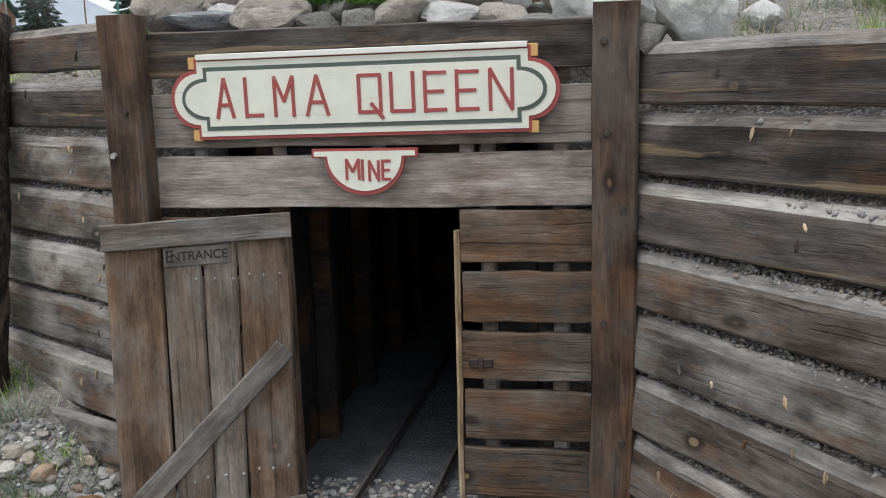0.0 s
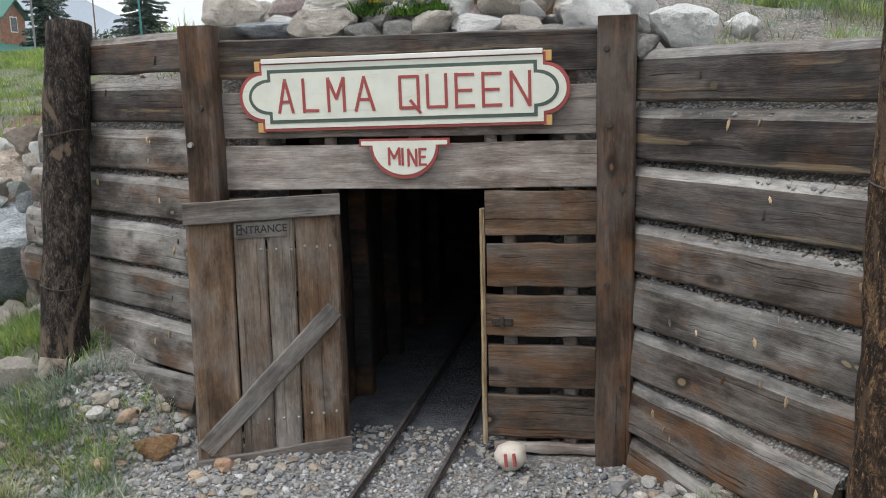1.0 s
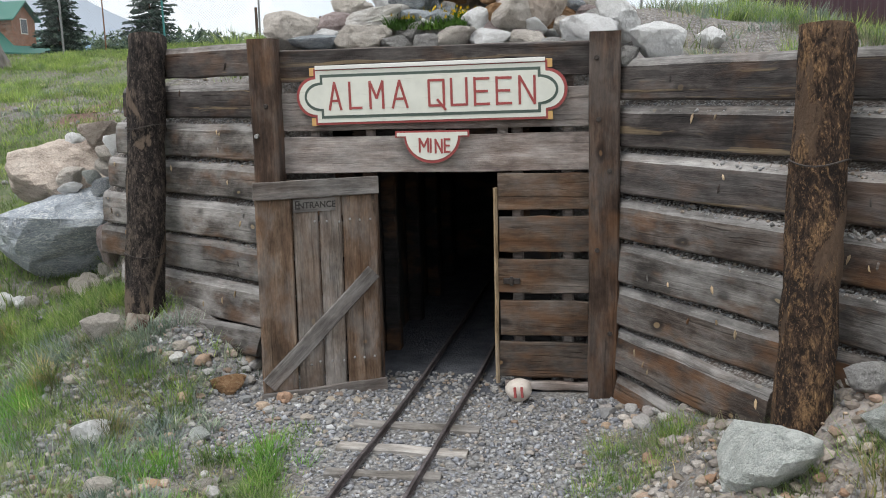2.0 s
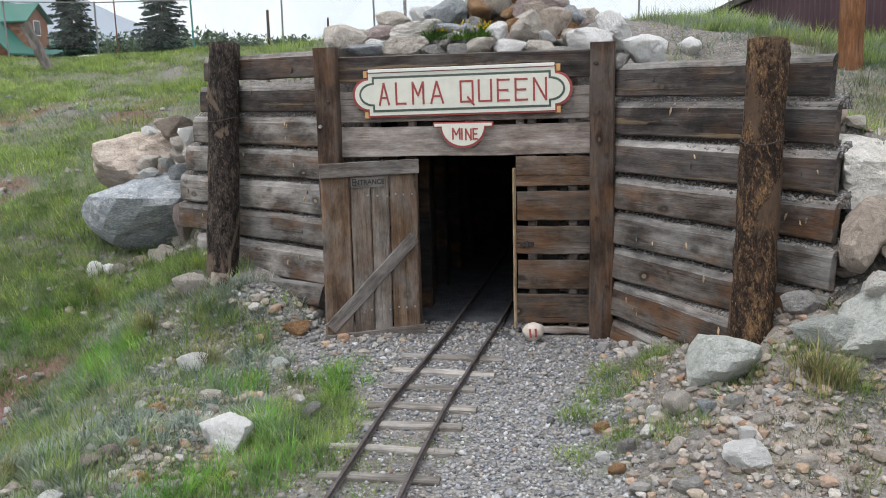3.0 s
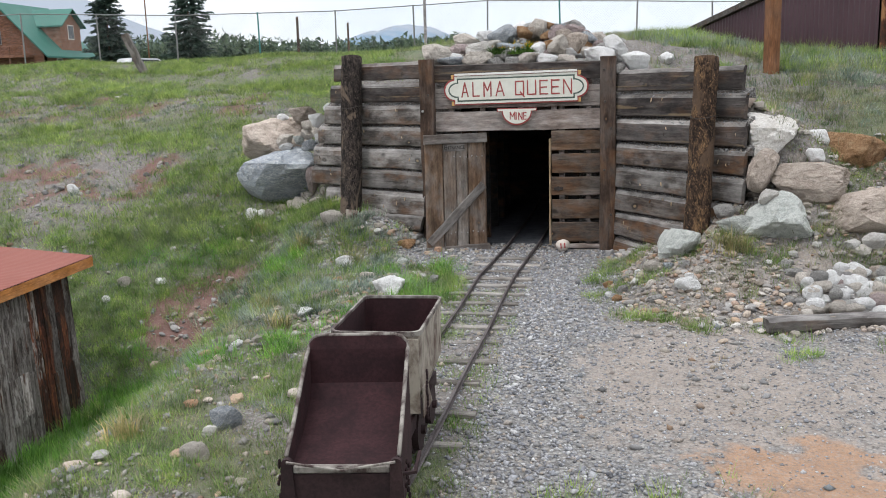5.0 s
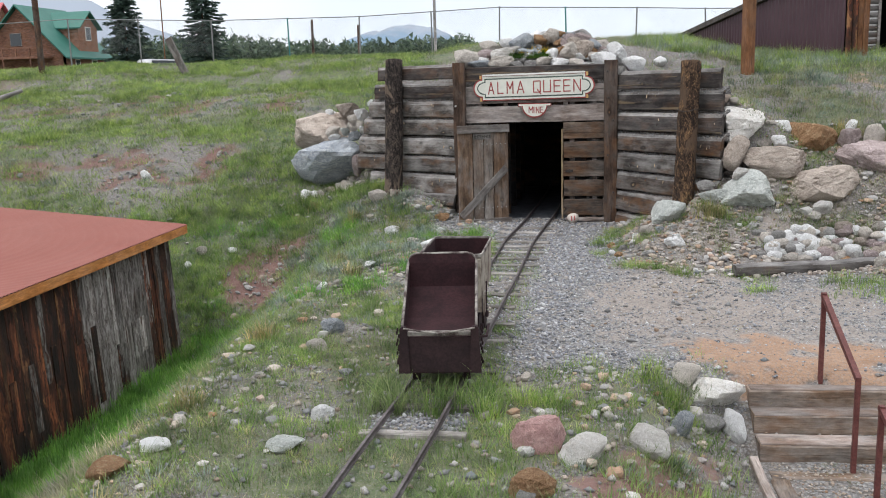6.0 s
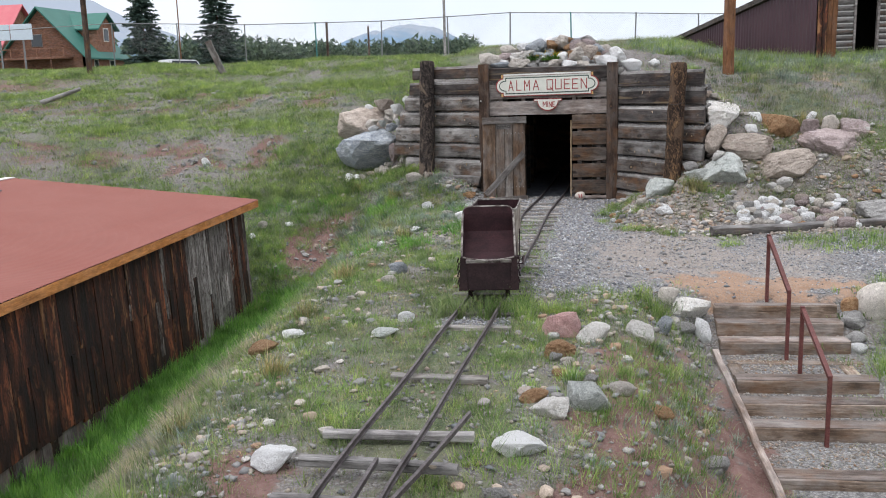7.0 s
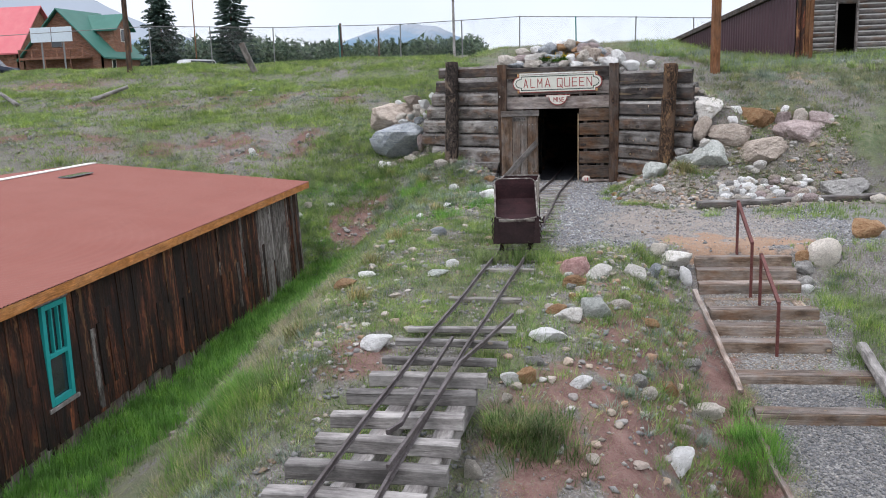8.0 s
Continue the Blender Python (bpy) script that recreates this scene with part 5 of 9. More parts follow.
def band_bm(rings):
    """A closed band through rings that come back to the first."""
    bm = bmesh.new()
    vs = [[bm.verts.new(p) for p in ring] for ring in rings]
    n = len(vs[0])
    for a, b in zip(vs, vs[1:] + vs[:1]):
        for k in range(n):
            bm.faces.new((a[k], a[(k + 1) % n], b[(k + 1) % n], b[k]))
    bmesh.ops.recalc_face_normals(bm, faces=bm.faces)
    return bm


def add_wheels(cart, ys, gx=0.25, r=0.165):
    for y in ys:
        for s in (-1, 1):
            part("wheel", wheel_bm(r, 0.05), RUST, cart, "rusty flanged wheel", pose(s * gx, y, r) @ pose(0, 0, 0, 0, 0, 0 if s > 0 else 180))
        bm = bmesh.new()
        tube(bm, (-gx, y, r), (gx, y, r), 0.025)
        part("axle", bm, RUST, cart)


CY = -2.92
cart1 = empty("mine_cart", pose(-1.645, CY, track_z(CY) + 0.055, 0, 0, 1.5), "box-shaped ore cart of rusty steel with peeling pale sides", "mine cart", "ore carts on the track")
o = [rect(0.24, 0.50, 0.34), rect(0.328, 0.56, 0.56), rect(0.333, 0.565, 1.02)]
i_ = [rect(0.23, 0.49, 0.36), rect(0.320, 0.552, 0.57), rect(0.325, 0.557, 1.02)]
tub = part("tub", shell_bm(o, i_), RUST_PALE, cart1, "steel tub with dark rusty inside")
tub.data.materials.append(RUST_IN)
for p in tub.data.polygons:
    c = p.center
    if p.normal.dot(Vector((-c.x, -c.y, 0.0))) > 0.02 and p.normal.z > -0.5 or (p.normal.z > 0.6 and c.z < 0.6):
        p.material_index = 1
bm = band_bm([rect(0.334, 0.566, 0.985), rect(0.342, 0.574, 0.992), rect(0.342, 0.574, 1.026), rect(0.323, 0.555, 1.026), rect(0.323, 0.555, 1.004)])
part("rim", bm, RIM_STEEL, cart1, "riveted rim band")
for sx in (-1, 1):
    part("corner_strap", box(bmesh.new(), sx * 0.275 - 0.05, sx * 0.275 + 0.05, -0.578, -0.562, 0.40, 0.97, 0.003), RUST_PALE, cart1)
    part("frame_rail", box(bmesh.new(), sx * 0.23 - 0.03, sx * 0.23 + 0.03, -0.66, 0.62, 0.23, 0.345, 0.006), RUST, cart1)
    part("side_gusset", flat_shape(bmesh.new(), [(-0.50, 0.34), (-0.10, 0.34), (-0.30, 0.58), (-0.5, 0.58)], -0.004, 0.004), RUST_PALE, cart1, "", pose(sx * 0.333, 0.0, 0.0, 0, 0, 90))
add_wheels(cart1, (-0.28, 0.28))
bm = bmesh.new()
for k in range(14):
    bmesh.ops.create_uvsphere(bm, u_segments=6, v_segments=4, radius=0.016, matrix=pose(0.375, -0.54 + 0.02 * math.sin(k), 0.72 - 0.028 * k, 0, 0, 0) @ Matrix.Diagonal((0.6, 0.8, 1.3, 1)))
part("chain", bm, RUST, cart1, "rusty hanging chain")
part("coupling", box(bmesh.new(), -0.05, 0.05, 0.62, 0.78, 0.24, 0.31, 0.01), RUST, cart1)

cart2 = empty("mine_cart", pose(-1.595, -4.29, track_z(-4.29) + 0.052, 0, 0, 7.0), "dark rusty scoop-fronted ore cart with a low front lip", "mine cart", "ore carts on the track")
TW, YB, YF = 0.345, 0.41, -0.42


def scoop_bm():
    """Back, sides and front of a dump cart's tub in one bent sheet; the back is round-cornered and high, the front low."""
    bm = bmesh.new()
    side = [(YB, 1.03), (YB - 0.10, 0.995), (YF + 0.22, 0.70), (YF, 0.60), (YF, 0.46), (YF - 0.02, 0.15), (YB, 0.22)]
    rows = []
    for s in (-1, 1):
        vs = [bm.verts.new((s * TW, y, z)) for y, z in side]
        bm.faces.new(vs)
        rows.append(vs)
    arc = [bm.verts.new((sx * (TW - 0.095 + 0.095 * math.cos(a)), YB + 0.012, 1.03 + 0.095 * math.sin(a))) for sx, seq in ((-1, (0.5, 1.0, 1.5)), (1, (1.5, 1.0, 0.5))) for a in seq]
    bm.faces.new([rows[0][6], rows[0][0], *arc, rows[1][0], rows[1][6]])
    bm.faces.new([rows[0][4], rows[0][5], rows[1][5], rows[1][4]])
    bm.faces.new([rows[0][5], rows[0][6], rows[1][6], rows[1][5]])
    bmesh.ops.recalc_face_normals(bm, faces=bm.faces)
    bmesh.ops.triangulate(bm, faces=[f for f in bm.faces if len(f.verts) > 4])
    bmesh.ops.solidify(bm, geom=bm.faces[:], thickness=0.012)
    return bm


part("tub", scoop_bm(), RUST_IN, cart2)
bm = bmesh.new()
lo = [[bm.verts.new((x, y, z)) for x in (-TW + 0.012, TW - 0.012)] for y, z in ((YB - 0.005, 0.80), (YB - 0.10, 0.70), (YB - 0.22, 0.645), (0.0, 0.57), (YF + 0.02, 0.485))]
for a, b in zip(lo, lo[1:]):
    bm.faces.new((a[0], a[1], b[1], b[0]))
bmesh.ops.recalc_face_normals(bm, faces=bm.faces)
bmesh.ops.solidify(bm, geom=bm.faces[:], thickness=0.01)
part("floor_plate", bm, RUST_IN, cart2, "dark dished floor plate")
path = [(-TW, YF, 0.605), (-TW, YF + 0.22, 0.705), (-TW, YB - 0.10, 1.0), (-TW + 0.002, YB, 1.035)]
path += [(-(TW - 0.095 + 0.095 * math.cos(a)), YB + 0.012, 1.03 + 0.097 * math.sin(a)) for a in (0.5, 1.0, 1.5)]
path += [(-p[0], p[1], p[2]) for p in path[::-1]]
part("rim", sweep(path, [(0.014 * math.cos(a), 0.014 * math.sin(a)) for a in np.linspace(0, 2 * math.pi, 9)[:-1]]), RIM_STEEL, cart2, "rolled rusty rim", smooth=True)
for s in (-1, 1):
    pts = [(s * 0.332 - 0.055, 0.16), (s * 0.332 + 0.055, 0.16), (s * 0.332 + 0.034, 0.56)]
    pts += [(s * 0.332 + 0.036 * math.cos(a), 0.575 + 0.036 * math.sin(a)) for a in np.linspace(0.0, math.pi, 8)]
    pts += [(s * 0.332 - 0.034, 0.56)]
    part("hinge_arm", flat_shape(bmesh.new(), pts, YF - 0.062, YF - 0.024), RUST, cart2, "tapered iron arm with a rounded head")
    part("frame_rail", box(bmesh.new(), s * 0.24 - 0.03, s * 0.24 + 0.03, YF + 0.02, 0.58, 0.17, 0.26, 0.006), RUST, cart2)
part("lip_bar", box(bmesh.new(), -0.295, 0.295, YF - 0.055, YF - 0.014, 0.515, 0.562, 0.008), RIM_STEEL, cart2, "worn pale steel bar across the lip")
part("front_plate", box(bmesh.new(), -0.31, 0.31, YF - 0.04, YF - 0.023, 0.16, 0.505, 0.004), RUST, cart2, "dark rusty front plate")
bm = bmesh.new()
tube(bm, (-0.33, YF - 0.07, 0.595), (0.0, YF - 0.075, 0.545), 0.009, seg=6)
tube(bm, (0.0, YF - 0.075, 0.545), (0.33, YF - 0.07, 0.595), 0.009, seg=6)
part("tie_rod", bm, RIM_STEEL, cart2, "bent steel rod across the lip")
add_wheels(cart2, (-0.16, 0.26), r=0.15)
for s in (-1, 1):
    bm = bmesh.new()
    for k in range(12):
        bmesh.ops.create_uvsphere(bm, u_segments=6, v_segments=4, radius=0.016, matrix=pose(s * (0.392 + 0.01 * math.sin(k * 2.1)), YF + 0.02 + 0.02 * math.sin(k * 1.3), 0.56 - 0.032 * k) @ Matrix.Diagonal((0.7, 0.8, 1.4, 1)))
    part("chain", bm, RUST, cart2, "rusty hanging chain")
part("crank_rod", sweep([(0.36, YF - 0.03, 0.50), (0.44, YF + 0.02, 0.49), (0.46, YF + 0.16, 0.56), (0.44, YF + 0.35, 0.47)], [(-0.01, -0.01), (0.01, -0.01), (0.01, 0.01), (-0.01, 0.01)]), RUST, cart2, "bent iron release rod")

# ---- shed with red roof ----
SHED = frame_from((-7.58, 2.05, -2.0), (-7.58 + 0.62, 2.05 - 12.7, -2.0), (-7.58, 2.05, 0))
# local x runs along the wall towards the south, y towards the track, z up
SL = 15.0
shed = empty("plank_shed", SHED, "old dark plank shed with a red metal roof", "shed")


def shed_plank(u, w, seed, mat, z0=0.0, z1=2.25, proud=0.0):
    r = random.Random(seed)
    bm = bmesh.new()
    h0, h1 = z0 + r.uniform(-0.05, 0.04), z1
    d = r.uniform(0.0, 0.016) + proud
    rows = []
    for i in range(5):
        z = h0 + (h1 - h0) * i / 4
        lean = -0.10 * (z / 2.25)
        ox = r.uniform(-0.004, 0.004)
        rows.append([bm.verts.new(p) for p in ((u + 0.004 + ox, lean + d - 0.028, z), (u + w - 0.004 + ox, lean + d - 0.028 + r.uniform(-0.004, 0.004), z), (u + w - 0.004 + ox, lean + d, z), (u + 0.004 + ox, lean + d, z))])
    for a, b in zip(rows, rows[1:]):
        for k in range(4):
            bm.faces.new((a[k], a[(k + 1) % 4], b[(k + 1) % 4], b[k]))
    bm.faces.new(rows[0][::-1])
    bm.faces.new(rows[-1])
    bmesh.ops.recalc_face_normals(bm, faces=bm.faces)
    return bm


def foot(u):
    """The siding stops short of the ground over the low skirt, but for the far end."""
    return 0.02 + 0.36 * min(1.0, max(0.0, (u - 3.0) / 5.0))


W0, W1, WZ0, WZ1 = 10.87, 11.43, 0.84, 2.17
u, k = 0.0, 0
rs = random.Random(3)
while u < SL:
    w = rs.uniform(0.17, 0.33)
    mat = W_SHED3 if 0.9 < u < 3.1 and rs.random() < 0.85 else W_SHED2 if u < 4.2 and rs.random() < 0.6 else W_SHED
    if u + w > W0 and u < W1:
        if u < W0:
            w = W0 - u
            part("plank", shed_plank(u, w, k, mat, foot(u)), mat, shed)
        else:
            w = min(w, W1 - u)
            part("plank", shed_plank(u, w, k, mat, foot(u), WZ0), mat, shed)
            part("plank", shed_plank(u, w, k + 500, mat, WZ1, 2.25), mat, shed)
    else:
        part("plank", shed_plank(u, w, k, mat, foot(u)), mat, shed)
    u += w
    k += 1
# patches nailed over the siding, and the grey skirt along the ground
u = 0.35
while u < SL:
    w, z0 = rs.uniform(0.07, 0.2), rs.choice((0.25, 0.4, 0.55, 0.7, 0.95, 1.3))
    if u + w < W0 - 0.1 or u > W1 + 0.1:
        mat = W_SHED3 if 1.0 < u < 2.8 and rs.random() < 0.7 else W_SHED2 if rs.random() < (0.35 if u < 5 else 0.06) else W_SHED
        part("patch_board", shed_plank(u, w, k, mat, z0, z0 + rs.uniform(0.5, 1.2) if z0 < 0.9 else 2.25, 0.014), mat, shed)
    u += w + rs.uniform(0.05, 0.55)
    k += 1
u = 0.0
while u < SL:
    w = rs.uniform(0.14, 0.34)
    part("skirt_board", shed_plank(u, w, k, W_SHED2, -0.10, foot(u) + 0.12, -0.04), W_SKIRT if k % 4 else W_SHED2, shed)
    u += w
    k += 1
part("corner_board", box(bmesh.new(), -0.04, 0.0, -0.16, -0.02, 0.0, 2.3, 0.004, pose(0, 0, 0, 2.5)), W_SHED, shed)
part("end_wall", box(bmesh.new(), 0.0, 0.05, -11.0, -0.15, -0.2, 2.35), W_SHED, shed)
part("back_wall", box(bmesh.new(), 0.0, SL, -11.05, -11.0, -0.2, 2.35), W_SHED, shed)
# Added black sheet: makes the inside look unlit through the siding
part("inner_lining", box(bmesh.new(), 0.06, SL, -0.36, -0.33, 0.0, 2.25), DARK, shed)


def corrugated_bm(x0, x1, a, b, pitch, amp, thick=0.0):
    """Roofing whose ribs run from a to b (y, z), set side by side along x."""
    bm = bmesh.new()
    n = int((x1 - x0) / pitch * 6)
    prev = None
    for i in range(n + 1):
        x = x0 + (x1 - x0) * i / n
        dz = amp * math.sin(2 * math.pi * (x - x0) / pitch)
        cur = [bm.verts.new((x, a[0], a[1] + dz)), bm.verts.new((x, b[0], b[1] + dz))]
        if prev:
            bm.faces.new((prev[0], cur[0], cur[1], prev[1]))
        prev = cur
    return bm


EAVE, RIDGE = (0.12, 2.42), (-5.6, 2.98)
part("roof_sheet", corrugated_bm(-0.40, SL, EAVE, RIDGE, 0.076, 0.008), ROOF_RED, shed, "red oxide corrugated roof", smooth=True)
part("roof_sheet", corrugated_bm(-0.40, SL, (-11.2, 2.42), RIDGE, 0.076, 0.008), ROOF_RED, shed, smooth=True)
part("roof_deck", flat_shape(bmesh.new(), [(EAVE[0] - 0.02, EAVE[1] - 0.13), (EAVE[0] - 0.02, EAVE[1] - 0.02), (RIDGE[0], RIDGE[1] - 0.02), (-11.1, 2.40), (-11.1, 2.29), (RIDGE[0], RIDGE[1] - 0.13)], 0.36, -SL, ), W_SHED, shed, "", pose(0, 0, 0, 0, 0, 90))
part("fascia", box(bmesh.new(), -0.38, SL, EAVE[0] - 0.02, EAVE[0] + 0.005, EAVE[1] - 0.155, EAVE[1] - 0.015, 0.003), W_FASC, shed, "orange stained fascia board")
part("fascia", flat_shape(bmesh.new(), [(EAVE[0], EAVE[1] - 0.155), (EAVE[0], EAVE[1] - 0.01), (RIDGE[0], RIDGE[1] - 0.01), (RIDGE[0], RIDGE[1] - 0.155)], 0.36, 0.385), W_FASC, shed, "orange stained fascia board", pose(0, 0, 0, 0, 0, 90))
part("ridge_cap", box(bmesh.new(), -0.40, SL, RIDGE[0] - 0.12, RIDGE[0] + 0.10, RIDGE[1] - 0.002, RIDGE[1] + 0.022, 0.006), P_WHITE_TRIM, shed, "pale ridge capping")
part("skylight", box(bmesh.new(), 1.55, 2.6, RIDGE[0] + 0.75, RIDGE[0] + 1.05, RIDGE[1] - 0.075, RIDGE[1] - 0.045, 0.01, ), GLASS_SKY, shed, "small flat roof light")
win = part("window", box(bmesh.new(), W0 - 0.09, W1 + 0.09, -0.03, 0.012, WZ1, WZ1 + 0.085, 0.006), W_SHEDG, shed, "teal sash window with a weathered head board", pose(0, -0.06, 0))
part("sill", box(bmesh.new(), W0 - 0.08, W1 + 0.08, -0.02, 0.05, WZ0 - 0.06, WZ0 - 0.002, 0.006), W_SHEDG, win)
for nm, bx in (("jamb", (W0 - 0.01, W0 + 0.07, WZ0, WZ1)), ("jamb", (W1 - 0.07, W1 + 0.01, WZ0, WZ1)), ("head", (W0 + 0.072, W1 - 0.072, WZ1 - 0.07, WZ1)), ("sill_rail", (W0 + 0.072, W1 - 0.072, WZ0, WZ0 + 0.085)), ("meeting_rail", (W0 + 0.072, W1 - 0.072, 1.46, 1.52)), ("glazing_bar", (W0 + 0.195, W0 + 0.220, 1.522, WZ1 - 0.072)), ("glazing_bar", (W0 + 0.345, W0 + 0.370, 1.522, WZ1 - 0.072))):
    part(nm, box(bmesh.new(), bx[0], bx[1], -0.02, 0.03, bx[2], bx[3], 0.004), P_TEAL, win)
part("apron_board", box(bmesh.new(), W0 + 0.02, W1 + 0.04, 0.0, 0.02, WZ0 - 0.36, WZ0 - 0.065, 0.004), W_SHEDG, win, "bleached board under the sill")
part("pane", box(bmesh.new(), W0 + 0.06, W1 - 0.06, -0.025, -0.021, WZ0 + 0.05, WZ1 - 0.05), GLASS, win)

# ---- timber stairs and handrails ----
for i, (y, z, x0, x1) in enumerate(STEPS):
    step = thing("step_timber", plank_bm(x1 - x0, 0.20, 0.25, 300 + i, 5, 0.007, 0.014), W_STEP, pose(x0, y + 0.24, z - 0.20, 0, -0.5, 2.0), "weathered square timber forming a garden step, its top bleached pale", "step", "timber steps")
    part("worn_top", plank_bm(x1 - x0 - 0.02, 0.016, 0.232, 340 + i, 6, 0.003, 0.004), W_STRING, step, "bleached worn top", pose(0.01, -0.006, 0.193))
thing("step_timber", plank_bm(1.6, 0.12, 0.15, 311, 5, 0.007, 0.01), W_STEP, pose(1.46, -4.56, -0.88, 0, 0, 2.0), "flat weathered timber across a stair landing", "step", "timber steps")
for x0, y1 in ((1.60, -4.74), (2.93, -4.70)):
    thing("landing_timber", plank_bm(0.42, 0.10, 0.16, 313, 4, 0.006, 0.01), W_STEP, pose(x0, y1, -0.862, 0, 0, -88), "short weathered timber edging a stair landing", "step", "timber steps")
thing("stair_stringer", plank_bm(2.95, 0.07, 0.075, 320, 9, 0.018), W_STRING, pose(1.355, -4.55, -0.70, 0, 13.6, -83.3), "pale split edging board lying beside the stairs", "edging board", "stair edging boards")
thing("stair_stringer", plank_bm(2.5, 0.06, 0.055, 321, 9, 0.02), W_STRING, pose(1.70, -8.0, -1.50, 0, 6.6, -86), "pale split edging board lying beside the stairs", "edging board", "stair edging boards")


def handrail(p0, p1, h0, h1):
    a, b = Vector(p0), Vector(p1)
    ob = empty("handrail", Matrix.Translation(a), "dark red painted steel handrail beside the steps", "handrail", "handrails of the steps")
    d = b - a
    part("post", box(bmesh.new(), -0.022, 0.022, -0.022, 0.022, -0.15, h0, 0.003), RAIL_RED, ob)
    part("post", box(bmesh.new(), d.x - 0.022, d.x + 0.022, d.y - 0.022, d.y + 0.022, d.z - 0.15, d.z + h1, 0.003), RAIL_RED, ob)
    part("top_rail", sweep([(0, 0.022, h0), (d.x, d.y - 0.022, d.z + h1)], [(-0.024, -0.045), (0.024, -0.045), (0.024, 0.003), (-0.024, 0.003)]), RAIL_RED, ob)
    return ob


handrail((2.09, -3.60, -0.24), (2.19, -4.52, -0.66), 0.93, 0.80)
handrail((2.25, -5.02, -0.74), (2.33, -6.10, -1.20), 0.80, 0.76)

# ---- beyond ----
def spruce(x, y, z, h, r, seed, label):
    rr = random.Random(seed)
    ob = empty("spruce_tree", pose(x, y, z), label, "tree", "spruces behind the fence")
    bm = bmesh.new()
    tube(bm, (0, 0, 0), (0, 0, h * 0.97), 0.16, 0.02, 9)
    part("trunk", bm, BARK_D, ob)
    rng = np.random.default_rng(seed)
    vs, n_l = [], 0
    for k in range(130):
        t = (k + rr.random()) / 130
        zz = h * (0.035 + 0.955 * t)
        R = r * (1 - t) ** 0.95 * rr.uniform(0.85, 1.1) + 0.08
        R0 = R
        for _ in range(6 if t < 0.8 else 4):
            R = R0 * rr.choice((0.6, 0.8, 0.9, 1.0, 1.1, 1.25))
            a = rr.uniform(0, 2 * math.pi)
            n = max(6, int(26 * R / r))
            s = np.sort(rng.uniform(0.12, 1, n))
            bx, by = np.cos(a) * s * R, np.sin(a) * s * R
            bz = zz - 0.45 * R * s + 0.22 * R * s ** 2.5
            for q in range(3):
                th = a + rng.uniform(-1.2, 1.2, n)
                l = rng.uniform(0.22, 0.48, n) * (0.55 + 0.5 * R / r)
                p0 = np.stack([bx, by, bz], -1)
                tip = p0 + np.stack([np.cos(th) * l, np.sin(th) * l, -rng.uniform(0.02, 0.16, n)], -1)
                side = np.stack([-np.sin(th), np.cos(th), rng.uniform(-1.6, 1.6, n)], -1) * 0.075
                vs.append(np.stack([p0 - side, p0 + side, tip], 1).reshape(-1, 3))
    co = np.concatenate(vs)
    f = np.arange(len(co)).reshape(-1, 3)
    crown = new("crown", raw_mesh("crown", co, f, NEEDLE))
    crown.parent = ob
    return ob


spruce(-46.2, 71.5, 3.4, 14.0, 2.45, 1, "dark blue-green spruce with a dense drooping crown")
spruce(-41.4, 79, 3.4, 15.5, 3.0, 2, "tall dark spruce with open spreading branches")

# distant ridge and mountains
def ridge(name, x0, x1, y, z0, prof, mat, label, depth=900):
    """A long mountain whose skyline follows prof (part of its width, height)."""
    bm = bmesh.new()
    n = 90
    rows = []
    for i in range(n + 1):
        t = i / n
        hgt = np.interp(t, [p[0] for p in prof], [p[1] for p in prof])
        hgt += 0.05 * hgt * noise.noise(Vector((t * 14, y * 0.01, 0))) + 0.03 * hgt * noise.noise(Vector((t * 45, y * 0.01, 3)))
        x = x0 + (x1 - x0) * t
        ring = []
        for q, f in ((-1, 0.0), (-0.6, 0.35), (-0.25, 0.75), (0, 1.0), (0.5, 0.5)):
            wob = 1 + 0.25 * noise.noise(Vector((t * 9, q * 3, 5)))
            ring.append(bm.verts.new((x, y + q * depth * (wob if q else 1), z0 + hgt * f * (wob if 0 < f < 1 else 1))))
        rows.append(ring)
    for a, b in zip(rows, rows[1:]):
        for k in range(4):
            bm.faces.new((a[k], b[k], b[k + 1], a[k + 1]))
    bmesh.ops.recalc_face_normals(bm, faces=bm.faces)
    return thing(name, bm, mat, pose(0, 0, 0), label, "mountain", kind="structure", smooth=True)


ridge("backdrop_mountain", -920, -250, 2700, 0, [(0, 0), (0.15, 85), (0.35, 165), (0.52, 180), (0.66, 165), (0.85, 95), (1, 0)], MOUNT, "hazy blue bare-topped mountain on the skyline")
ridge("backdrop_range", -3600, -900, 2600, 0, [(0, 330), (0.2, 430), (0.35, 470), (0.5, 350), (0.62, 400), (0.74, 300), (0.86, 170), (1, 60)], MOUNT, "hazy blue mountain range on the skyline")


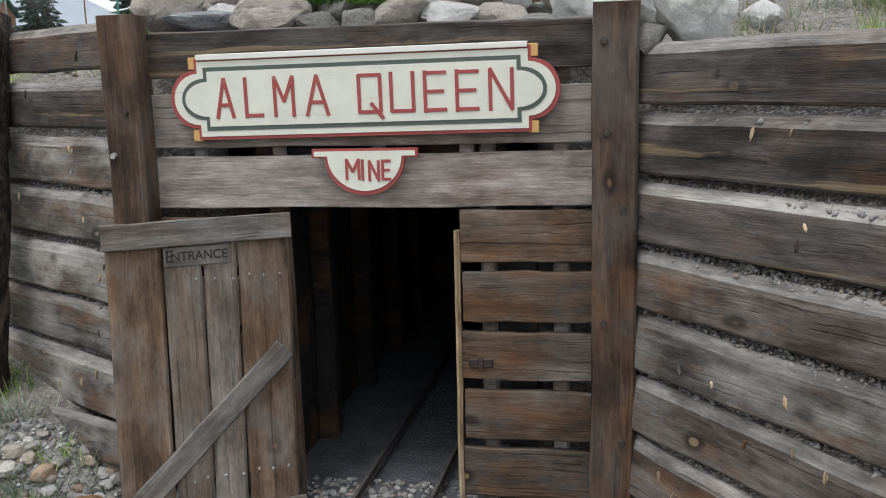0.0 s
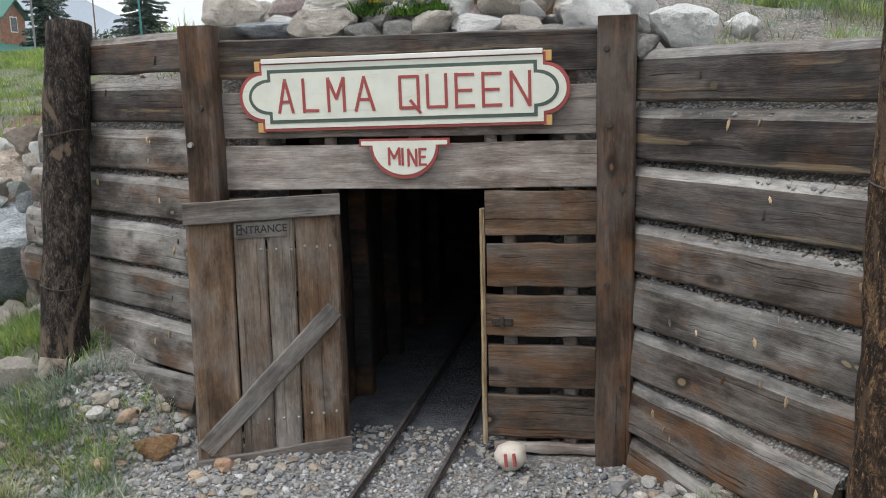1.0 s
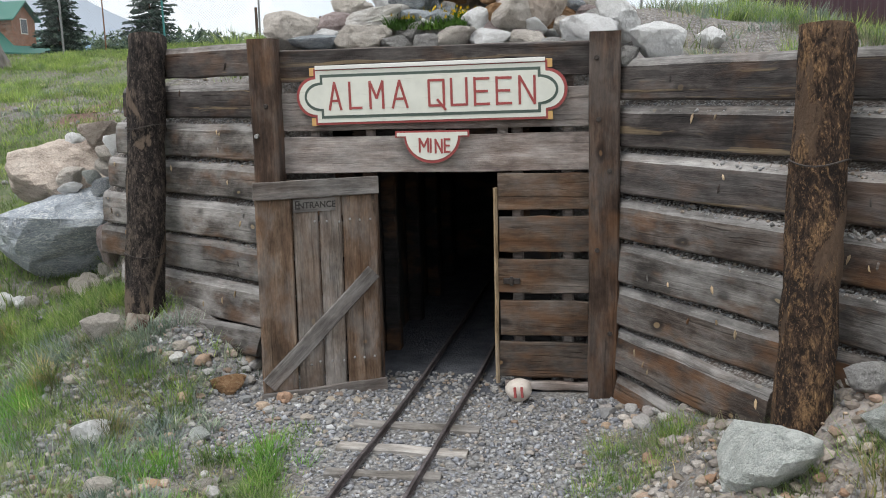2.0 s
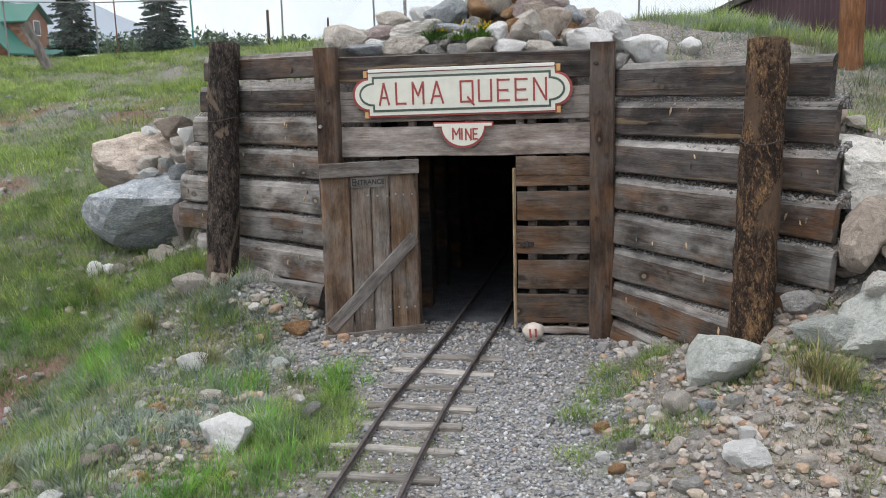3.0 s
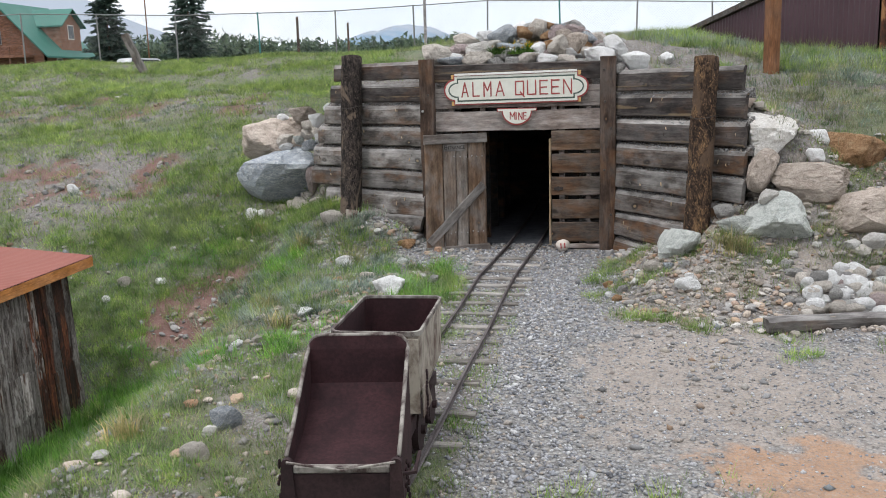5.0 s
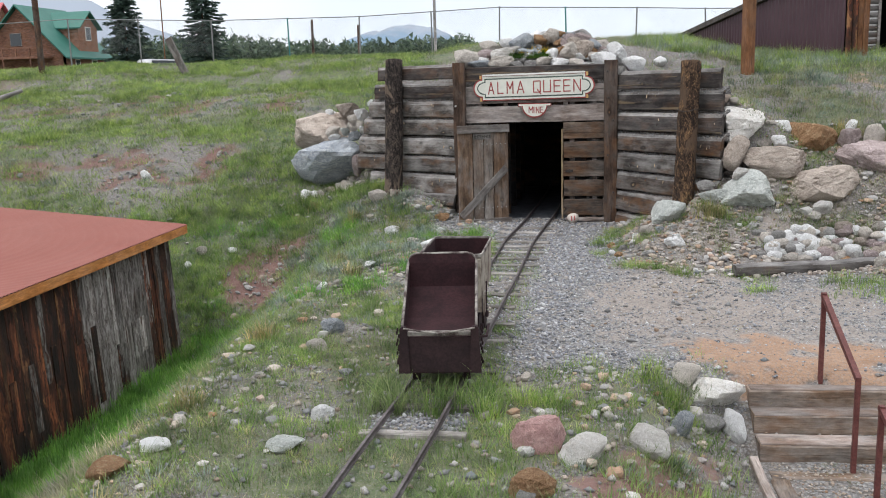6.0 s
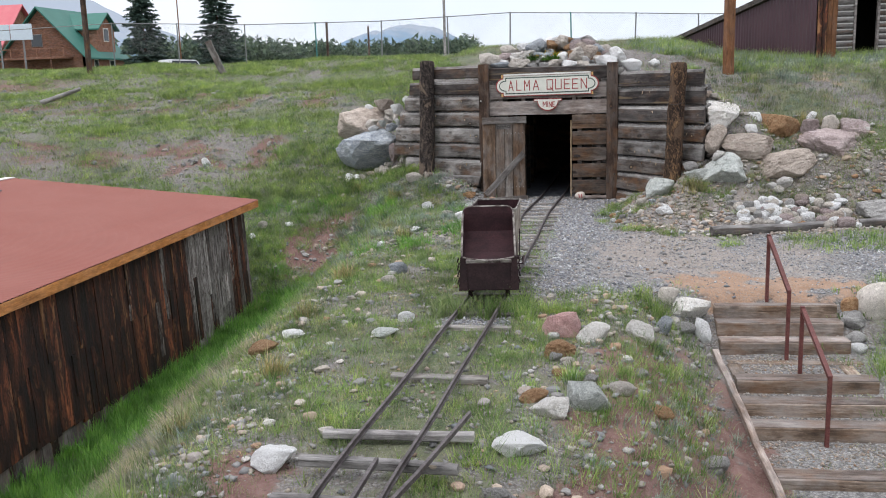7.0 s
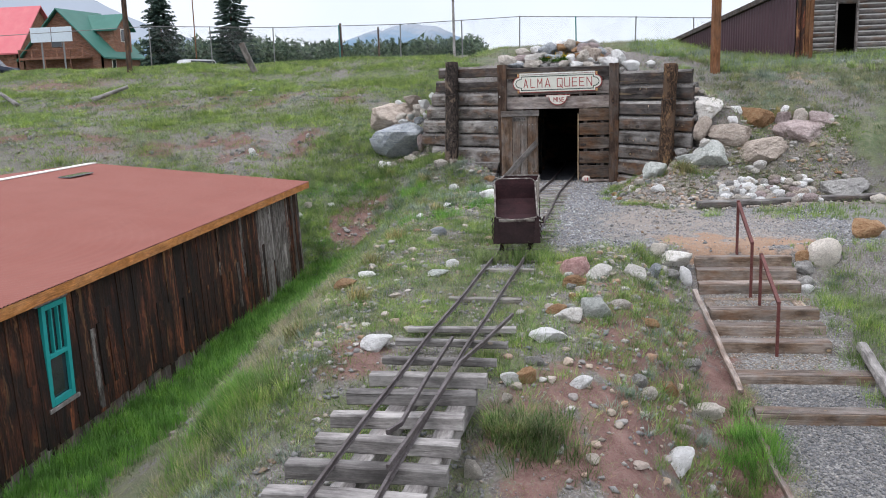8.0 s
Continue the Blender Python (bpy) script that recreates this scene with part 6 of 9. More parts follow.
def woods(x0, x1, y0, y1, h0, h1, n, seed):
    rng = np.random.default_rng(seed)
    cx, cy = rng.uniform(x0, x1, n), rng.uniform(y0, y1, n)
    hh = rng.uniform(h0, h1, n)
    vs = []
    for a, b, h in zip(cx, cy, hh):
        k = 260
        con = rng.random() < 0.45
        t = rng.random(k) ** (1.3 if con else 0.9)
        R = (h * 0.17 * (1 - t) + 0.1) if con else h * 0.30 * np.sqrt(np.clip(1 - (t * 2 - 1.1) ** 2 * 0.8, 0.05, 1))
        th = rng.uniform(0, 2 * np.pi, k)
        rr = R * np.sqrt(rng.uniform(0.3, 1, k))
        p = np.stack([a + rr * np.cos(th), b + rr * np.sin(th), 1.0 + h * t], -1)
        d1 = rng.normal(0, 0.36, (k, 3))
        d2 = rng.normal(0, 0.36, (k, 3))
        vs.append(np.stack([p, p + d1, p + d2], 1).reshape(-1, 3))
    co = np.concatenate(vs)
    ob = new("woodland", raw_mesh("woodland", co, np.arange(len(co)).reshape(-1, 3), WOODS))
    return tagged(ob, "distant mixed green woodland below the mountains", "woods", kind="stuff")


woods(-62, -21, 128, 150, 7.4, 9.4, 240, 4)
woods(-150, -56, 128, 150, 8.6, 11.2, 330, 6)

# chain-link fence along the crest
FENCE = [(-34.0, 25.0), (-22.2, 23.0), (-19.0, 23.0), (-15.8, 23.0), (-12.5, 23.0), (-9.55, 23.0), (-6.6, 23.0), (-3.95, 23.0), (-1.37, 23.0), (1.25, 23.0), (3.8, 23.0), (6.5, 23.0)]
fence = empty("chain_link_fence", pose(0, 0, 0), "tall thin chain-link fence with grey steel posts on the crest", "fence")
tops = []
for i, (x, y) in enumerate(FENCE):
    g = gz(x, y)
    top = float(np.interp(x, [-34, -22, -15.8, -9.5, -4, 1.2, 4, 7], [5.9, 5.95, 5.64, 5.55, 5.68, 5.45, 5.3, 5.2]))
    bm = bmesh.new()
    tube(bm, (x, y, g - 0.2), (x + 0.03 * math.sin(i * 3), y, top), 0.03, 0.03, 8)
    part("fence_post", bm, GALV if i % 4 else TEALPIPE, fence)
    tops.append((x, y, top - 0.03))
for a, b in zip(tops, tops[1:]):
    bm = bmesh.new()
    tube(bm, a, b, 0.018, 0.018, 6)
    part("top_pipe", bm, GALV, fence)
bm = bmesh.new()
for a, b in zip(tops[1:], tops[2:]):
    w = b[0] - a[0]
    for k in range(int(w / 0.09)):
        for s in (-1, 1):
            x = a[0] + (k + 0.5) * 0.09
            t0, t1 = (x - a[0]) / w, min(1, max(0, (x + s * 1.5 - a[0]) / w))
            lz = a[2] + (b[2] - a[2]) * t0
            run = (t1 - t0) * w
            tube(bm, (x, 23.0, lz), (x + run, 23.0, lz - abs(run)), 0.002, 0.002, 3, False)
part("mesh", bm, GALV, fence, "thin grey wire mesh")

# poles
def pole(name, x, y, z, h, r, mat, label, lean=0.0, seed=0):
    bm = bmesh.new()
    tube(bm, (0, 0, -0.3), (lean, 0, h), r, r * 0.82, 10)
    return thing(name, bm, mat, pose(x, y, z), label, "pole")


pb = (2.80, 6.25)
thing("timber_pole", post_bm(0.20, 0.20, 4.2, 77, wob=0.004), W_POLE, pose(pb[0], pb[1], gz(*pb) - 0.2, 0, 0, 24), "square orange-brown stained timber pole standing on the bank", "pole")
pole("wooden_pole", -11.7, 52, 3.6, 8.5, 0.11, W_TIE, "thin weathered wooden pole beside the fence")
for x, y, h in ((-21.6, 54.5, 3.9), (-23.1, 73.5, 4.6)):
    pole("wooden_post", x, y, gz(x, y), h, 0.11, W_POST, "dark weathered wooden post beyond the fence")
pole("utility_pole", -22.3, 21.0, 3.4, 9.0, 0.13, W_POST, "tall dark wooden utility pole")
thing("leaning_post", post_bm(0.25, 0.22, 1.65, 78, wob=0.012), W_STUMP, pose(-15.55, 20.0, gz(-15.55, 20.0) - 0.2, 4, -22, 12), "grey-brown weathered square post leaning over on the meadow", "post")
pole("antenna_mast", -44.5, 76.0, 3.5, 11.0, 0.07, W_POLE, "thin reddish-brown mast between the spruces")

# buildings beyond the fence: simple masses first


def gable_house(name, x0, x1, y0, y1, base, eave, ridge_z, along, wall_mat, roof_mat, label, over=0.5):
    """A house with a pitched roof; along: the ridge's way."""
    ob = empty(name, pose(0, 0, 0), label, "house", "houses beyond the fence")
    cx, cy = (x0 + x1) / 2, (y0 + y1) / 2
    walls = [((x0, y0), (x1, y0)), ((x1, y0), (x1, y1)), ((x1, y1), (x0, y1)), ((x0, y1), (x0, y0))]
    for a, b in walls:
        bm = bmesh.new()
        gable = (along == "y") == (a[1] == b[1])
        pts = [(a[0], a[1], base), (b[0], b[1], base), (b[0], b[1], eave)]
        if gable:
            pts.append(((a[0] + b[0]) / 2, (a[1] + b[1]) / 2, ridge_z - 0.15))
        pts.append((a[0], a[1], eave))
        n = Vector((b[1] - a[1], a[0] - b[0], 0)).normalized() * -0.2
        f = bm.faces.new([bm.verts.new(p) for p in pts])
        g = bmesh.ops.extrude_face_region(bm, geom=[f])
        bmesh.ops.translate(bm, vec=n, verts=[v for v in g["geom"] if isinstance(v, bmesh.types.BMVert)])
        bmesh.ops.recalc_face_normals(bm, faces=bm.faces)
        part("wall", bm, wall_mat, ob)
    for s in (-1, 1):
        bm = bmesh.new()
        if along == "y":
            ex = x0 - over if s < 0 else x1 + over
            ez = eave - over * (ridge_z - eave) / (x1 - cx)
            q = [(cx, y0 - over, ridge_z), (cx, y1 + over, ridge_z), (ex, y1 + over, ez), (ex, y0 - over, ez)]
        else:
            ey = y0 - over if s < 0 else y1 + over
            ez = eave - over * (ridge_z - eave) / (y1 - cy)
            q = [(x0 - over, cy, ridge_z), (x1 + over, cy, ridge_z), (x1 + over, ey, ez), (x0 - over, ey, ez)]
        f = bm.faces.new([bm.verts.new(p) for p in q])
        g = bmesh.ops.extrude_face_region(bm, geom=[f])
        bmesh.ops.translate(bm, vec=(0, 0, 0.18), verts=[v for v in g["geom"] if isinstance(v, bmesh.types.BMVert)])
        bmesh.ops.recalc_face_normals(bm, faces=bm.faces)
        part("roof", bm, roof_mat, ob)
    return ob


def house_window(ob, x, y, z, w, h, face="s"):
    """A framed window on a wall that looks south or east."""
    if face == "s":
        fr = part("window", box(bmesh.new(), x - w / 2 - 0.07, x + w / 2 + 0.07, y - 0.06, y - 0.01, z - 0.07, z + h + 0.07, 0.01), W_RAILB, ob, "weathered framed window")
        part("pane", box(bmesh.new(), x - w / 2, x + w / 2, y - 0.075, y - 0.062, z, z + h), GLASS, fr)
    else:
        fr = part("window", box(bmesh.new(), x + 0.01, x + 0.06, y - w / 2 - 0.1, y + w / 2 + 0.1, z - 0.1, z + h + 0.1, 0.01), P_WHITE_TRIM, ob, "pale framed window")
        part("pane", box(bmesh.new(), x + 0.062, x + 0.075, y - w / 2, y + w / 2, z, z + h), GLASS, fr)


lodge = gable_house("log_house", -65.0, -55.2, 75.0, 83.4, 2.6, 7.0, 12.0, "y", LOGWALL, ROOF_GREEN, "brown log house with a steep green metal roof")
house_window(lodge, -60.6, 75.0, 8.0, 1.2, 1.2)
house_window(lodge, -55.2, 77.3, 4.9, 0.7, 1.5, "e")
house_window(lodge, -55.2, 80.6, 4.9, 0.9, 1.5, "e")
bm = bmesh.new()
box(bm, -58.2, -55.4, 78.3, 82.0, 7.2, 9.9)
flat = [bm.verts.new(p) for p in ((-55.4, 78.3, 9.9), (-55.4, 82.0, 9.9), (-55.4, 80.15, 11.4))]
back3 = [bm.verts.new(p) for p in ((-58.2, 78.3, 9.9), (-58.2, 82.0, 9.9), (-58.2, 80.15, 11.4))]
bm.faces.new(flat)
bm.faces.new(back3[::-1])
bm.faces.new((flat[0], flat[2], back3[2], back3[0]))
bm.faces.new((flat[2], flat[1], back3[1], back3[2]))
dorm = part("dormer", bm, LOGWALL, lodge, "brown boarded dormer")
for s in (-1, 1):
    bm = bmesh.new()
    f = bm.faces.new([bm.verts.new(p) for p in ((-54.9, 80.15, 11.55), (-60.0, 80.15, 11.55), (-60.0, 80.15 + s * 2.25, 9.72), (-54.9, 80.15 + s * 2.25, 9.72))])
    g = bmesh.ops.extrude_face_region(bm, geom=[f])
    bmesh.ops.translate(bm, vec=(0, 0, 0.15), verts=[v for v in g["geom"] if isinstance(v, bmesh.types.BMVert)])
    bmesh.ops.recalc_face_normals(bm, faces=bm.faces)
    part("dormer_roof", bm, ROOF_GREEN, dorm)
house_window(lodge, -55.4, 80.15, 8.6, 0.9, 1.3, "e")
deck = part("balcony", box(bmesh.new(), -64.5, -56.5, 73.4, 75.0, 6.55, 6.8, 0.02), LOGWALL, lodge, "timber balcony across the gable")
part("balcony_rail", box(bmesh.new(), -64.5, -56.5, 73.4, 73.5, 7.6, 7.72, 0.01), LOGWALL, deck)
for k in range(6):
    x = -64.4 + 1.56 * k
    part("baluster_post", box(bmesh.new(), x - 0.07, x + 0.07, 73.4, 73.52, 2.6 if k % 2 == 0 else 6.8, 7.6, 0.01), LOGWALL, deck)
cottage = gable_house("red_roof_house", -92.0, -70.5, 82.0, 92.0, 2.6, 8.2, 13.6, "x", LOGWALL, ROOF_PINK, "long brown house with a bright pinkish-red roof")
house_window(cottage, -73.5, 82.0, 5.6, 1.6, 1.2)
house_window(cottage, -78.5, 82.0, 5.6, 1.6, 1.2)
panels = empty("panel_rack", pose(0, 0, 0), "pair of pale blank sign panels on steel legs", "sign panel")
for x in (-30.08, -28.83):
    part("panel", box(bmesh.new(), x - 0.60, x + 0.60, 25.97, 26.02, 5.54, 6.32, 0.01), plain("panel_glass", (0.55, 0.62, 0.68), 0.2, 0.0, 0.05), panels)
for x in (-30.1, -28.8):
    part("leg", box(bmesh.new(), x - 0.035, x + 0.035, 26.02, 26.08, 3.9, 6.2), GALV, panels)


def far_car(x, y, z, label, turn=5, coat=None):
    ob = empty("parked_car", pose(x, y, z, 0, 0, turn), label, "car")
    bm = bmesh.new()
    side = [(-2.3, 0.45), (2.3, 0.45), (2.3, 0.95), (1.35, 1.1), (0.8, 1.75), (-1.9, 1.8), (-2.3, 1.2)]
    flat_shape(bm, side, -0.9, 0.9)
    bmesh.ops.bevel(bm, geom=bm.edges[:], offset=0.07, segments=2, affect="EDGES")
    body = part("body", bm, coat or CARPAINT, ob, smooth=True)
    part("side_window", flat_shape(bmesh.new(), [(-1.8, 1.15), (1.1, 1.15), (0.7, 1.65), (-1.75, 1.68)], -0.93, -0.905), GLASS, body)
    for wx in (-1.45, 1.45):
        for wy in (-0.8, 0.8):
            bm = bmesh.new()
            tube(bm, (wx, wy - 0.11, 0.34), (wx, wy + 0.11, 0.34), 0.34, 0.34, 18)
            wheel = part("wheel", bm, TYRE, ob)
            bm = bmesh.new()
            tube(bm, (wx, wy - 0.125, 0.34), (wx, wy + 0.125, 0.34), 0.2, 0.2, 12)
            part("rim", bm, GALV, wheel)
    return ob


far_car(-36.6, 60.0, gz(-36.6, 60.0) - 0.35, "pale parked car beyond the fence", 60)
far_car(-45.6, 42.0, gz(-45.6, 42.0) - 0.15, "dark blue parked van beyond the fence", 14, CARDARK)

# corrugated shed and log cabin up the bank
barn = empty("corrugated_barn", pose(0, 0, 0), "dark purple-brown corrugated metal barn", "barn")
A, B = Vector((5.65, 10.6, 0)), Vector((2.55, 24.2, 0))
bm = bmesh.new()
prev = None
n = 360
for i in range(n + 1):
    t = i / n
    p = A.lerp(B, t)
    nrm = Vector((-(B - A).y, (B - A).x, 0)).normalized()
    q = p + nrm * 0.018 * math.sin(i * 2 * math.pi / 6)
    top = 5.29 + (4.04 - 5.29) * t
    cur = [bm.verts.new((q.x, q.y, 2.2)), bm.verts.new((q.x, q.y, top))]
    if prev:
        bm.faces.new((prev[0], cur[0], cur[1], prev[1]))
    prev = cur
part("siding", bm, PURPLE, barn, "vertical corrugated siding", smooth=True)
bm = bmesh.new()
out = Vector(((B - A).y, -(B - A).x, 0)).normalized() * -0.12
q = [A + out + Vector((0, 0, 5.31)), B + out + Vector((0, 0, 4.06)), Vector((8.25, 24.2, 4.16)), A + Vector((0.42, 0.1, 5.34))]
f = bm.faces.new([bm.verts.new(p) for p in q])
g = bmesh.ops.extrude_face_region(bm, geom=[f])
bmesh.ops.translate(bm, vec=(0, 0, 0.16), verts=[v for v in g["geom"] if isinstance(v, bmesh.types.BMVert)])
bmesh.ops.recalc_face_normals(bm, faces=bm.faces)
part("roof", bm, W_DARK, barn, "dark roof edge")
for k in range(4):
    part("corner_board", post_bm(0.12, 0.07, 3.1, 90 + k, wob=0.006), W_POLE if k > 1 else W_SHED, barn, "rough brown corner board", pose(5.72 + 0.125 * k, 10.5 - 0.01 * k, 2.3))
bm = bmesh.new()
box(bm, 0, 0.1, 0, 13.5, 2.2, 4.9, m=pose(6.05, 10.65, 0, 0, 0, -9.0))
part("back_wall", bm, W_SHED, barn)

cabin = empty("log_cabin", pose(0, 0, 0), "grey log cabin with white chinking and a dark doorway", "cabin")
CX0, CX1, CYF, CB = 7.9, 11.2, 20.1, 3.46
D0, D1, DT = 9.06, 9.82, 5.5
for k in range(12):
    z = CB + 0.11 + 0.215 * k
    for a, b in ((CX0 - 0.2, D0), (D1, CX1 + 0.2)) if z < DT else ((CX0 - 0.2, CX1 + 0.2),):
        bm = bmesh.new()
        tube(bm, (a, CYF, z), (b, CYF, z), 0.095, 0.095, 9)
        part("log", bm, CABINLOG, cabin, smooth=True)
    bm = bmesh.new()
    tube(bm, (CX0, CYF - 0.2, z), (CX0, CYF + 3.2, z), 0.095, 0.095, 9)
    part("log", bm, CABINLOG, cabin, smooth=True)
for a, b in ((CX0, D0), (D1, CX1)):
    part("chinking", box(bmesh.new(), a, b, CYF - 0.035, CYF + 0.08, CB, DT), P_WHITEWASH, cabin, "white chinking between logs")
part("chinking", box(bmesh.new(), CX0, CX1, CYF - 0.035, CYF + 0.08, DT, CB + 2.6), P_WHITEWASH, cabin, "white chinking between logs")
part("chinking", box(bmesh.new(), CX0 - 0.035, CX0 + 0.08, CYF + 0.08, CYF + 3, CB, CB + 2.6), P_WHITEWASH, cabin, "white chinking between logs")
for nm, a, b in (("door_jamb", D0 - 0.06, D0 + 0.02), ("door_jamb", D1 - 0.02, D1 + 0.06)):
    part(nm, box(bmesh.new(), a, b, CYF - 0.12, CYF + 0.1, CB - 0.02, DT, 0.01), W_RAILB, cabin)
part("door_sill", box(bmesh.new(), D0 - 0.1, D1 + 0.1, CYF - 0.25, CYF + 0.1, CB - 0.12, CB - 0.022, 0.01), W_RAILB, cabin)
# Rear wall coloured near-black so the doorway looks unlit
part("inner_wall", box(bmesh.new(), CX0 + 0.1, CX1, CYF + 2.9, CYF + 3.0, CB - 0.2, CB + 2.6), DARK, cabin)
part("side_wall", box(bmesh.new(), CX1, CX1 + 0.1, CYF + 0.1, CYF + 3.0, CB - 0.2, CB + 2.6), CABINLOG, cabin)
part("floor", box(bmesh.new(), CX0, CX1, CYF, CYF + 3.0, CB - 0.22, CB - 0.125), W_DARK, cabin)
part("roof", box(bmesh.new(), CX0 - 0.4, CX1 + 0.4, CYF - 0.5, CYF + 3.4, CB + 2.62, CB + 2.8), W_DARK, cabin)


# hedge in front of the house, second car
rng = np.random.default_rng(31)
k = 5200
hx, hy, hz = rng.uniform(-1, 1, k), rng.uniform(-1, 1, k), rng.uniform(0, 1, k)
keep = np.abs(hx) ** 4 + hz ** 4 < 1.0 + rng.normal(0, 0.12, k)
p = np.stack([-50.6 + hx * 2.6, 60.5 + hy * 0.7, 3.6 + hz * 1.25], -1)[keep]
q = np.stack([p, p + rng.normal(0, 0.13, p.shape), p + rng.normal(0, 0.13, p.shape)], 1).reshape(-1, 3)
tagged(new("hedge", raw_mesh("hedge", q, np.arange(len(q)).reshape(-1, 3), HERB)), "clipped dark green hedge in front of the house", "hedge", kind="stuff")

# ---- rocks ----
SHARP = [rock_mesh("rock_sharp", 20 + k, 3, 11 + k % 5, 0.06, 0.10) for k in range(12)]
BIG = [rock_mesh("boulder_sharp", 60 + k, 4, 13 + k % 5, 0.06, 0.10) for k in range(9)]
SLAB = [rock_mesh("boulder_slab", 83, 4, 7, 0.05, 0.06, True)]
TENT = [rock_mesh("boulder_wedge", 90 + k, 4, 9, 0.06, 0.0, True) for k in range(3)]
ROUND = [rock_mesh("cobble_round", 40 + k, 3, 6, 0.05, 0.75) for k in range(6)]
CHIP = [rock_mesh("chip", 20 + k, 2, 9, 0.06, 0.10) for k in range(6)]
rk = random.Random(12)
WORDS = {"rose": "rose-coloured", "dun": "brownish grey", "grey": "grey", "blue": "blue-grey white-veined", "white": "white quartz", "tan": "tan", "cream": "cream", "orange": "rusty orange", "pink": "pinkish", "green": "pale grey-green"}


def put_rock(kind, x, y, w, h, where, group, z=None, smooth=False, name=None, depth=None):
    """A stone w wide and h high; z: its lowest point, or on the ground."""
    big = w > 0.55
    me = rk.choice(TENT if kind == "green" and big else SLAB if big and kind == "blue" else BIG if big else ROUND if smooth else SHARP)
    ob = new(name or ("boulder" if big else "cobble" if smooth else "rock"), me)
    if not me.materials:
        me.materials.append(None)
    ob.material_slots[0].link = "OBJECT"
    ob.material_slots[0].material = ROCKS[kind]
    d = depth or w * rk.uniform(0.65, 0.9)
    base = gz(x, y) - 0.22 * h if z is None else z
    ob.matrix_basis = Matrix.LocRotScale((x, y + d * 0.25, base + h * 0.5), Euler((rk.uniform(-0.12, 0.12), rk.uniform(-0.12, 0.12), rk.choice((0, math.pi)) + rk.uniform(-0.3, 0.3))), (w * 0.56, d * 0.56, h * (0.57 if z is not None else 0.60)))
    shape = "boulder" if big else "rounded cobble" if smooth else "rough stone"
    return tagged(ob, WORDS[kind] + " " + shape + " " + where, "rock", group)


CROWN_FRONT = [("tan", -2.73, 5.62, 3.1, 0.47, 0.33), ("blue", -2.47, 5.56, 3.1, 0.41, 0.14), ("tan", -2.05, 5.62, 3.08, 0.45, 0.2), ("grey", -1.75, 5.62, 3.07, 0.28, 0.14), ("grey", -1.45, 5.62, 3.08, 0.25, 0.13), ("tan", -1.18, 5.62, 3.07, 0.32, 0.2), ("white", -0.85, 5.62, 3.06, 0.35, 0.17), ("tan", -0.55, 5.62, 3.05, 0.29, 0.17), ("grey", -0.3, 5.62, 3.04, 0.28, 0.11), ("white", -0.01, 5.62, 3.04, 0.41, 0.27), ("white", 0.55, 5.15, 2.90, 0.36, 0.29), ("grey", 0.32, 5.15, 2.90, 0.15, 0.14)]
CROWN_MID = [("tan", -2.71, 6.05, 3.2, 0.37, 0.22), ("pink", -2.43, 6.05, 3.19, 0.33, 0.26), ("cream", -2.0, 6.05, 3.22, 0.66, 0.24), ("dun", -0.95, 6.05, 3.17, 0.44, 0.27), ("grey", -0.74, 6.05, 3.14, 0.15, 0.22), ("orange", -0.35, 6.05, 3.15, 0.65, 0.29), ("white", 0.26, 6.05, 3.14, 0.34, 0.35), ("tan", -1.55, 6.05, 3.12, 0.26, 0.16), ("grey", 0.03, 6.05, 3.25, 0.22, 0.15)]
CROWN_TOP = [("tan", -2.36, 6.6, 3.41, 0.39, 0.24), ("white", -2.01, 6.6, 3.47, 0.31, 0.23), ("pink", -1.69, 6.6, 3.4, 0.35, 0.24), ("orange", -1.39, 6.6, 3.5, 0.27, 0.2), ("tan", -1.11, 6.6, 3.38, 0.38, 0.35), ("grey", -1.33, 6.5, 3.47, 0.15, 0.17), ("white", -0.7, 6.6, 3.32, 0.46, 0.32), ("tan", -0.41, 6.6, 3.45, 0.23, 0.15), ("tan", -0.11, 6.6, 3.37, 0.4, 0.22), ("grey", -0.35, 6.5, 3.37, 0.27, 0.11), ("tan", -1.78, 6.7, 3.55, 0.17, 0.12), ("grey", -0.96, 6.7, 3.5, 0.23, 0.18), ("grey", 0.15, 6.6, 3.37, 0.19, 0.15)]
for row in CROWN_FRONT + CROWN_MID + CROWN_TOP:
    k, x, y, z, w, h = row
    put_rock(k, x, y, w * 1.06, h * 1.12, "in the pile above the portal", "stones piled above the portal", z - 0.02)
for i in range(70):
    x = rk.gauss(-0.95, 0.75)
    y = rk.uniform(5.75, 6.9)
    rise = 0.62 * math.exp(-((x + 0.95) / 1.15) ** 2) * min(1.0, (y - 5.5) / 0.75)
    w = 0.14 + 0.34 * rk.random() ** 1.6
    ob = put_rock(rk.choice(("tan", "white", "orange", "dun", "grey", "grey", "blue", "white", "pink")), x, y, w, w * rk.uniform(0.4, 0.75), "in the pile above the portal", "stones piled above the portal", 2.98 + rise + rk.uniform(-0.05, 0.04))
    ob.matrix_basis = ob.matrix_basis @ Euler((rk.uniform(-0.5, 0.5), rk.uniform(-0.4, 0.4), rk.uniform(-1.5, 1.5))).to_matrix().to_4x4()
for i in range(34):
    x, y = rk.uniform(-2.6, 0.4), rk.uniform(5.8, 7.4)
    put_rock(rk.choice(("grey", "white", "tan", "dun", "tan")), x, y, rk.uniform(0.12, 0.3), rk.uniform(0.08, 0.18), "in the pile above the portal", "stones piled above the portal", 3.02 + 0.40 * min(1, (y - 5.6) / 1.1) + rk.uniform(-0.05, 0.05))
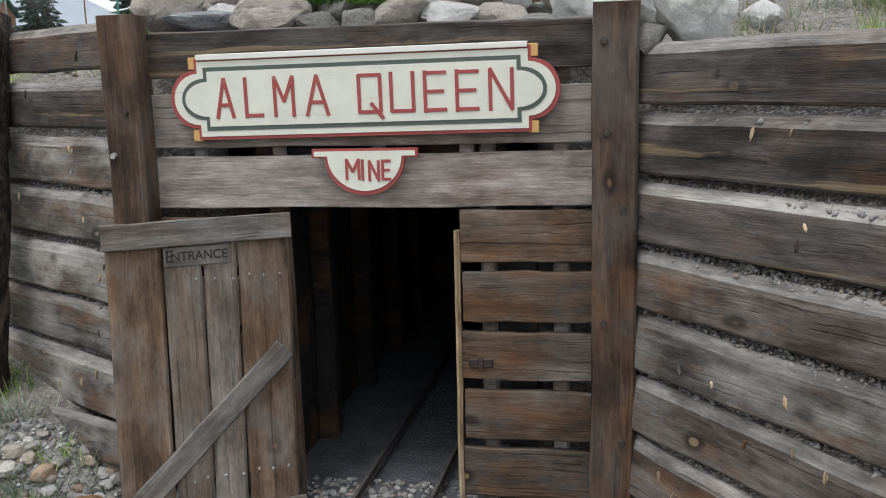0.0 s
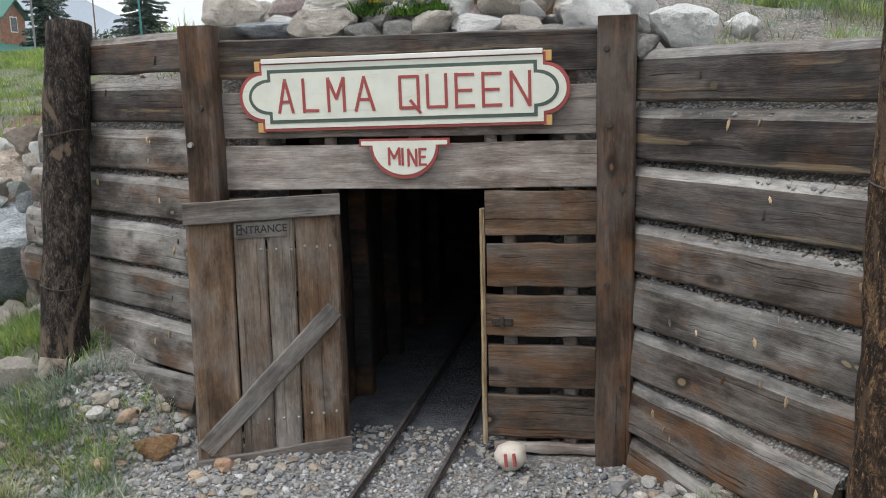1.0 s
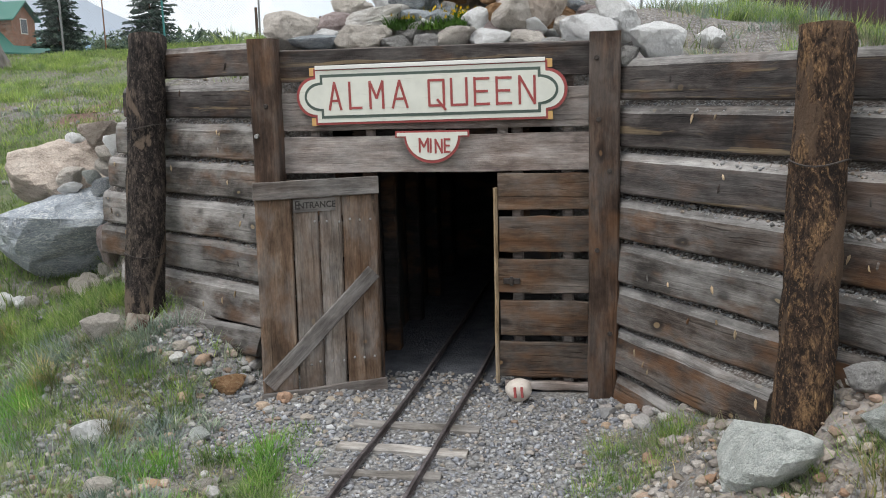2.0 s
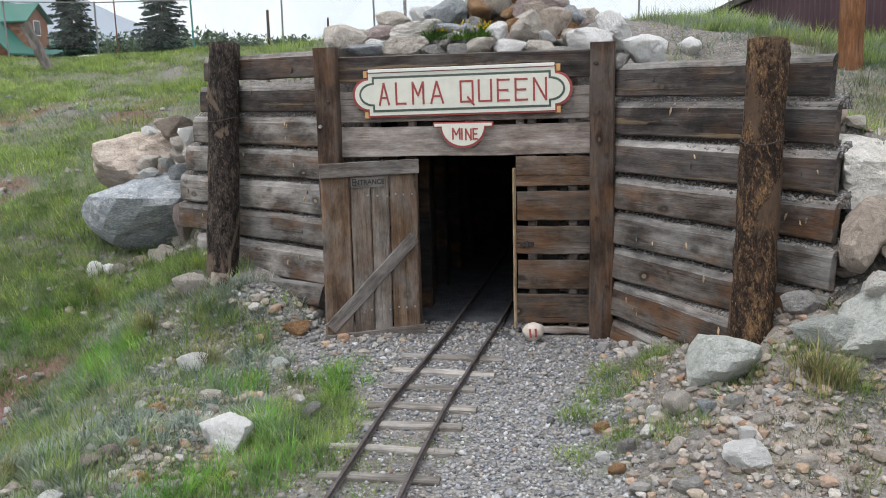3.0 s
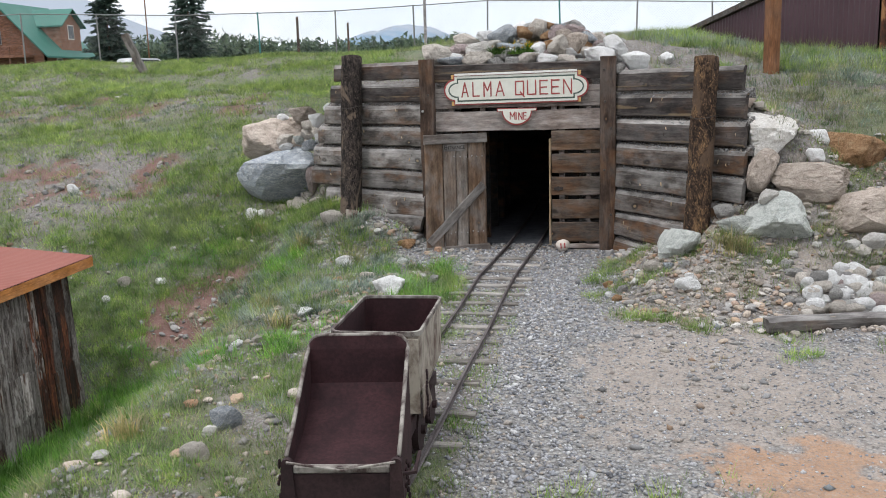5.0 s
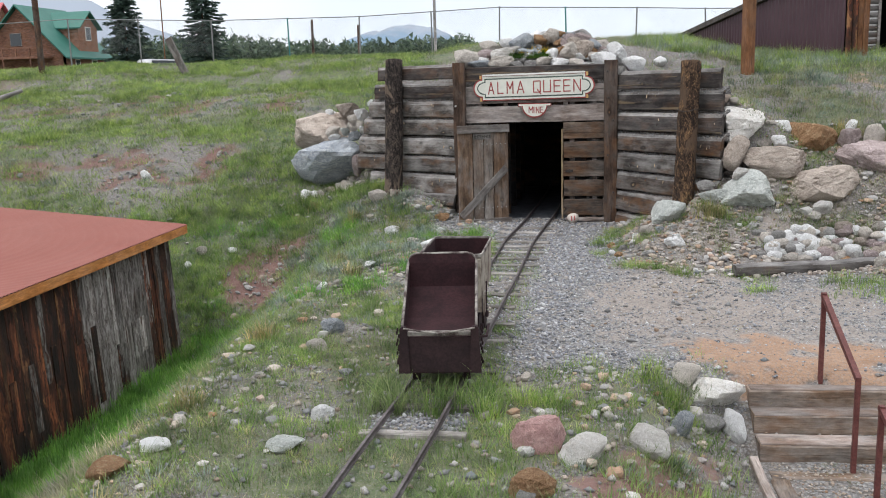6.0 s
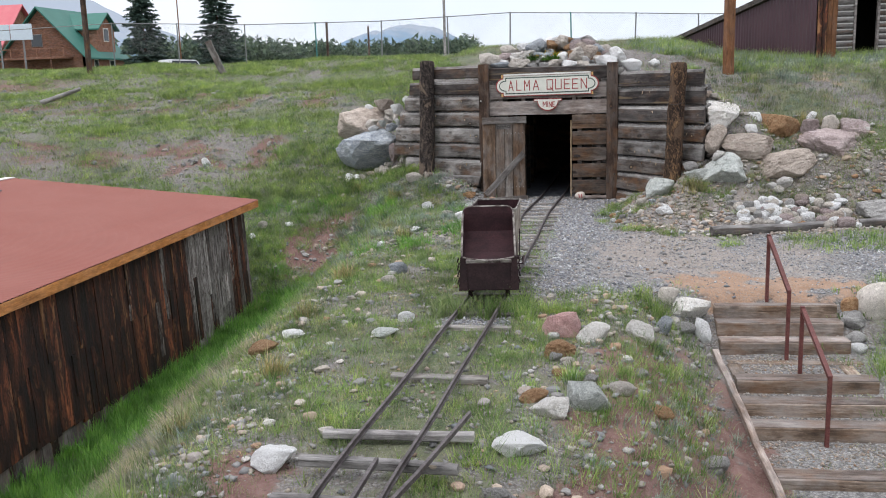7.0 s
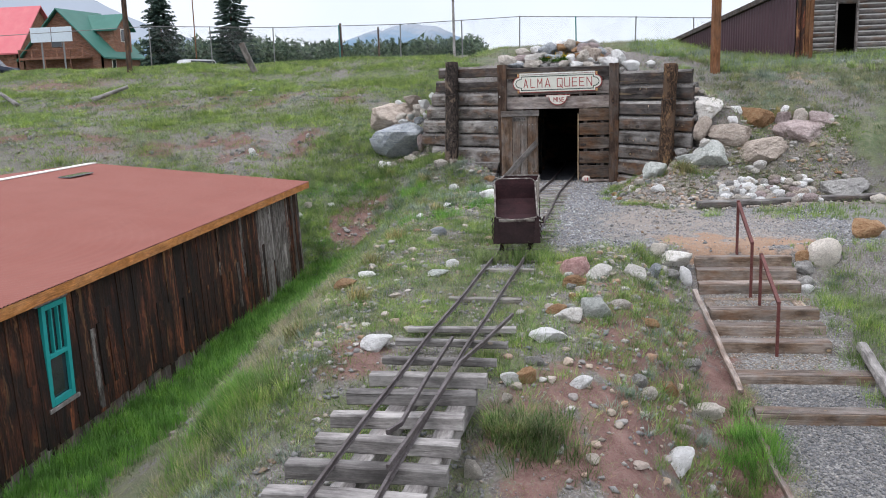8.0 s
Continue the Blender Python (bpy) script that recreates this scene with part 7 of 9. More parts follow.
WEST_PILE = [("dun", -6.45, 7.5, 1.25, 1.36, 0.90), ("blue", -6.17, 7.0, 0.50, 1.62, 1.10), ("pink", -5.43, 6.8, 0.82, 0.23, 0.47), ("dun", -5.83, 7.6, 2.06, 0.5, 0.36), ("white", -6.25, 7.7, 2.05, 0.23, 0.24), ("tan", -5.62, 7.25, 1.95, 0.26, 0.22), ("tan", -5.41, 7.1, 1.86, 0.15, 0.18), ("white", -5.33, 7.0, 1.72, 0.13, 0.2), ("tan", -5.65, 7.25, 1.8, 0.22, 0.2), ("green", -5.81, 7.25, 1.7, 0.19, 0.18), ("tan", -6.09, 7.2, 1.68, 0.31, 0.22), ("white", -6.03, 7.1, 1.6, 0.26, 0.15), ("blue", -5.51, 7.0, 1.6, 0.3, 0.2), ("white", -5.37, 7.15, 2.0, 0.3, 0.3), ("green", -5.07, 6.9, 2.24, 0.22, 0.25)]
for k, x, y, z, w, h in WEST_PILE:
    put_rock(k, x, y, w, h, "in a heap beside the boards", "stones heaped west of the portal", z)
for i in range(44):
    x, y = rk.uniform(-6.1, -4.75), rk.uniform(6.6, 7.9)
    put_rock(rk.choice(("dun", "tan", "white", "grey", "tan")), x, y, rk.uniform(0.13, 0.34), rk.uniform(0.12, 0.28), "in a heap beside the boards", "stones heaped west of the portal")
WEST_GROUND = [("tan", -4.57, 5.05, 0.33, 0.32), ("white", -6.54, 6.4, 0.22, 0.22), ("white", -6.33, 6.4, 0.17, 0.17), ("tan", -6.19, 6.4, 0.17, 0.17), ("white", -3.98, 3.79, 0.26, 0.23), ("white", -2.85, 1.92, 0.42, 0.29), ("orange", -3.16, 4.67, 0.26, 0.17), ("green", -3.04, 3.81, 0.17, 0.11), ("tan", -3.41, 2.94, 0.22, 0.12), ("orange", -3.74, 2.57, 0.14, 0.12), ("grey", -2.36, 2.67, 0.15, 0.13), ("tan", -2.63, 2.99, 0.15, 0.09), ("pink", -3.71, 1.38, 0.2, 0.13), ("pink", -3.64, 1.58, 0.17, 0.12), ("orange", -3.54, 1.75, 0.15, 0.08), ("grey", -3.84, 1.04, 0.16, 0.09), ("white", -3.69, 0.84, 0.19, 0.11), ("orange", -3.17, 1.25, 0.12, 0.1), ("grey", -3.25, 1.01, 0.13, 0.1)]
EAST_GROUND = [("green", 1.05, 2.62, 0.48, 0.44), ("green", 1.8, 2.55, 0.52, 0.26), ("grey", 1.72, 3.0, 0.31, 0.24), ("white", 1.08, 1.51, 0.3, 0.2), ("grey", 1.09, 2.31, 0.16, 0.11), ("tan", 0.7, 2.33, 0.23, 0.18), ("white", 0.52, 2.49, 0.11, 0.12), ("blue", 0.89, 2.22, 0.15, 0.12), ("tan", 1.26, 2.04, 0.14, 0.09), ("white", 1.12, 1.88, 0.12, 0.1), ("tan", 0.64, 1.85, 0.12, 0.11), ("orange", 0.11, 2.57, 0.13, 0.11), ("grey", 0.3, 2.13, 0.13, 0.13), ("grey", 0.34, 2.61, 0.13, 0.11), ("orange", 0.22, 1.8, 0.12, 0.1), ("white", 0.12, 2.0, 0.1, 0.08), ("grey", 0.68, 1.35, 0.19, 0.09), ("tan", 1.45, 1.6, 0.17, 0.1)]
for row in WEST_GROUND:
    put_rock(*row, "on the gravel slope", "loose stones west of the track")
for row in EAST_GROUND:
    put_rock(*row, "at the foot of the bank", "loose stones east of the track")
EAST_BANK = [("cream", 2.33, 3.35, 1.66, 0.70, 0.63), ("dun", 2.17, 3.0, 1.26, 0.46, 0.55), ("dun", 2.80, 2.95, 1.06, 1.0, 0.56), ("white", 2.89, 3.2, 1.57, 0.25, 0.22), ("orange", 3.53, 3.6, 1.36, 0.87, 0.62), ("white", 3.03, 3.7, 1.75, 0.29, 0.26), ("pink", 4.40, 3.1, 0.98, 1.24, 0.68), ("dun", 3.50, 2.45, 0.76, 1.12, 0.52), ("pink", 4.1, 3.6, 1.5, 0.36, 0.36), ("tan", 4.5, 3.6, 1.5, 0.33, 0.44), ("pink", 4.95, 3.5, 1.25, 0.60, 0.62), ("green", 2.24, 2.35, 0.68, 0.86, 0.56), ("white", 4.17, 3.8, 1.8, 0.23, 0.2), ("cream", 3.33, 1.9, 0.66, 0.28, 0.2), ("cream", 2.19, 2.6, 1.1, 0.24, 0.22)]
for k, x, y, z, w, h in EAST_BANK:
    put_rock(k, x, y, w * 0.93, h * 0.95, "set into the bank", "boulders of the bank east of the portal", z)
LOG_COBBLES = [("tan", 2.48, 1.15, 0.4, 0.17), ("grey", 2.95, 1.1, 0.27, 0.22), ("tan", 3.25, 1.35, 0.31, 0.17), ("white", 3.24, 1.1, 0.32, 0.22), ("orange", 3.52, 1.15, 0.28, 0.22), ("tan", 3.94, 1.0, 0.27, 0.2), ("pink", 4.25, 1.04, 0.43, 0.28), ("orange", 4.18, 1.34, 0.52, 0.2), ("grey", 2.93, 1.49, 0.26, 0.15), ("tan", 3.44, 1.53, 0.26, 0.18), ("blue", 3.68, 1.47, 0.31, 0.21), ("tan", 3.78, 1.29, 0.31, 0.17)]
for k, x, y, w, h in LOG_COBBLES:
    put_rock(k, x, y, w * 0.72, h * 0.85, "behind the edging log", "cobbles behind the edging log", smooth=True)
for i in range(70):
    x = rk.uniform(2.45, 4.4)
    y = 0.80 + 0.27 * (x - 1.8) * 0.8 + rk.uniform(0.0, 0.75)
    put_rock(rk.choice(("white", "tan", "grey", "white", "tan", "dun", "pink")), x, y, rk.uniform(0.13, 0.27), rk.uniform(0.12, 0.2), "piled behind the edging beam", "cobbles behind the edging log", z=gz(x, y) - 0.03 + rk.uniform(0, 0.10), smooth=True)
for i in range(46):
    x = rk.uniform(2.2, 4.5)
    put_rock(rk.choice(("grey", "tan", "grey", "white", "tan", "pink")), x, rk.uniform(1.0, 1.9), rk.uniform(0.10, 0.22), rk.uniform(0.08, 0.15), "behind the edging log", "cobbles behind the edging log", smooth=True)
FORE_A = [("rose", -0.57, -5.73, 0.40, 0.32), ("cream", -0.21, -5.88, 0.35, 0.25), ("cream", 0.34, -5.46, 0.33, 0.24), ("orange", -0.55, -6.58, 0.31, 0.2), ("tan", 0.79, -3.79, 0.26, 0.23), ("cream", 1.04, -3.94, 0.48, 0.30), ("white", 1.2, -4.19, 0.2, 0.34), ("blue", 0.66, -4.65, 0.2, 0.26), ("grey", 0.95, -4.27, 0.3, 0.18), ("green", -0.23, -7.93, 0.37, 0.28), ("cream", -0.58, -8.13, 0.34, 0.17), ("orange", -0.75, -7.82, 0.25, 0.12), ("grey", -0.59, -6.68, 0.14, 0.1), ("tan", -0.46, -6.8, 0.14, 0.1), ("grey", -0.21, -7.34, 0.13, 0.1), ("tan", -0.33, -7.52, 0.1, 0.1), ("grey", 0.3, -6.76, 0.14, 0.1), ("orange", -0.53, -7.14, 0.16, 0.08)]
FORE_B = [("white", -2.75, -9.46, 0.35, 0.18), ("white", -0.77, -8.94, 0.38, 0.15), ("grey", -0.89, -9.69, 0.2, 0.12), ("white", -0.38, -10.01, 0.22, 0.14), ("white", -1.09, -10.29, 0.19, 0.15), ("orange", -0.94, -10.24, 0.19, 0.19), ("tan", -1.1, -10.62, 0.1, 0.13), ("tan", -1.3, -11.74, 0.17, 0.17), ("grey", 0.25, -9.35, 0.21, 0.14), ("tan", 0.33, -9.4, 0.24, 0.12), ("pink", 0.75, -9.31, 0.25, 0.22), ("white", 0.62, -10.25, 0.36, 0.26), ("orange", 0.62, -8.75, 0.22, 0.2), ("tan", 0.1, -7.6, 0.24, 0.14), ("orange", 0.45, -7.4, 0.26, 0.12), ("tan", 1.09, -8.25, 0.45, 0.2), ("grey", 1.04, -7.05, 0.28, 0.16), ("orange", -4.01, -6.47, 0.30, 0.16), ("white", -3.73, -6.12, 0.26, 0.10), ("blue", -3.22, -2.71, 0.26, 0.2), ("tan", -3.22, -3.35, 0.22, 0.16), ("white", -2.54, -5.28, 0.20, 0.14), ("green", -2.64, -6.01, 0.30, 0.1), ("orange", 4.36, -2.87, 0.54, 0.34), ("orange", 3.17, -3.66, 0.28, 0.22), ("grey", 3.16, -3.9, 0.35, 0.22)]
FORE_C = [("tan", 3.51, -3.72, 0.54, 0.48), ("grey", 3.11, -4.15, 0.25, 0.16), ("white", 3.11, -4.29, 0.2, 0.14), ("grey", 5.15, 1.75, 1.04, 0.5), ("tan", 5.72, 1.36, 0.31, 0.24), ("white", -11.11, 7.82, 0.22, 0.28), ("tan", -8.27, 4.6, 0.2, 0.2), ("white", -4.05, -0.43, 0.13, 0.1), ("tan", -6.44, 3.71, 0.13, 0.09), ("white", -8.38, 4.15, 0.15, 0.15), ("tan", -6.27, 4.57, 0.14, 0.11), ("white", -7.64, 4.71, 0.19, 0.12)]
for row in FORE_A + FORE_B:
    put_rock(*row, "lying in the thin grass", "loose stones beside the lower track")
for row in FORE_C:
    put_rock(*row, "lying on the slope", "loose stones on the slopes", smooth=row[1] > 3)



def rubble(spots, label, seed):
    """Many small broken stones (x, y, width) lying loose, as one heap."""
    r = np.random.default_rng(seed)
    co, fa, base = [], [], 0
    src = []
    for me in CHIP:
        v = np.empty(len(me.vertices) * 3, np.float32)
        me.vertices.foreach_get("co", v)
        src.append((v.reshape(-1, 3), np.array([p.vertices[:] for p in me.polygons])))
    for x, y, w in spots:
        v, f = src[r.integers(len(src))]
        a = r.uniform(0, 2 * np.pi)
        s = np.array([0.5, r.uniform(0.32, 0.5), r.uniform(0.22, 0.38)]) * w
        p = v * s
        p = np.stack([p[:, 0] * np.cos(a) - p[:, 1] * np.sin(a), p[:, 0] * np.sin(a) + p[:, 1] * np.cos(a), p[:, 2]], -1)
        co.append(p + np.array([x, y, gz(x, y) + s[2] * 0.45]))
        fa.append(f + base)
        base += len(v)
    return tagged(new("rubble", raw_mesh("rubble", np.concatenate(co), np.concatenate(fa), RUBBLE)), label, "stones", kind="stuff")


spots = [(rk.uniform(-4.0, -3.0), rk.uniform(4.75, 5.2), rk.uniform(0.06, 0.17)) for _ in range(30)]
for _ in range(22):
    x = rk.uniform(0.1, 1.0)
    spots.append((x, min(rk.uniform(4.2, 4.85), 4.95 - 1.05 * max(0.0, x - 0.2)), rk.uniform(0.07, 0.18)))
rubble(spots, "broken stones at the foot of the boards", 1)
rubble([(rk.uniform(-1.2, 1.1), rk.uniform(-11.5, -3.9), 0.04 + 0.13 * rk.random() ** 2.5) for _ in range(260)] + [(rk.gauss(0.0, 0.35), rk.gauss(-4.6, 0.45), rk.uniform(0.05, 0.14)) for _ in range(45)], "broken stones lying in the thin grass", 2)
rubble([(rk.uniform(1.9, 5.4), rk.uniform(2.2, 4.2), 0.07 + 0.17 * rk.random() ** 2) for _ in range(110)] + [(rk.uniform(0.3, 4.2), rk.uniform(0.9, 3.0), 0.05 + 0.12 * rk.random() ** 2) for _ in range(150)], "broken stones set into the bank", 3)
rubble([(rk.uniform(0.2, 5.0), rk.uniform(0.7, 3.2), 0.03 + 0.07 * rk.random() ** 2) for _ in range(420)] + [(rk.gauss(1.75, 0.28), rk.gauss(0.75, 0.25), rk.uniform(0.06, 0.17)) for _ in range(46)], "small mixed stones strewn over the foot of the bank", 5)
rubble([(rk.uniform(-7.2, -2.3), rk.uniform(-1.0, 4.8), 0.05 + 0.13 * rk.random() ** 2) for _ in range(150)] + [(rk.gauss(-3.5, 0.3), rk.gauss(1.4, 0.3), rk.uniform(0.04, 0.14)) for _ in range(80)] + [(rk.gauss(-3.2, 0.3), rk.gauss(2.9, 0.35), rk.uniform(0.04, 0.12)) for _ in range(50)] + [(rk.uniform(-4.4, -2.2), rk.uniform(-9.5, -1.0), 0.05 + 0.12 * rk.random() ** 2) for _ in range(120)], "broken stones on the western slope", 4)
rubble([(rk.gauss(-3.75, 0.28), rk.gauss(-6.5, 0.5), 0.03 + 0.10 * rk.random() ** 2.5) for _ in range(60)] + [(rk.gauss(-3.55, 0.25), rk.gauss(-9.0, 0.6), 0.025 + 0.07 * rk.random() ** 2.5) for _ in range(110)], "pale broken stones along the rim of the gully", 6)

# numbered stone, rust bracket, edging log, meadow bits
nstone = empty("numbered_stone", pose(-0.60, 4.97, 0.13), "cream painted round stone with a red number at the portal", "stone")
ob = new("stone", ROUND[1])
ob.parent = nstone
ob.material_slots[0].link = "OBJECT"
ob.material_slots[0].material = P_STAINED
ob.matrix_basis = Matrix.LocRotScale((0, 0, 0), Euler((0, 0, 0.4)), (0.120, 0.108, 0.104))
text_mesh("11", 0.12, 0.012, "number", P_RED, nstone, pose(0.01, -0.102, 0.012, 82, -6, -4), "red painted number", bold=0.004)
thing("steel_bracket", box(box(bmesh.new(), -0.10, 0.10, -0.015, 0.0, 0, 0.17, 0.004), -0.10, 0.10, 0.0, 0.14, 0.15, 0.17, 0.003), RUST_PALE, pose(-4.20, 5.08, gz(-4.20, 5.08) + 0.02, -25, 12, 25), "rust-brown bent steel bracket by the log foot", "bracket")
edge = empty("edging_logs", pose(1.80, 0.52, -0.03), "grey split weathered edging beams along the terrace", "edging")
for k, (u0, L) in enumerate(((0.0, 2.75), (2.78, 3.2))):
    a = math.radians(15.5)
    part("beam", slab_bm(L, 0.15, 0.15, 70 + k, 12, 0.012), W_TIED, edge, "", pose(u0 * math.cos(a), u0 * math.sin(a) + 0.08, -0.005 + 0.02 * k, 0, 0, 15.5)).data.materials.append(W_TIE)
bm = log_bm(1.7, 0.085, 0.075, 83)
bmesh.ops.rotate(bm, verts=bm.verts, cent=(0, 0, 0), matrix=Euler((0, math.pi / 2, 0)).to_matrix())
thing("edging_log", bm, W_TIE, pose(3.52, -5.95, max(gz(3.52, -5.95), gz(3.45, -7.5)) + 0.07, 0, 4, -93), "bleached round edging log beside the stairs", "log", smooth=True)
for x, y, rz in ((-20.3, 14.2, 38), (-23.5, 14.0, 150)):
    bm = log_bm(1.5, 0.10, 0.07, 81)
    bmesh.ops.rotate(bm, verts=bm.verts, cent=(0, 0, 0), matrix=Euler((0, math.pi / 2, 0)).to_matrix())
    thing("fallen_log", bm, W_TIE, pose(x, y, gz(x, y) + 0.10, 0, -19, rz), "bleached fallen log lying on the meadow", "log", smooth=True)

# ---- gravel and pebbles ----
ICO = bmesh.new()
bmesh.ops.create_icosphere(ICO, subdivisions=1, radius=1.0)
ROUND_V = np.array([v.co[:] for v in ICO.verts])
ROUND_F = np.array([[v.index for v in f.verts] for f in ICO.faces])
ICO.free()


OCT_V = np.array([(1, 0, 0), (-1, 0, 0), (0, 1, 0), (0, -1, 0), (0, 0, 1), (0, 0, -1)], float)
OCT_F = np.array([(0, 2, 4), (2, 1, 4), (1, 3, 4), (3, 0, 4), (2, 0, 5), (1, 2, 5), (3, 1, 5), (0, 3, 5)])


def pebbles(name, x, y, size, seed, label, z=None, mat=PEBBLE, tiny=False):
    rng = np.random.default_rng(seed)
    n = len(x)
    ICO_V, ICO_F = (OCT_V * 1.2, OCT_F) if tiny else (ROUND_V, ROUND_F)
    z = ground_z(x, y) if z is None else z
    jit = 1 + rng.uniform(-0.28, 0.28, (n, len(ICO_V), 1))
    v = ICO_V[None] * jit * (size[:, None] * rng.uniform(0.6, 1.25, (n, 3)))[:, None, :]
    a = rng.uniform(0, 2 * np.pi, n)
    c, s = np.cos(a)[:, None], np.sin(a)[:, None]
    b = rng.uniform(-0.6, 0.6, n)
    cb, sb = np.cos(b)[:, None], np.sin(b)[:, None]
    X, Y, Z = v[..., 0], v[..., 1], v[..., 2] * 0.7
    Y, Z = Y * cb - Z * sb, Y * sb + Z * cb
    X, Y = X * c - Y * s, X * s + Y * c
    co = np.stack([X + x[:, None], Y + y[:, None], Z + (z + size * 0.25)[:, None]], -1).reshape(-1, 3)
    f = (ICO_F[None] + (np.arange(n) * len(ICO_V))[:, None, None]).reshape(-1, 3)
    return tagged(new(name, raw_mesh(name, co, f, mat, smooth=tiny)), label, "gravel", kind="stuff")


rng = np.random.default_rng(5)


def scatter(n, x0, x1, y0, y1, weight):
    """n spots in a field, kept with the chance that weight gives."""
    x, y = rng.uniform(x0, x1, n), rng.uniform(y0, y1, n)
    k = rng.random(n) < weight(x, y)
    return x[k], y[k]


def clear(x, y):
    """Nothing grows or lies loose inside the shed, under the stairs' timbers or in the tunnel."""
    u = (2.05 - y)
    inshed = (x < -7.62 + 0.049 * u) & (x > -19) & (y < 2.3) & (y > -13)
    tun = (np.abs(x + 1.32) < 1.1) & (y > 5.1) & (y < 12)
    wallb = (y > wall_line(x) - 0.12) & (y < wall_line(x) + 0.75) & (x > -5) & (x < 2.2)
    stair = (x > 1.3) & (x < 3.2) & (y < -3.9)
    return ~(inshed | tun | wallb | stair)


w_gravel = lambda x, y: zones(x, y)[0] * clear(x, y) * (1 - 0.9 * np.clip(zones(x, y)[3] * 0.7 + zones(x, y)[4], 0, 1))
x, y = scatter(80000, -5.0, 4.5, -5.7, 5.2, lambda x, y: np.maximum(w_gravel(x, y), 0.16 * zones(x, y)[3] * clear(x, y)) * 0.9)
pebbles("gravel", x, y, rng.uniform(0.009, 0.023, len(x)) * (1 + 0.7 * (rng.random(len(x)) < 0.07)) * np.where(zones(x, y)[3] > 0.35, 0.7, 1.0), 1, "loose grey gravel of the path and the track bed", mat=GRIT, tiny=True)
x, y = scatter(2600, -5.2, -3.1, 2.0, 4.9, lambda x, y: clear(x, y) * 0.8)
pebbles("pebbles", x, y, 0.008 + 0.045 * rng.random(len(x)) ** 2.5, 21, "stony run-out on the slope below the log post")
x, y = rng.normal(-6.3, 0.6, 300), rng.normal(3.9, 0.7, 300)
pebbles("pebbles", x, y, 0.008 + 0.05 * rng.random(len(x)) ** 3, 35, "stones in the bare red earth of the slope")
x, y = rng.normal(-3.35, 0.36, 420), rng.normal(1.1, 0.55, 420)
pebbles("pebbles", x, y, 0.012 + 0.05 * rng.random(len(x)) ** 1.8, 36, "tan and rusty stones run out on the slope by the track", mat=BANK_GRIT)
x, y = scatter(500, -2.0, -0.6, 5.1, 5.7, lambda x, y: 0.8 + 0 * x)
pebbles("gravel", x, y, rng.uniform(0.012, 0.03, len(x)), 2, "loose grey gravel on the tunnel floor", mat=LEDGE_GRIT)
x, y = scatter(22000, -4.6, 1.6, -13, 5.0, lambda x, y: clear(x, y) * (0.25 + 0.5 * (lumps(x, y, 0.8, 3.0) > 0.1)) * (1 - 0.85 * zones(x, y)[0]))
pebbles("pebbles", x, y, 0.006 + 0.04 * rng.random(len(x)) ** 2.5, 3, "scattered pebbles among the thin grass", tiny=True)
x, y = scatter(7000, -0.2, 5.5, 0.6, 3.8, lambda x, y: clear(x, y) * ss(-0.2, 0.8, x + 0.35 * lumps(x, y, 1.3, 5.0)) * (0.35 + 0.5 * (lumps(x, y, 1.1, 6.0) > 0)))
pebbles("pebbles", x, y, 0.008 + 0.05 * rng.random(len(x)) ** 2.5, 4, "loose stones of the eastern bank", mat=BANK_GRIT)
x, y = scatter(9000, -13, -3.6, -9, 9.5, lambda x, y: clear(x, y) * 0.5 * (lumps(x, y, 0.6, 9.0) > -0.1))
pebbles("pebbles", x, y, 0.012 + 0.06 * rng.random(len(x)) ** 2.5, 6, "scattered stones on the western slope")
x, y = scatter(4200, -28, -7, 6.5, 18, lambda x, y: clear(x, y) * zones(x, y)[2])
pebbles("pebbles", x, y, 0.015 + 0.10 * rng.random(len(x)) ** 4, 10, "stones lying in the bare bands of the meadow")
x, y = scatter(3600, -4.1, 0.9, 3.6, 5.15, lambda x, y: clear(x, y) * np.where(x < -1.9, 0.6, 0.12) * (np.abs(x - track_x(y)) > 0.5))
pebbles("pebbles", x, y, 0.008 + 0.04 * rng.random(len(x)) ** 2.5, 7, "loose stones at the foot of the boards")
x, y = scatter(3600, 1.5, 3.05, -6.85, -3.9, lambda x, y: 0.8 * (np.interp(y, STAIR_Y, STAIR_Z) - np.interp(y - 0.05, STAIR_Y, STAIR_Z) < 0.02))
pebbles("gravel", x, y, rng.uniform(0.006, 0.020, len(x)), 8, "mixed gravel on the stair treads", mat=BANK_GRIT, tiny=True)
x, y = scatter(9000, 1.7, 3.6, -11.0, -7.0, lambda x, y: zones(x, y)[0] * (np.interp(y, STAIR_Y, STAIR_Z) - np.interp(y - 0.05, STAIR_Y, STAIR_Z) < 0.02))
pebbles("gravel", x, y, rng.uniform(0.008, 0.024, len(x)), 18, "blue-grey gravel below the stairs", mat=GRIT_DARK, tiny=True)
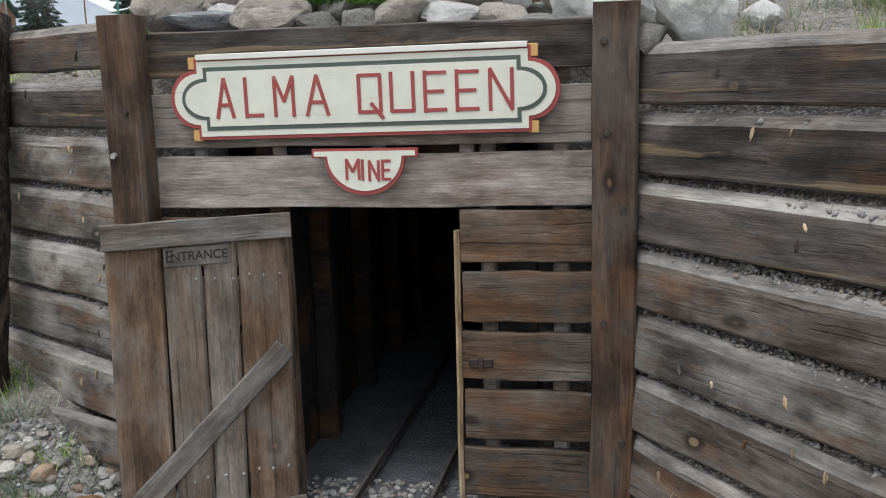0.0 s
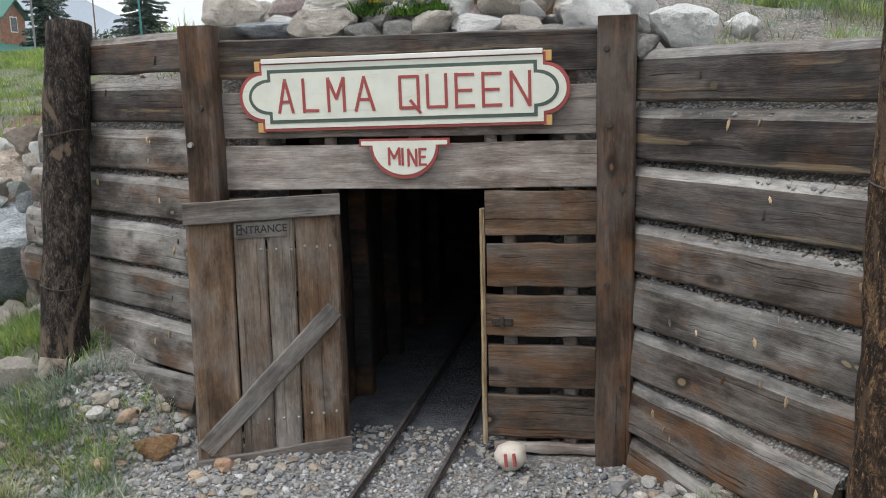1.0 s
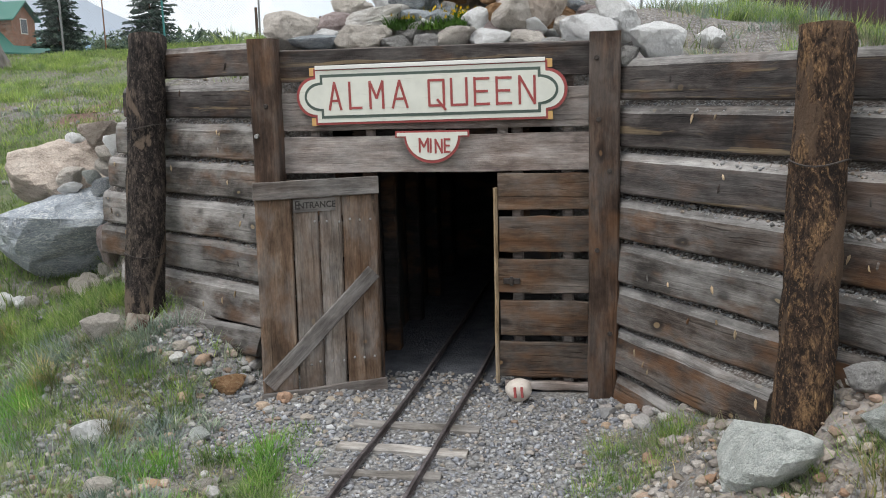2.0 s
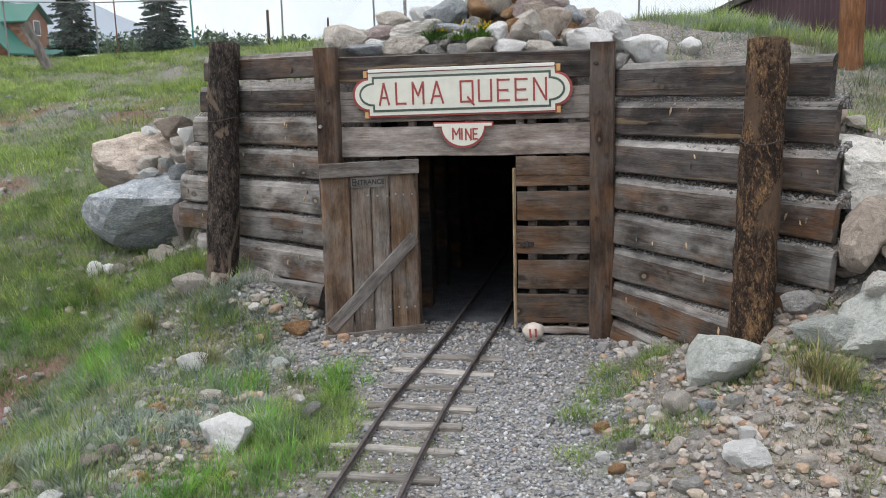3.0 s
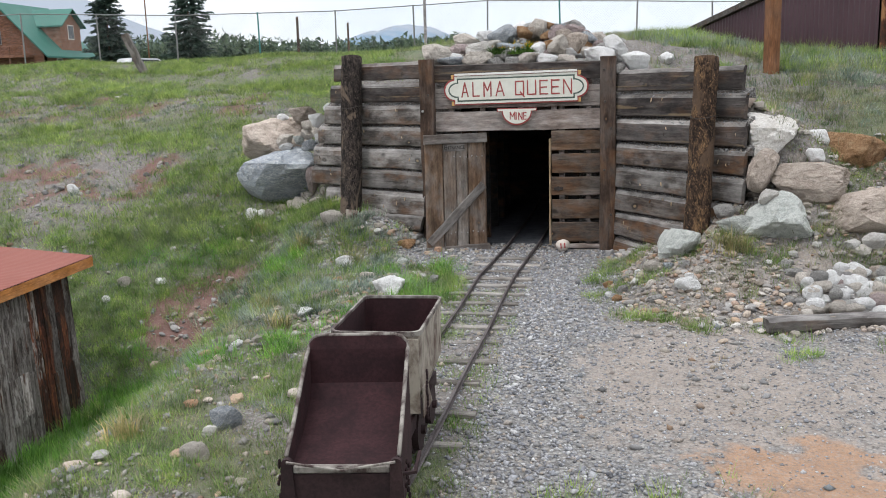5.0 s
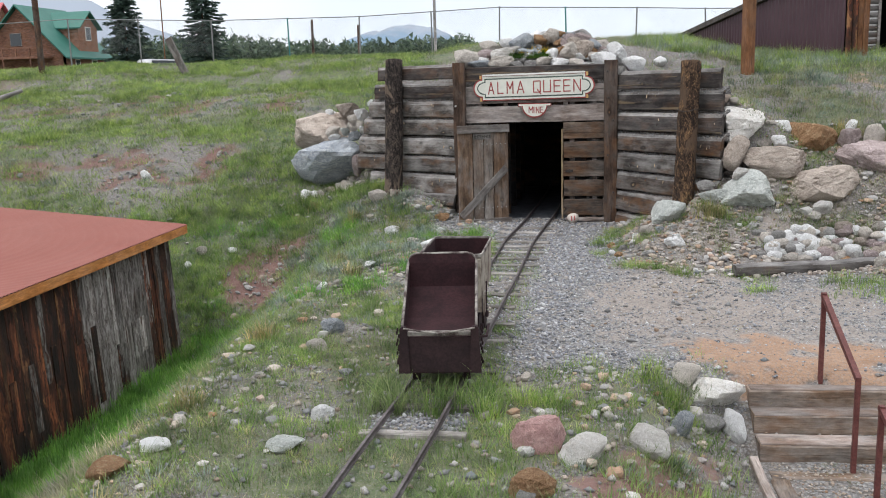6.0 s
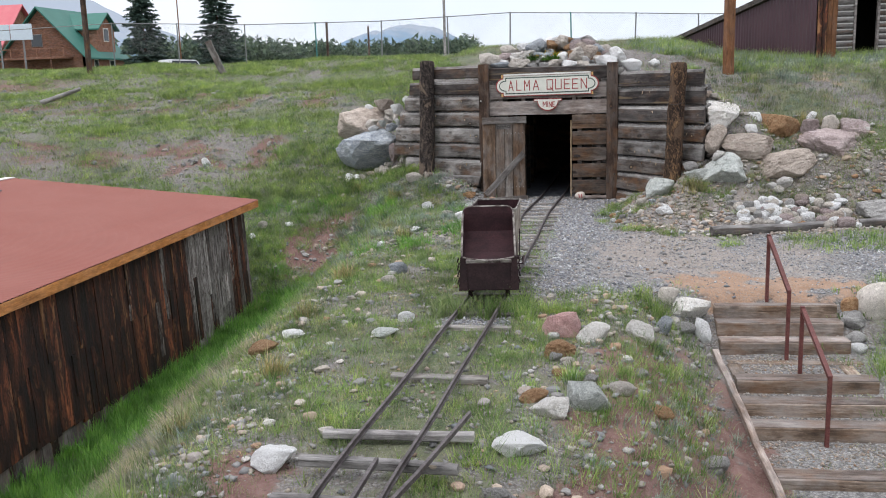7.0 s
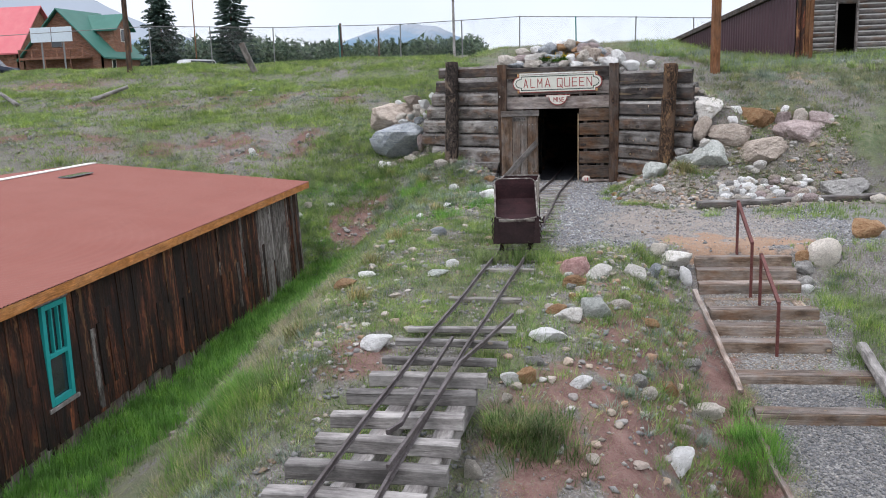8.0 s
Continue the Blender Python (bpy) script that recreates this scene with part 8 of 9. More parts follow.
# gravel that has run out over the boards
lx, ly, lz = [], [], []
for (zs, wdt, a0, a1, e0, e1, nn) in ((WEST_Z, 0.32, (-2.98, 5.16, 0.16), (-4.25, 5.93, 0.22), 0.4, 2.4, 420), (EAST_Z[:-1], 0.318, (0.27, 5.13, 0.10), (1.93, 2.86, 0.55), 0.3, 2.4, 620)):
    for zb in zs[2:7] if nn == 420 else zs[1:]:
        t = (zb - e0) / e1
        s = rng.uniform(0, 1, nn)
        lx.append(a0[0] + (a1[0] - a0[0]) * s)
        dep = rng.uniform(0.0, 1.0, nn)
        ly.append(a0[1] + a0[2] * t + (a1[1] + a1[2] * t - a0[1] - a0[2] * t) * s + 0.0 + 0.085 * dep)
        lz.append(zb + wdt - 0.022 + 0.05 * dep + rng.uniform(-0.006, 0.008, nn))
lx, ly, lz = (np.concatenate(v) for v in (lx, ly, lz))
pebbles("ledge_gravel", lx, ly, 0.004 + 0.018 * rng.random(len(lx)) ** 2, 9, "gravel lying on the ledges between wall boards", lz, LEDGE_GRIT, True)

# ---- plants ----
def blades(name, x, y, per, h0, h1, spread, width, lean, mat, label, seed, tris=3, category="grass", z=None):
    rng = np.random.default_rng(seed)
    n = len(x)
    z = ground_z(x, y) if z is None else z
    hs = rng.uniform(h0, h1, n)
    bx = np.repeat(x, per) + rng.normal(0, spread, n * per)
    by = np.repeat(y, per) + rng.normal(0, spread, n * per)
    bz = np.repeat(z, per) - 0.02
    h = np.repeat(hs, per) * rng.uniform(0.55, 1.1, n * per)
    ox, oy = bx - np.repeat(x, per), by - np.repeat(y, per)
    a = np.arctan2(oy, ox) + rng.normal(0, 0.7, n * per)
    h = h * (0.62 + 0.5 * np.exp(-(ox ** 2 + oy ** 2) / (2.2 * spread ** 2)))
    le = lean * h * rng.uniform(0.2, 1.2, n * per)
    dx, dy = np.cos(a) * le, np.sin(a) * le
    sx, sy = -np.sin(a) * width, np.cos(a) * width
    w = rng.uniform(0.7, 1.3, n * per)
    sx, sy = sx * w, sy * w
    bl = np.stack([bx - sx, by - sy, bz], -1)
    br = np.stack([bx + sx, by + sy, bz], -1)
    tip = np.stack([bx + dx, by + dy, bz + h], -1)
    if tris == 1:
        co = np.stack([bl, br, tip], 1).reshape(-1, 3)
        f = np.arange(len(co)).reshape(-1, 3)
    else:
        ml = np.stack([bx + dx * 0.32 - sx * 0.8, by + dy * 0.32 - sy * 0.8, bz + h * 0.6], -1)
        mr = np.stack([bx + dx * 0.32 + sx * 0.8, by + dy * 0.32 + sy * 0.8, bz + h * 0.6], -1)
        co = np.stack([bl, br, mr, ml, tip], 1).reshape(-1, 3)
        k = (np.arange(n * per) * 5)[:, None]
        f = np.concatenate([k + np.array([0, 1, 2]), k + np.array([0, 2, 3]), k + np.array([3, 2, 4])], 0)
    return tagged(new(name, raw_mesh(name, co, f, mat)), label, category, kind="stuff")


turf = lambda x, y: zones(x, y)[1] * clear(x, y)
off_track = lambda x, y: np.abs(x - track_x(y)) > 0.32
x, y = scatter(3400, -7.5, -5.7, -12.5, 2.4, lambda x, y: clear(x, y) * (1 - ss(0.5, 1.0, np.abs(x + 6.75))))
blades("grass", x, y, 18, 0.14, 0.34, 0.05, 0.005, 0.5, LUSH, "tall bright green grass along the shed wall", 1)
x, y = scatter(24000, -4.6, 1.5, -13.5, -1.5, lambda x, y: turf(x, y) * 0.75 * (0.25 + 0.75 * (lumps(x, y, 2.3, 4.0) > -0.15)))
blades("grass", x, y, 13, 0.03, 0.12, 0.045, 0.0034, 1.0, GRASS_MIX, "thin short mixed grass beside the track", 2, 1)
x, y = scatter(9000, -4.6, 1.5, -13.5, -1.5, lambda x, y: turf(x, y) * (lumps(x, y, 1.6, 14.0) > 0.2) * (lumps(x, y, 4.1, 2.0) > -0.1))
blades("grass", x, y, 14, 0.06, 0.18, 0.045, 0.0034, 0.9, GRASS, "greener grass clumps beside the track", 22, 1)
x, y = scatter(7000, -8.2, -2.2, -12, 4.6, lambda x, y: turf(x, y) * (x < -2.4) * (0.15 + 0.8 * (lumps(x, y, 1.7, 8.0) > -0.05)))
blades("grass", x, y, 12, 0.05, 0.16, 0.05, 0.0038, 1.0, GRASS_MIX, "mixed grass on the slope above the shed", 3)
x, y = scatter(7000, -10.5, -3.9, 2.0, 8.8, lambda x, y: clear(x, y) * (0.10 + 0.9 * (lumps(x, y, 1.5, 2.0) > 0.1)) * (zones(x, y)[1] > 0.25) * (zones(x, y)[2] < 0.7) * np.where((x > -6.6) & (y < 5), 0.45, 1.0))
blades("grass", x, y, 14, 0.07, 0.22, 0.07, 0.0048, 0.9, GRASS, "long green grass on the western slope", 4, 1)
x, y = rng.normal(-7.7, 0.8, 70), rng.normal(7.6, 0.8, 70)
blades("grass_tuft", x, y, 30, 0.12, 0.30, 0.07, 0.005, 0.9, GRASS, "lush green grass beside the heap of boulders", 25, 1)
x, y = scatter(42000, -30, -4.4, 5.5, 24, lambda x, y: clear(x, y) * turf(x, y) * (0.35 + 0.6 * (lumps(x, y, 0.9, 5.0) > -0.3)))
blades("meadow_grass", x, y, 10, 0.05, 0.16, 0.13, 0.007, 1.2, GRASS, "green meadow grass on the hillside", 5, 1)
x, y = scatter(26000, -30, -4.4, 6.5, 24, lambda x, y: clear(x, y) * 0.85 * (lumps(x, y, 0.45, 23.0) + 0.5 * lumps(x, y, 1.3, 8.0) > 0.05) * (1 - zones(x, y)[2]))
blades("meadow_grass", x, y, 8, 0.06, 0.19, 0.13, 0.006, 1.0, MEADOW, "bright yellow-green meadow grass on the hillside", 36, 1)
x, y = scatter(24000, -30, -4.4, 5.5, 24, lambda x, y: clear(x, y) * 0.6 * (1 - 0.5 * zones(x, y)[2]))
blades("meadow_grass", x, y, 9, 0.04, 0.15, 0.14, 0.007, 1.3, GRASS_MIX, "dry mixed meadow grass on the hillside", 6, 1)
x, y = scatter(5200, -4.6, 12, 5.8, 23.5, lambda x, y: clear(x, y) * (0.3 + 0.6 * (lumps(x, y, 0.7, 1.0) > 0)) * ((y > 7.3) | (x > 0.7) | (x < -2.9)))
blades("grass", x, y, 16, 0.06, 0.22, 0.10, 0.005, 1.0, GRASS_MIX, "tufted grass on the bank above the walls", 7, 1)
x, y = scatter(420, 0.8, 9, 5.4, 20, lambda x, y: clear(x, y) * (lumps(x, y, 1.1, 19.0) > 0.3))
x, y = np.repeat(x, 3) + rng.normal(0, 0.05, 3 * len(x)), np.repeat(y, 3) + rng.normal(0, 0.05, 3 * len(y))
blades("grass_tuft", x, y, 40, 0.16, 0.34, 0.05, 0.004, 0.8, GRASS, "green bunch grass on the bank above the walls", 23, 1)
x, y = scatter(6500, 1.9, 7.5, 0.9, 7.5, lambda x, y: clear(x, y) * (0.25 + 0.5 * (lumps(x, y, 1.3, 8.0) > 0.1)) * (y > 1.9))
blades("grass", x, y, 13, 0.05, 0.18, 0.07, 0.0045, 1.0, GRASS_MIX, "patchy grass among the bank boulders", 8, 1)
x, y = scatter(2600, -0.3, 1.9, 0.6, 4.3, lambda x, y: clear(x, y) * ss(-0.3, 0.4, x + 0.3 * lumps(x, y, 1.5, 2.0)) * (0.04 + 0.8 * (lumps(x, y, 2.3, 1.0) > 0.22) + 0.3 * (y > 3.2)))
blades("grass", x, y, 14, 0.04, 0.13, 0.05, 0.003, 1.0, GRASS_MIX, "patchy grass at the foot of the bank", 9, 1)
x, y = scatter(5200, 2.9, 8.5, -9.0, 0.6, lambda x, y: clear(x, y) * (0.25 + 0.6 * (lumps(x, y, 1.2, 5.0) > 0.0)) * ((y < -3.2) | (y > -0.8)))
blades("grass", x, y, 12, 0.05, 0.20, 0.05, 0.004, 0.7, GRASS, "green grass beside the stairs and the terrace", 10)
bx, by = rng.normal(-0.85, 0.22, 70), rng.normal(-11.2, 0.20, 70)
blades("grass_tuft", bx, by, 30, 0.12, 0.32, 0.07, 0.004, 1.2, HERB_MIX, "coarse dark green bush grass beside the trestle", 26)
bx, by = rng.normal(-4.36, 0.19, 110), rng.normal(-10.15, 0.22, 110)
blades("grass_tuft", bx, by, 30, 0.16, 0.36, 0.05, 0.004, 0.8, LUSH, "thick bright green bush grass above the gully", 27)
bx, by = scatter(1100, -5.5, -3.6, -11.4, -5.6, lambda x, y: np.exp(-((x + 4.45 + 0.12 * (y + 9.0)) / 0.42) ** 2) * (np.hypot(x + 4.36, y + 10.15) > 0.3))
blades("straw_grass", bx, by, 34, 0.10, 0.25, 0.06, 0.003, 1.2, STRAW_PALE, "bleached dry grass along the rim of the gully", 43, 1)
bx, by = scatter(300, -4.6, -3.0, -12.2, -6.5, lambda x, y: 0.7 * (lumps(x, y, 1.9, 71.0) > 0.1))
blades("sage", bx, by, 40, 0.05, 0.16, 0.07, 0.0045, 1.1, SAGE, "low grey-green sage on the rim of the gully", 44, 1, category="shrub")
bx, by = scatter(170, 0.2, 1.4, -11.0, -6.0, lambda x, y: 0.8 * (lumps(x, y, 1.9, 75.0) > 0.05))
blades("sage", bx, by, 40, 0.04, 0.13, 0.07, 0.0045, 1.1, SAGE, "low grey-green sage on the red bank by the stairs", 45, 1, category="shrub")
x, y = scatter(900, 1.45, 2.2, -10.6, -6.95, lambda x, y: ss(-0.1, 0.05, x - stair_side(y)) * (1 - ss(0.2, 0.5, x - stair_side(y))) * 0.8 * (np.abs(y + 7.93) > 0.17))
blades("grass", x, y, 13, 0.03, 0.13, 0.05, 0.0034, 1.0, GRASS_MIX, "thin grass between the edging board and the lower steps", 41, 1)
x, y = scatter(420, 1.6, 3.1, -6.9, -4.4, lambda x, y: 0.6 * (lumps(x, y, 2.1, 5.0) > 0.25) * (np.interp(y, STAIR_Y, STAIR_Z) - np.interp(y - 0.05, STAIR_Y, STAIR_Z) < 0.02))
blades("grass", x, y, 11, 0.03, 0.09, 0.04, 0.003, 1.0, GRASS_MIX, "sparse weeds growing in the stair treads", 42, 1)
bx, by = scatter(420, -6.4, -2.6, -1.5, 4.6, lambda x, y: clear(x, y) * (lumps(x, y, 1.7, 81.0) > 0.25) * (y < wall_line(x) - 0.3))
blades("straw_grass", bx, by, 30, 0.06, 0.2, 0.06, 0.003, 1.2, STRAW_PALE, "bleached dry grass on the slope west of the track", 46, 1)
bx, by = scatter(420, -6.0, -2.4, -2.5, 3.2, lambda x, y: clear(x, y) * (lumps(x, y, 2.0, 87.0) > 0.2))
blades("sage", bx, by, 36, 0.05, 0.16, 0.07, 0.0045, 1.1, SAGE, "low grey-green sage on the slope west of the track", 47, 1, category="shrub")
TUFTS = [(1.60, -7.72, 0.3), (1.56, -7.95, 0.3), (1.66, -9.2, 0.3), (1.58, -9.45, 0.3), (-0.95, -11.25, 0.42), (-1.15, -11.0, 0.3), (-0.7, -11.4, 0.3), (-4.3, -9.7, 0.36), (-4.5, -10.1, 0.36), (1.35, -9.3, 0.34), (0.9, -8.2, 0.26), (0.75, -7.2, 0.26), (0.8, -6.4, 0.3), (0.6, -6.0, 0.24), (0.15, -7.0, 0.22), (-0.4, -7.2, 0.16), (0.6, -4.1, 0.24), (0.75, -4.3, 0.22), (0.45, -3.85, 0.18), (-2.1, -4.5, 0.2), (-5.0, 3.4, 0.2), (-2.55, 2.2, 0.26), (-2.4, 2.05, 0.24), (-3.2, 3.5, 0.2), (-2.3, 3.3, 0.22), (-2.75, 3.45, 0.2)]
tx = np.array([t[0] + 0.09 * math.cos(k * 2.4) * q for t in TUFTS for k, q in ((0, 0), (1, 1), (2, 1), (3, 1), (4, 1))])
ty = np.array([t[1] + 0.09 * math.sin(k * 2.4) * q for t in TUFTS for k, q in ((0, 0), (1, 1), (2, 1), (3, 1), (4, 1))])
blades("grass_tuft", tx, ty, 34, 0.10, 0.24, 0.05, 0.004, 0.9, GRASS, "tall bright green grass tufts beside the track", 11)
cartx, carty = rng.uniform(-2.25, -0.95, 80), rng.normal(-4.95, 0.11, 80)
blades("grass_tuft", cartx, carty, 16, 0.10, 0.42, 0.035, 0.0034, 0.9, GRASS, "fine green grass against the cart front", 24)
x, y = scatter(2600, -6.6, -3.3, 0.8, 5.7, lambda x, y: clear(x, y) * (0.2 + 0.7 * (lumps(x, y, 2.1, 31.0) > 0.0)) * (zones(x, y)[2] < 0.7) * (y < wall_line(x) - 0.2))
blades("grass", x, y, 13, 0.04, 0.16, 0.06, 0.004, 1.0, GRASS_MIX, "mixed grass on the slope below the log post", 28, 1)
x, y = scatter(900, -6.6, -2.3, 0.8, 5.3, lambda x, y: clear(x, y) * (lumps(x, y, 1.9, 37.0) > 0.1) * (y < wall_line(x) - 0.2))
blades("sage", x, y, 40, 0.06, 0.2, 0.08, 0.005, 1.1, SAGE, "low grey-green sage on the slope below the log post", 29, category="shrub")
x, y = scatter(5200, -12.5, -5.4, 0.6, 4.8, lambda x, y: clear(x, y) * (0.35 + 0.6 * (lumps(x, y, 1.6, 41.0) > -0.1)) * (zones(x, y)[2] < 0.7))
blades("grass", x, y, 14, 0.07, 0.22, 0.07, 0.0048, 0.9, GRASS, "green grass behind the shed corner", 30, 1)
x, y = scatter(2600, -9.5, -4.7, 4.4, 8.6, lambda x, y: clear(x, y) * 0.75 * ((x < -6.9) | (y < 6.6)))
blades("grass", x, y, 14, 0.05, 0.18, 0.08, 0.0045, 1.0, GRASS, "green grass on the upper western slope", 32, 1)
x, y = scatter(5200, -4.8, -2.1, -12.5, -0.8, lambda x, y: clear(x, y) * (0.2 + 0.7 * (lumps(x, y, 1.8, 51.0) > 0.0)) * (lumps(x, y, 4.3, 3.0) > -0.25))
blades("grass", x, y, 14, 0.04, 0.15, 0.05, 0.0036, 1.0, GRASS, "green grass between the track and the gully", 33, 1)
x, y = scatter(2400, 1.7, 6.0, 1.2, 4.6, lambda x, y: clear(x, y) * (lumps(x, y, 2.0, 61.0) > 0.05))
blades("grass", x, y, 13, 0.04, 0.15, 0.06, 0.004, 1.0, GRASS, "green grass among the bank stones", 34, 1)
STRAWS = [(-5.0, 4.75), (-4.9, 4.65), (-3.9, 3.9), (-6.2, 5.9), (-3.9, -5.2), (-3.6, -7.2), (-4.1, -8.4), (0.98, 5.35), (1.1, 5.2), (4.05, 3.9), (4.2, 3.85), (-4.0, -3.0), (-3.8, 0.3), (-4.3, 1.2), (1.75, 2.2), (1.6, 2.3)]
sx_ = np.array([a + 0.07 * math.cos(k * 2.1) for a, b in STRAWS for k in range(4)])
sy_ = np.array([b + 0.07 * math.sin(k * 2.1) for a, b in STRAWS for k in range(4)])
blades("straw_tuft", sx_, sy_, 44, 0.16, 0.34, 0.06, 0.004, 0.9, STRAW, "pale dry bunch grass tufts", 12)
x, y = scatter(9000, -4.6, 1.6, -13, 4.5, lambda x, y: clear(x, y) * off_track(x, y) * (1 - zones(x, y)[0]) * 0.8)
blades("dry_grass", x, y, 7, 0.025, 0.08, 0.05, 0.0025, 1.3, STRAW, "thin dry grass litter beside the track", 16)
x, y = scatter(1700, -3.9, -2.1, -0.5, 4.2, lambda x, y: clear(x, y) * (lumps(x, y, 1.9, 21.0) > 0.15) * (np.abs(x - track_x(y)) > 0.55) * (y < 3.8 + 0.5 * (x + 3)))
blades("grass", x, y, 14, 0.03, 0.13, 0.05, 0.0035, 1.0, GRASS, "green grass patches west of the track", 17)
x, y = scatter(600, -4.9, -3.1, 4.2, 5.3, lambda x, y: (y < wall_line(x) - 0.3) * (lumps(x, y, 2.6, 3.0) > 0.1))
blades("grass", x, y, 12, 0.03, 0.12, 0.04, 0.0035, 1.0, GRASS_MIX, "grass at the foot of the log", 18)
# clumps that stand out of the meadow and the slopes
x, y = scatter(1500, -28, -4.6, 5.6, 22, lambda x, y: clear(x, y) * (0.25 + 0.75 * (lumps(x, y, 0.7, 71.0) > 0.05)) * (1 - 0.8 * zones(x, y)[2]))
blades("grass_tuft", x, y, 60, 0.14, 0.34, 0.16, 0.0075, 1.1, MEADOW, "tall yellow-green grass clumps on the meadow", 41, 1)
x, y = scatter(900, -28, -4.6, 5.6, 22, lambda x, y: clear(x, y) * (0.2 + 0.8 * (lumps(x, y, 0.8, 77.0) > 0.1)))
blades("grass_tuft", x, y, 50, 0.10, 0.26, 0.15, 0.0075, 1.1, GRASS, "green grass clumps on the meadow", 42, 1)
x, y = scatter(620, -28, -6.0, 6.2, 20, lambda x, y: clear(x, y) * (0.15 + 0.9 * zones(x, y)[2]))
blades("sage", x, y, 60, 0.08, 0.22, 0.13, 0.008, 1.2, SAGE, "grey-green sage clumps on the bare bands of the meadow", 43, 1, category="shrub")
x, y = scatter(520, -10.5, -3.4, 0.8, 6.2, lambda x, y: clear(x, y) * (y < wall_line(x) - 0.4) * (0.25 + 0.75 * (lumps(x, y, 1.3, 81.0) > 0.0)) * (zones(x, y)[2] < 0.75))
blades("grass_tuft", x, y, 60, 0.12, 0.32, 0.11, 0.0055, 1.0, GRASS, "bright green grass clumps on the slope below the boulders", 44, 1)
x, y = scatter(240, -9.5, -3.2, 0.2, 5.6, lambda x, y: clear(x, y) * (y < wall_line(x) - 0.4) * (lumps(x, y, 1.1, 87.0) > -0.1))
blades("sage", x, y, 60, 0.08, 0.2, 0.10, 0.006, 1.1, SAGE, "soft grey-green sage clumps on the slope", 45, 1, category="shrub")
x, y = scatter(1150, -4.8, 1.1, -12.8, -1.0, lambda x, y: clear(x, y) * off_track(x, y) * (1 - zones(x, y)[2]) * (1 - zones(x, y)[0]) * (0.25 + 0.75 * (lumps(x, y, 1.5, 91.0) > 0.0)))
blades("grass_tuft", x, y, 46, 0.07, 0.20, 0.08, 0.0045, 1.0, GRASS, "low green grass clumps beside the track", 46, 1)
x, y = scatter(420, -1.95, -1.0, -3.4, 2.4, lambda x, y: 0.25 + 0.75 * (lumps(x, y, 2.2, 95.0) > 0.0))
blades("grass_tuft", x, y, 22, 0.04, 0.12, 0.06, 0.004, 1.1, GRASS, "grass growing between the rails", 47, 1)
x, y = scatter(340, -2.75, -1.8, -3.6, 3.4, lambda x, y: 0.1 + 0.9 * (lumps(x, y, 1.4, 97.0) > 0.0))
blades("grass_tuft", x, y, 44, 0.06, 0.20, 0.08, 0.0045, 1.0, GRASS, "green grass clumps along the western rail", 48, 1)
x, y = scatter(360, 2.4, 8.5, 1.6, 7.5, lambda x, y: clear(x, y) * (0.2 + 0.8 * (lumps(x, y, 1.2, 101.0) > 0.1)))
blades("grass_tuft", x, y, 50, 0.08, 0.24, 0.10, 0.0055, 1.0, GRASS_MIX, "mixed grass clumps on the eastern bank", 49, 1)
x, y = scatter(800, 0.9, 11, 5.6, 20, lambda x, y: clear(x, y) * (0.25 + 0.75 * (lumps(x, y, 0.9, 103.0) > 0.0)))
blades("sage", x, y, 46, 0.10, 0.28, 0.12, 0.007, 1.1, SAGE, "grey-green sage brush on the bank above the walls", 50, 1, category="shrub")
x, y = scatter(360, 0.7, 11, 5.5, 20, lambda x, y: clear(x, y) * (0.2 + 0.8 * (lumps(x, y, 0.8, 107.0) > 0.05)))
blades("grass_tuft", x, y, 60, 0.16, 0.38, 0.13, 0.0065, 1.0, MEADOW, "bright bunch grass on the bank above the walls", 51, 1)
bx, by = rng.normal(-4.05, 0.30, 46), rng.normal(-10.5, 0.32, 46)
blades("grass_tuft", bx, by, 60, 0.22, 0.44, 0.10, 0.005, 0.9, GRASS, "thick tall bush grass on the rim of the gully", 52, 1)
bx, by = rng.normal(1.58, 0.16, 26), rng.normal(-8.9, 0.28, 26)
blades("grass_tuft", bx, by, 60, 0.20, 0.40, 0.07, 0.005, 0.8, LUSH, "tall bright green grass beside the lowest step", 53, 1)
bx, by = rng.normal(0.5, 0.28, 30), rng.normal(-9.5, 0.45, 30)
blades("grass_tuft", bx, by, 50, 0.10, 0.26, 0.08, 0.005, 1.0, GRASS, "green grass clumps on the red bank", 54, 1)
bx, by = rng.normal(3.5, 0.35, 60), rng.normal(-5.4, 0.9, 60)
blades("grass_tuft", bx, by, 50, 0.10, 0.30, 0.10, 0.005, 1.0, GRASS, "green grass beside the timber stairs", 55, 1)
x, y = scatter(360, -1.3, 1.2, -9.2, -3.7, lambda x, y: clear(x, y) * off_track(x, y) * (0.35 + 0.65 * (lumps(x, y, 1.7, 111.0) > 0.0)))
blades("grass_tuft", x, y, 48, 0.08, 0.22, 0.08, 0.0042, 1.0, GRASS, "green grass tufts round the stones beside the stairs", 58, 1)
FOOT = [(0.37, 0.95), (0.72, 0.80), (0.55, 0.88), (0.22, 3.91), (0.64, 3.87), (0.4, 3.5), (1.28, 2.60), (1.89, 2.18), (1.63, 2.53), (0.71, 2.09), (1.10, 0.50), (1.98, 0.35), (2.0, -0.3), (-0.01, 2.83), (-0.07, 2.14), (0.1, 3.3), (2.28, 2.06), (0.25, 2.5)]
fx = np.array([p[0] for p in FOOT for _ in range(7)]) + rng.normal(0, 0.10, 7 * len(FOOT))
fy = np.array([p[1] for p in FOOT for _ in range(7)]) + rng.normal(0, 0.10, 7 * len(FOOT))
blades("grass_tuft", fx, fy, 44, 0.07, 0.20, 0.06, 0.004, 1.0, GRASS, "small green grass tufts among the stones of the bank", 56, 1)
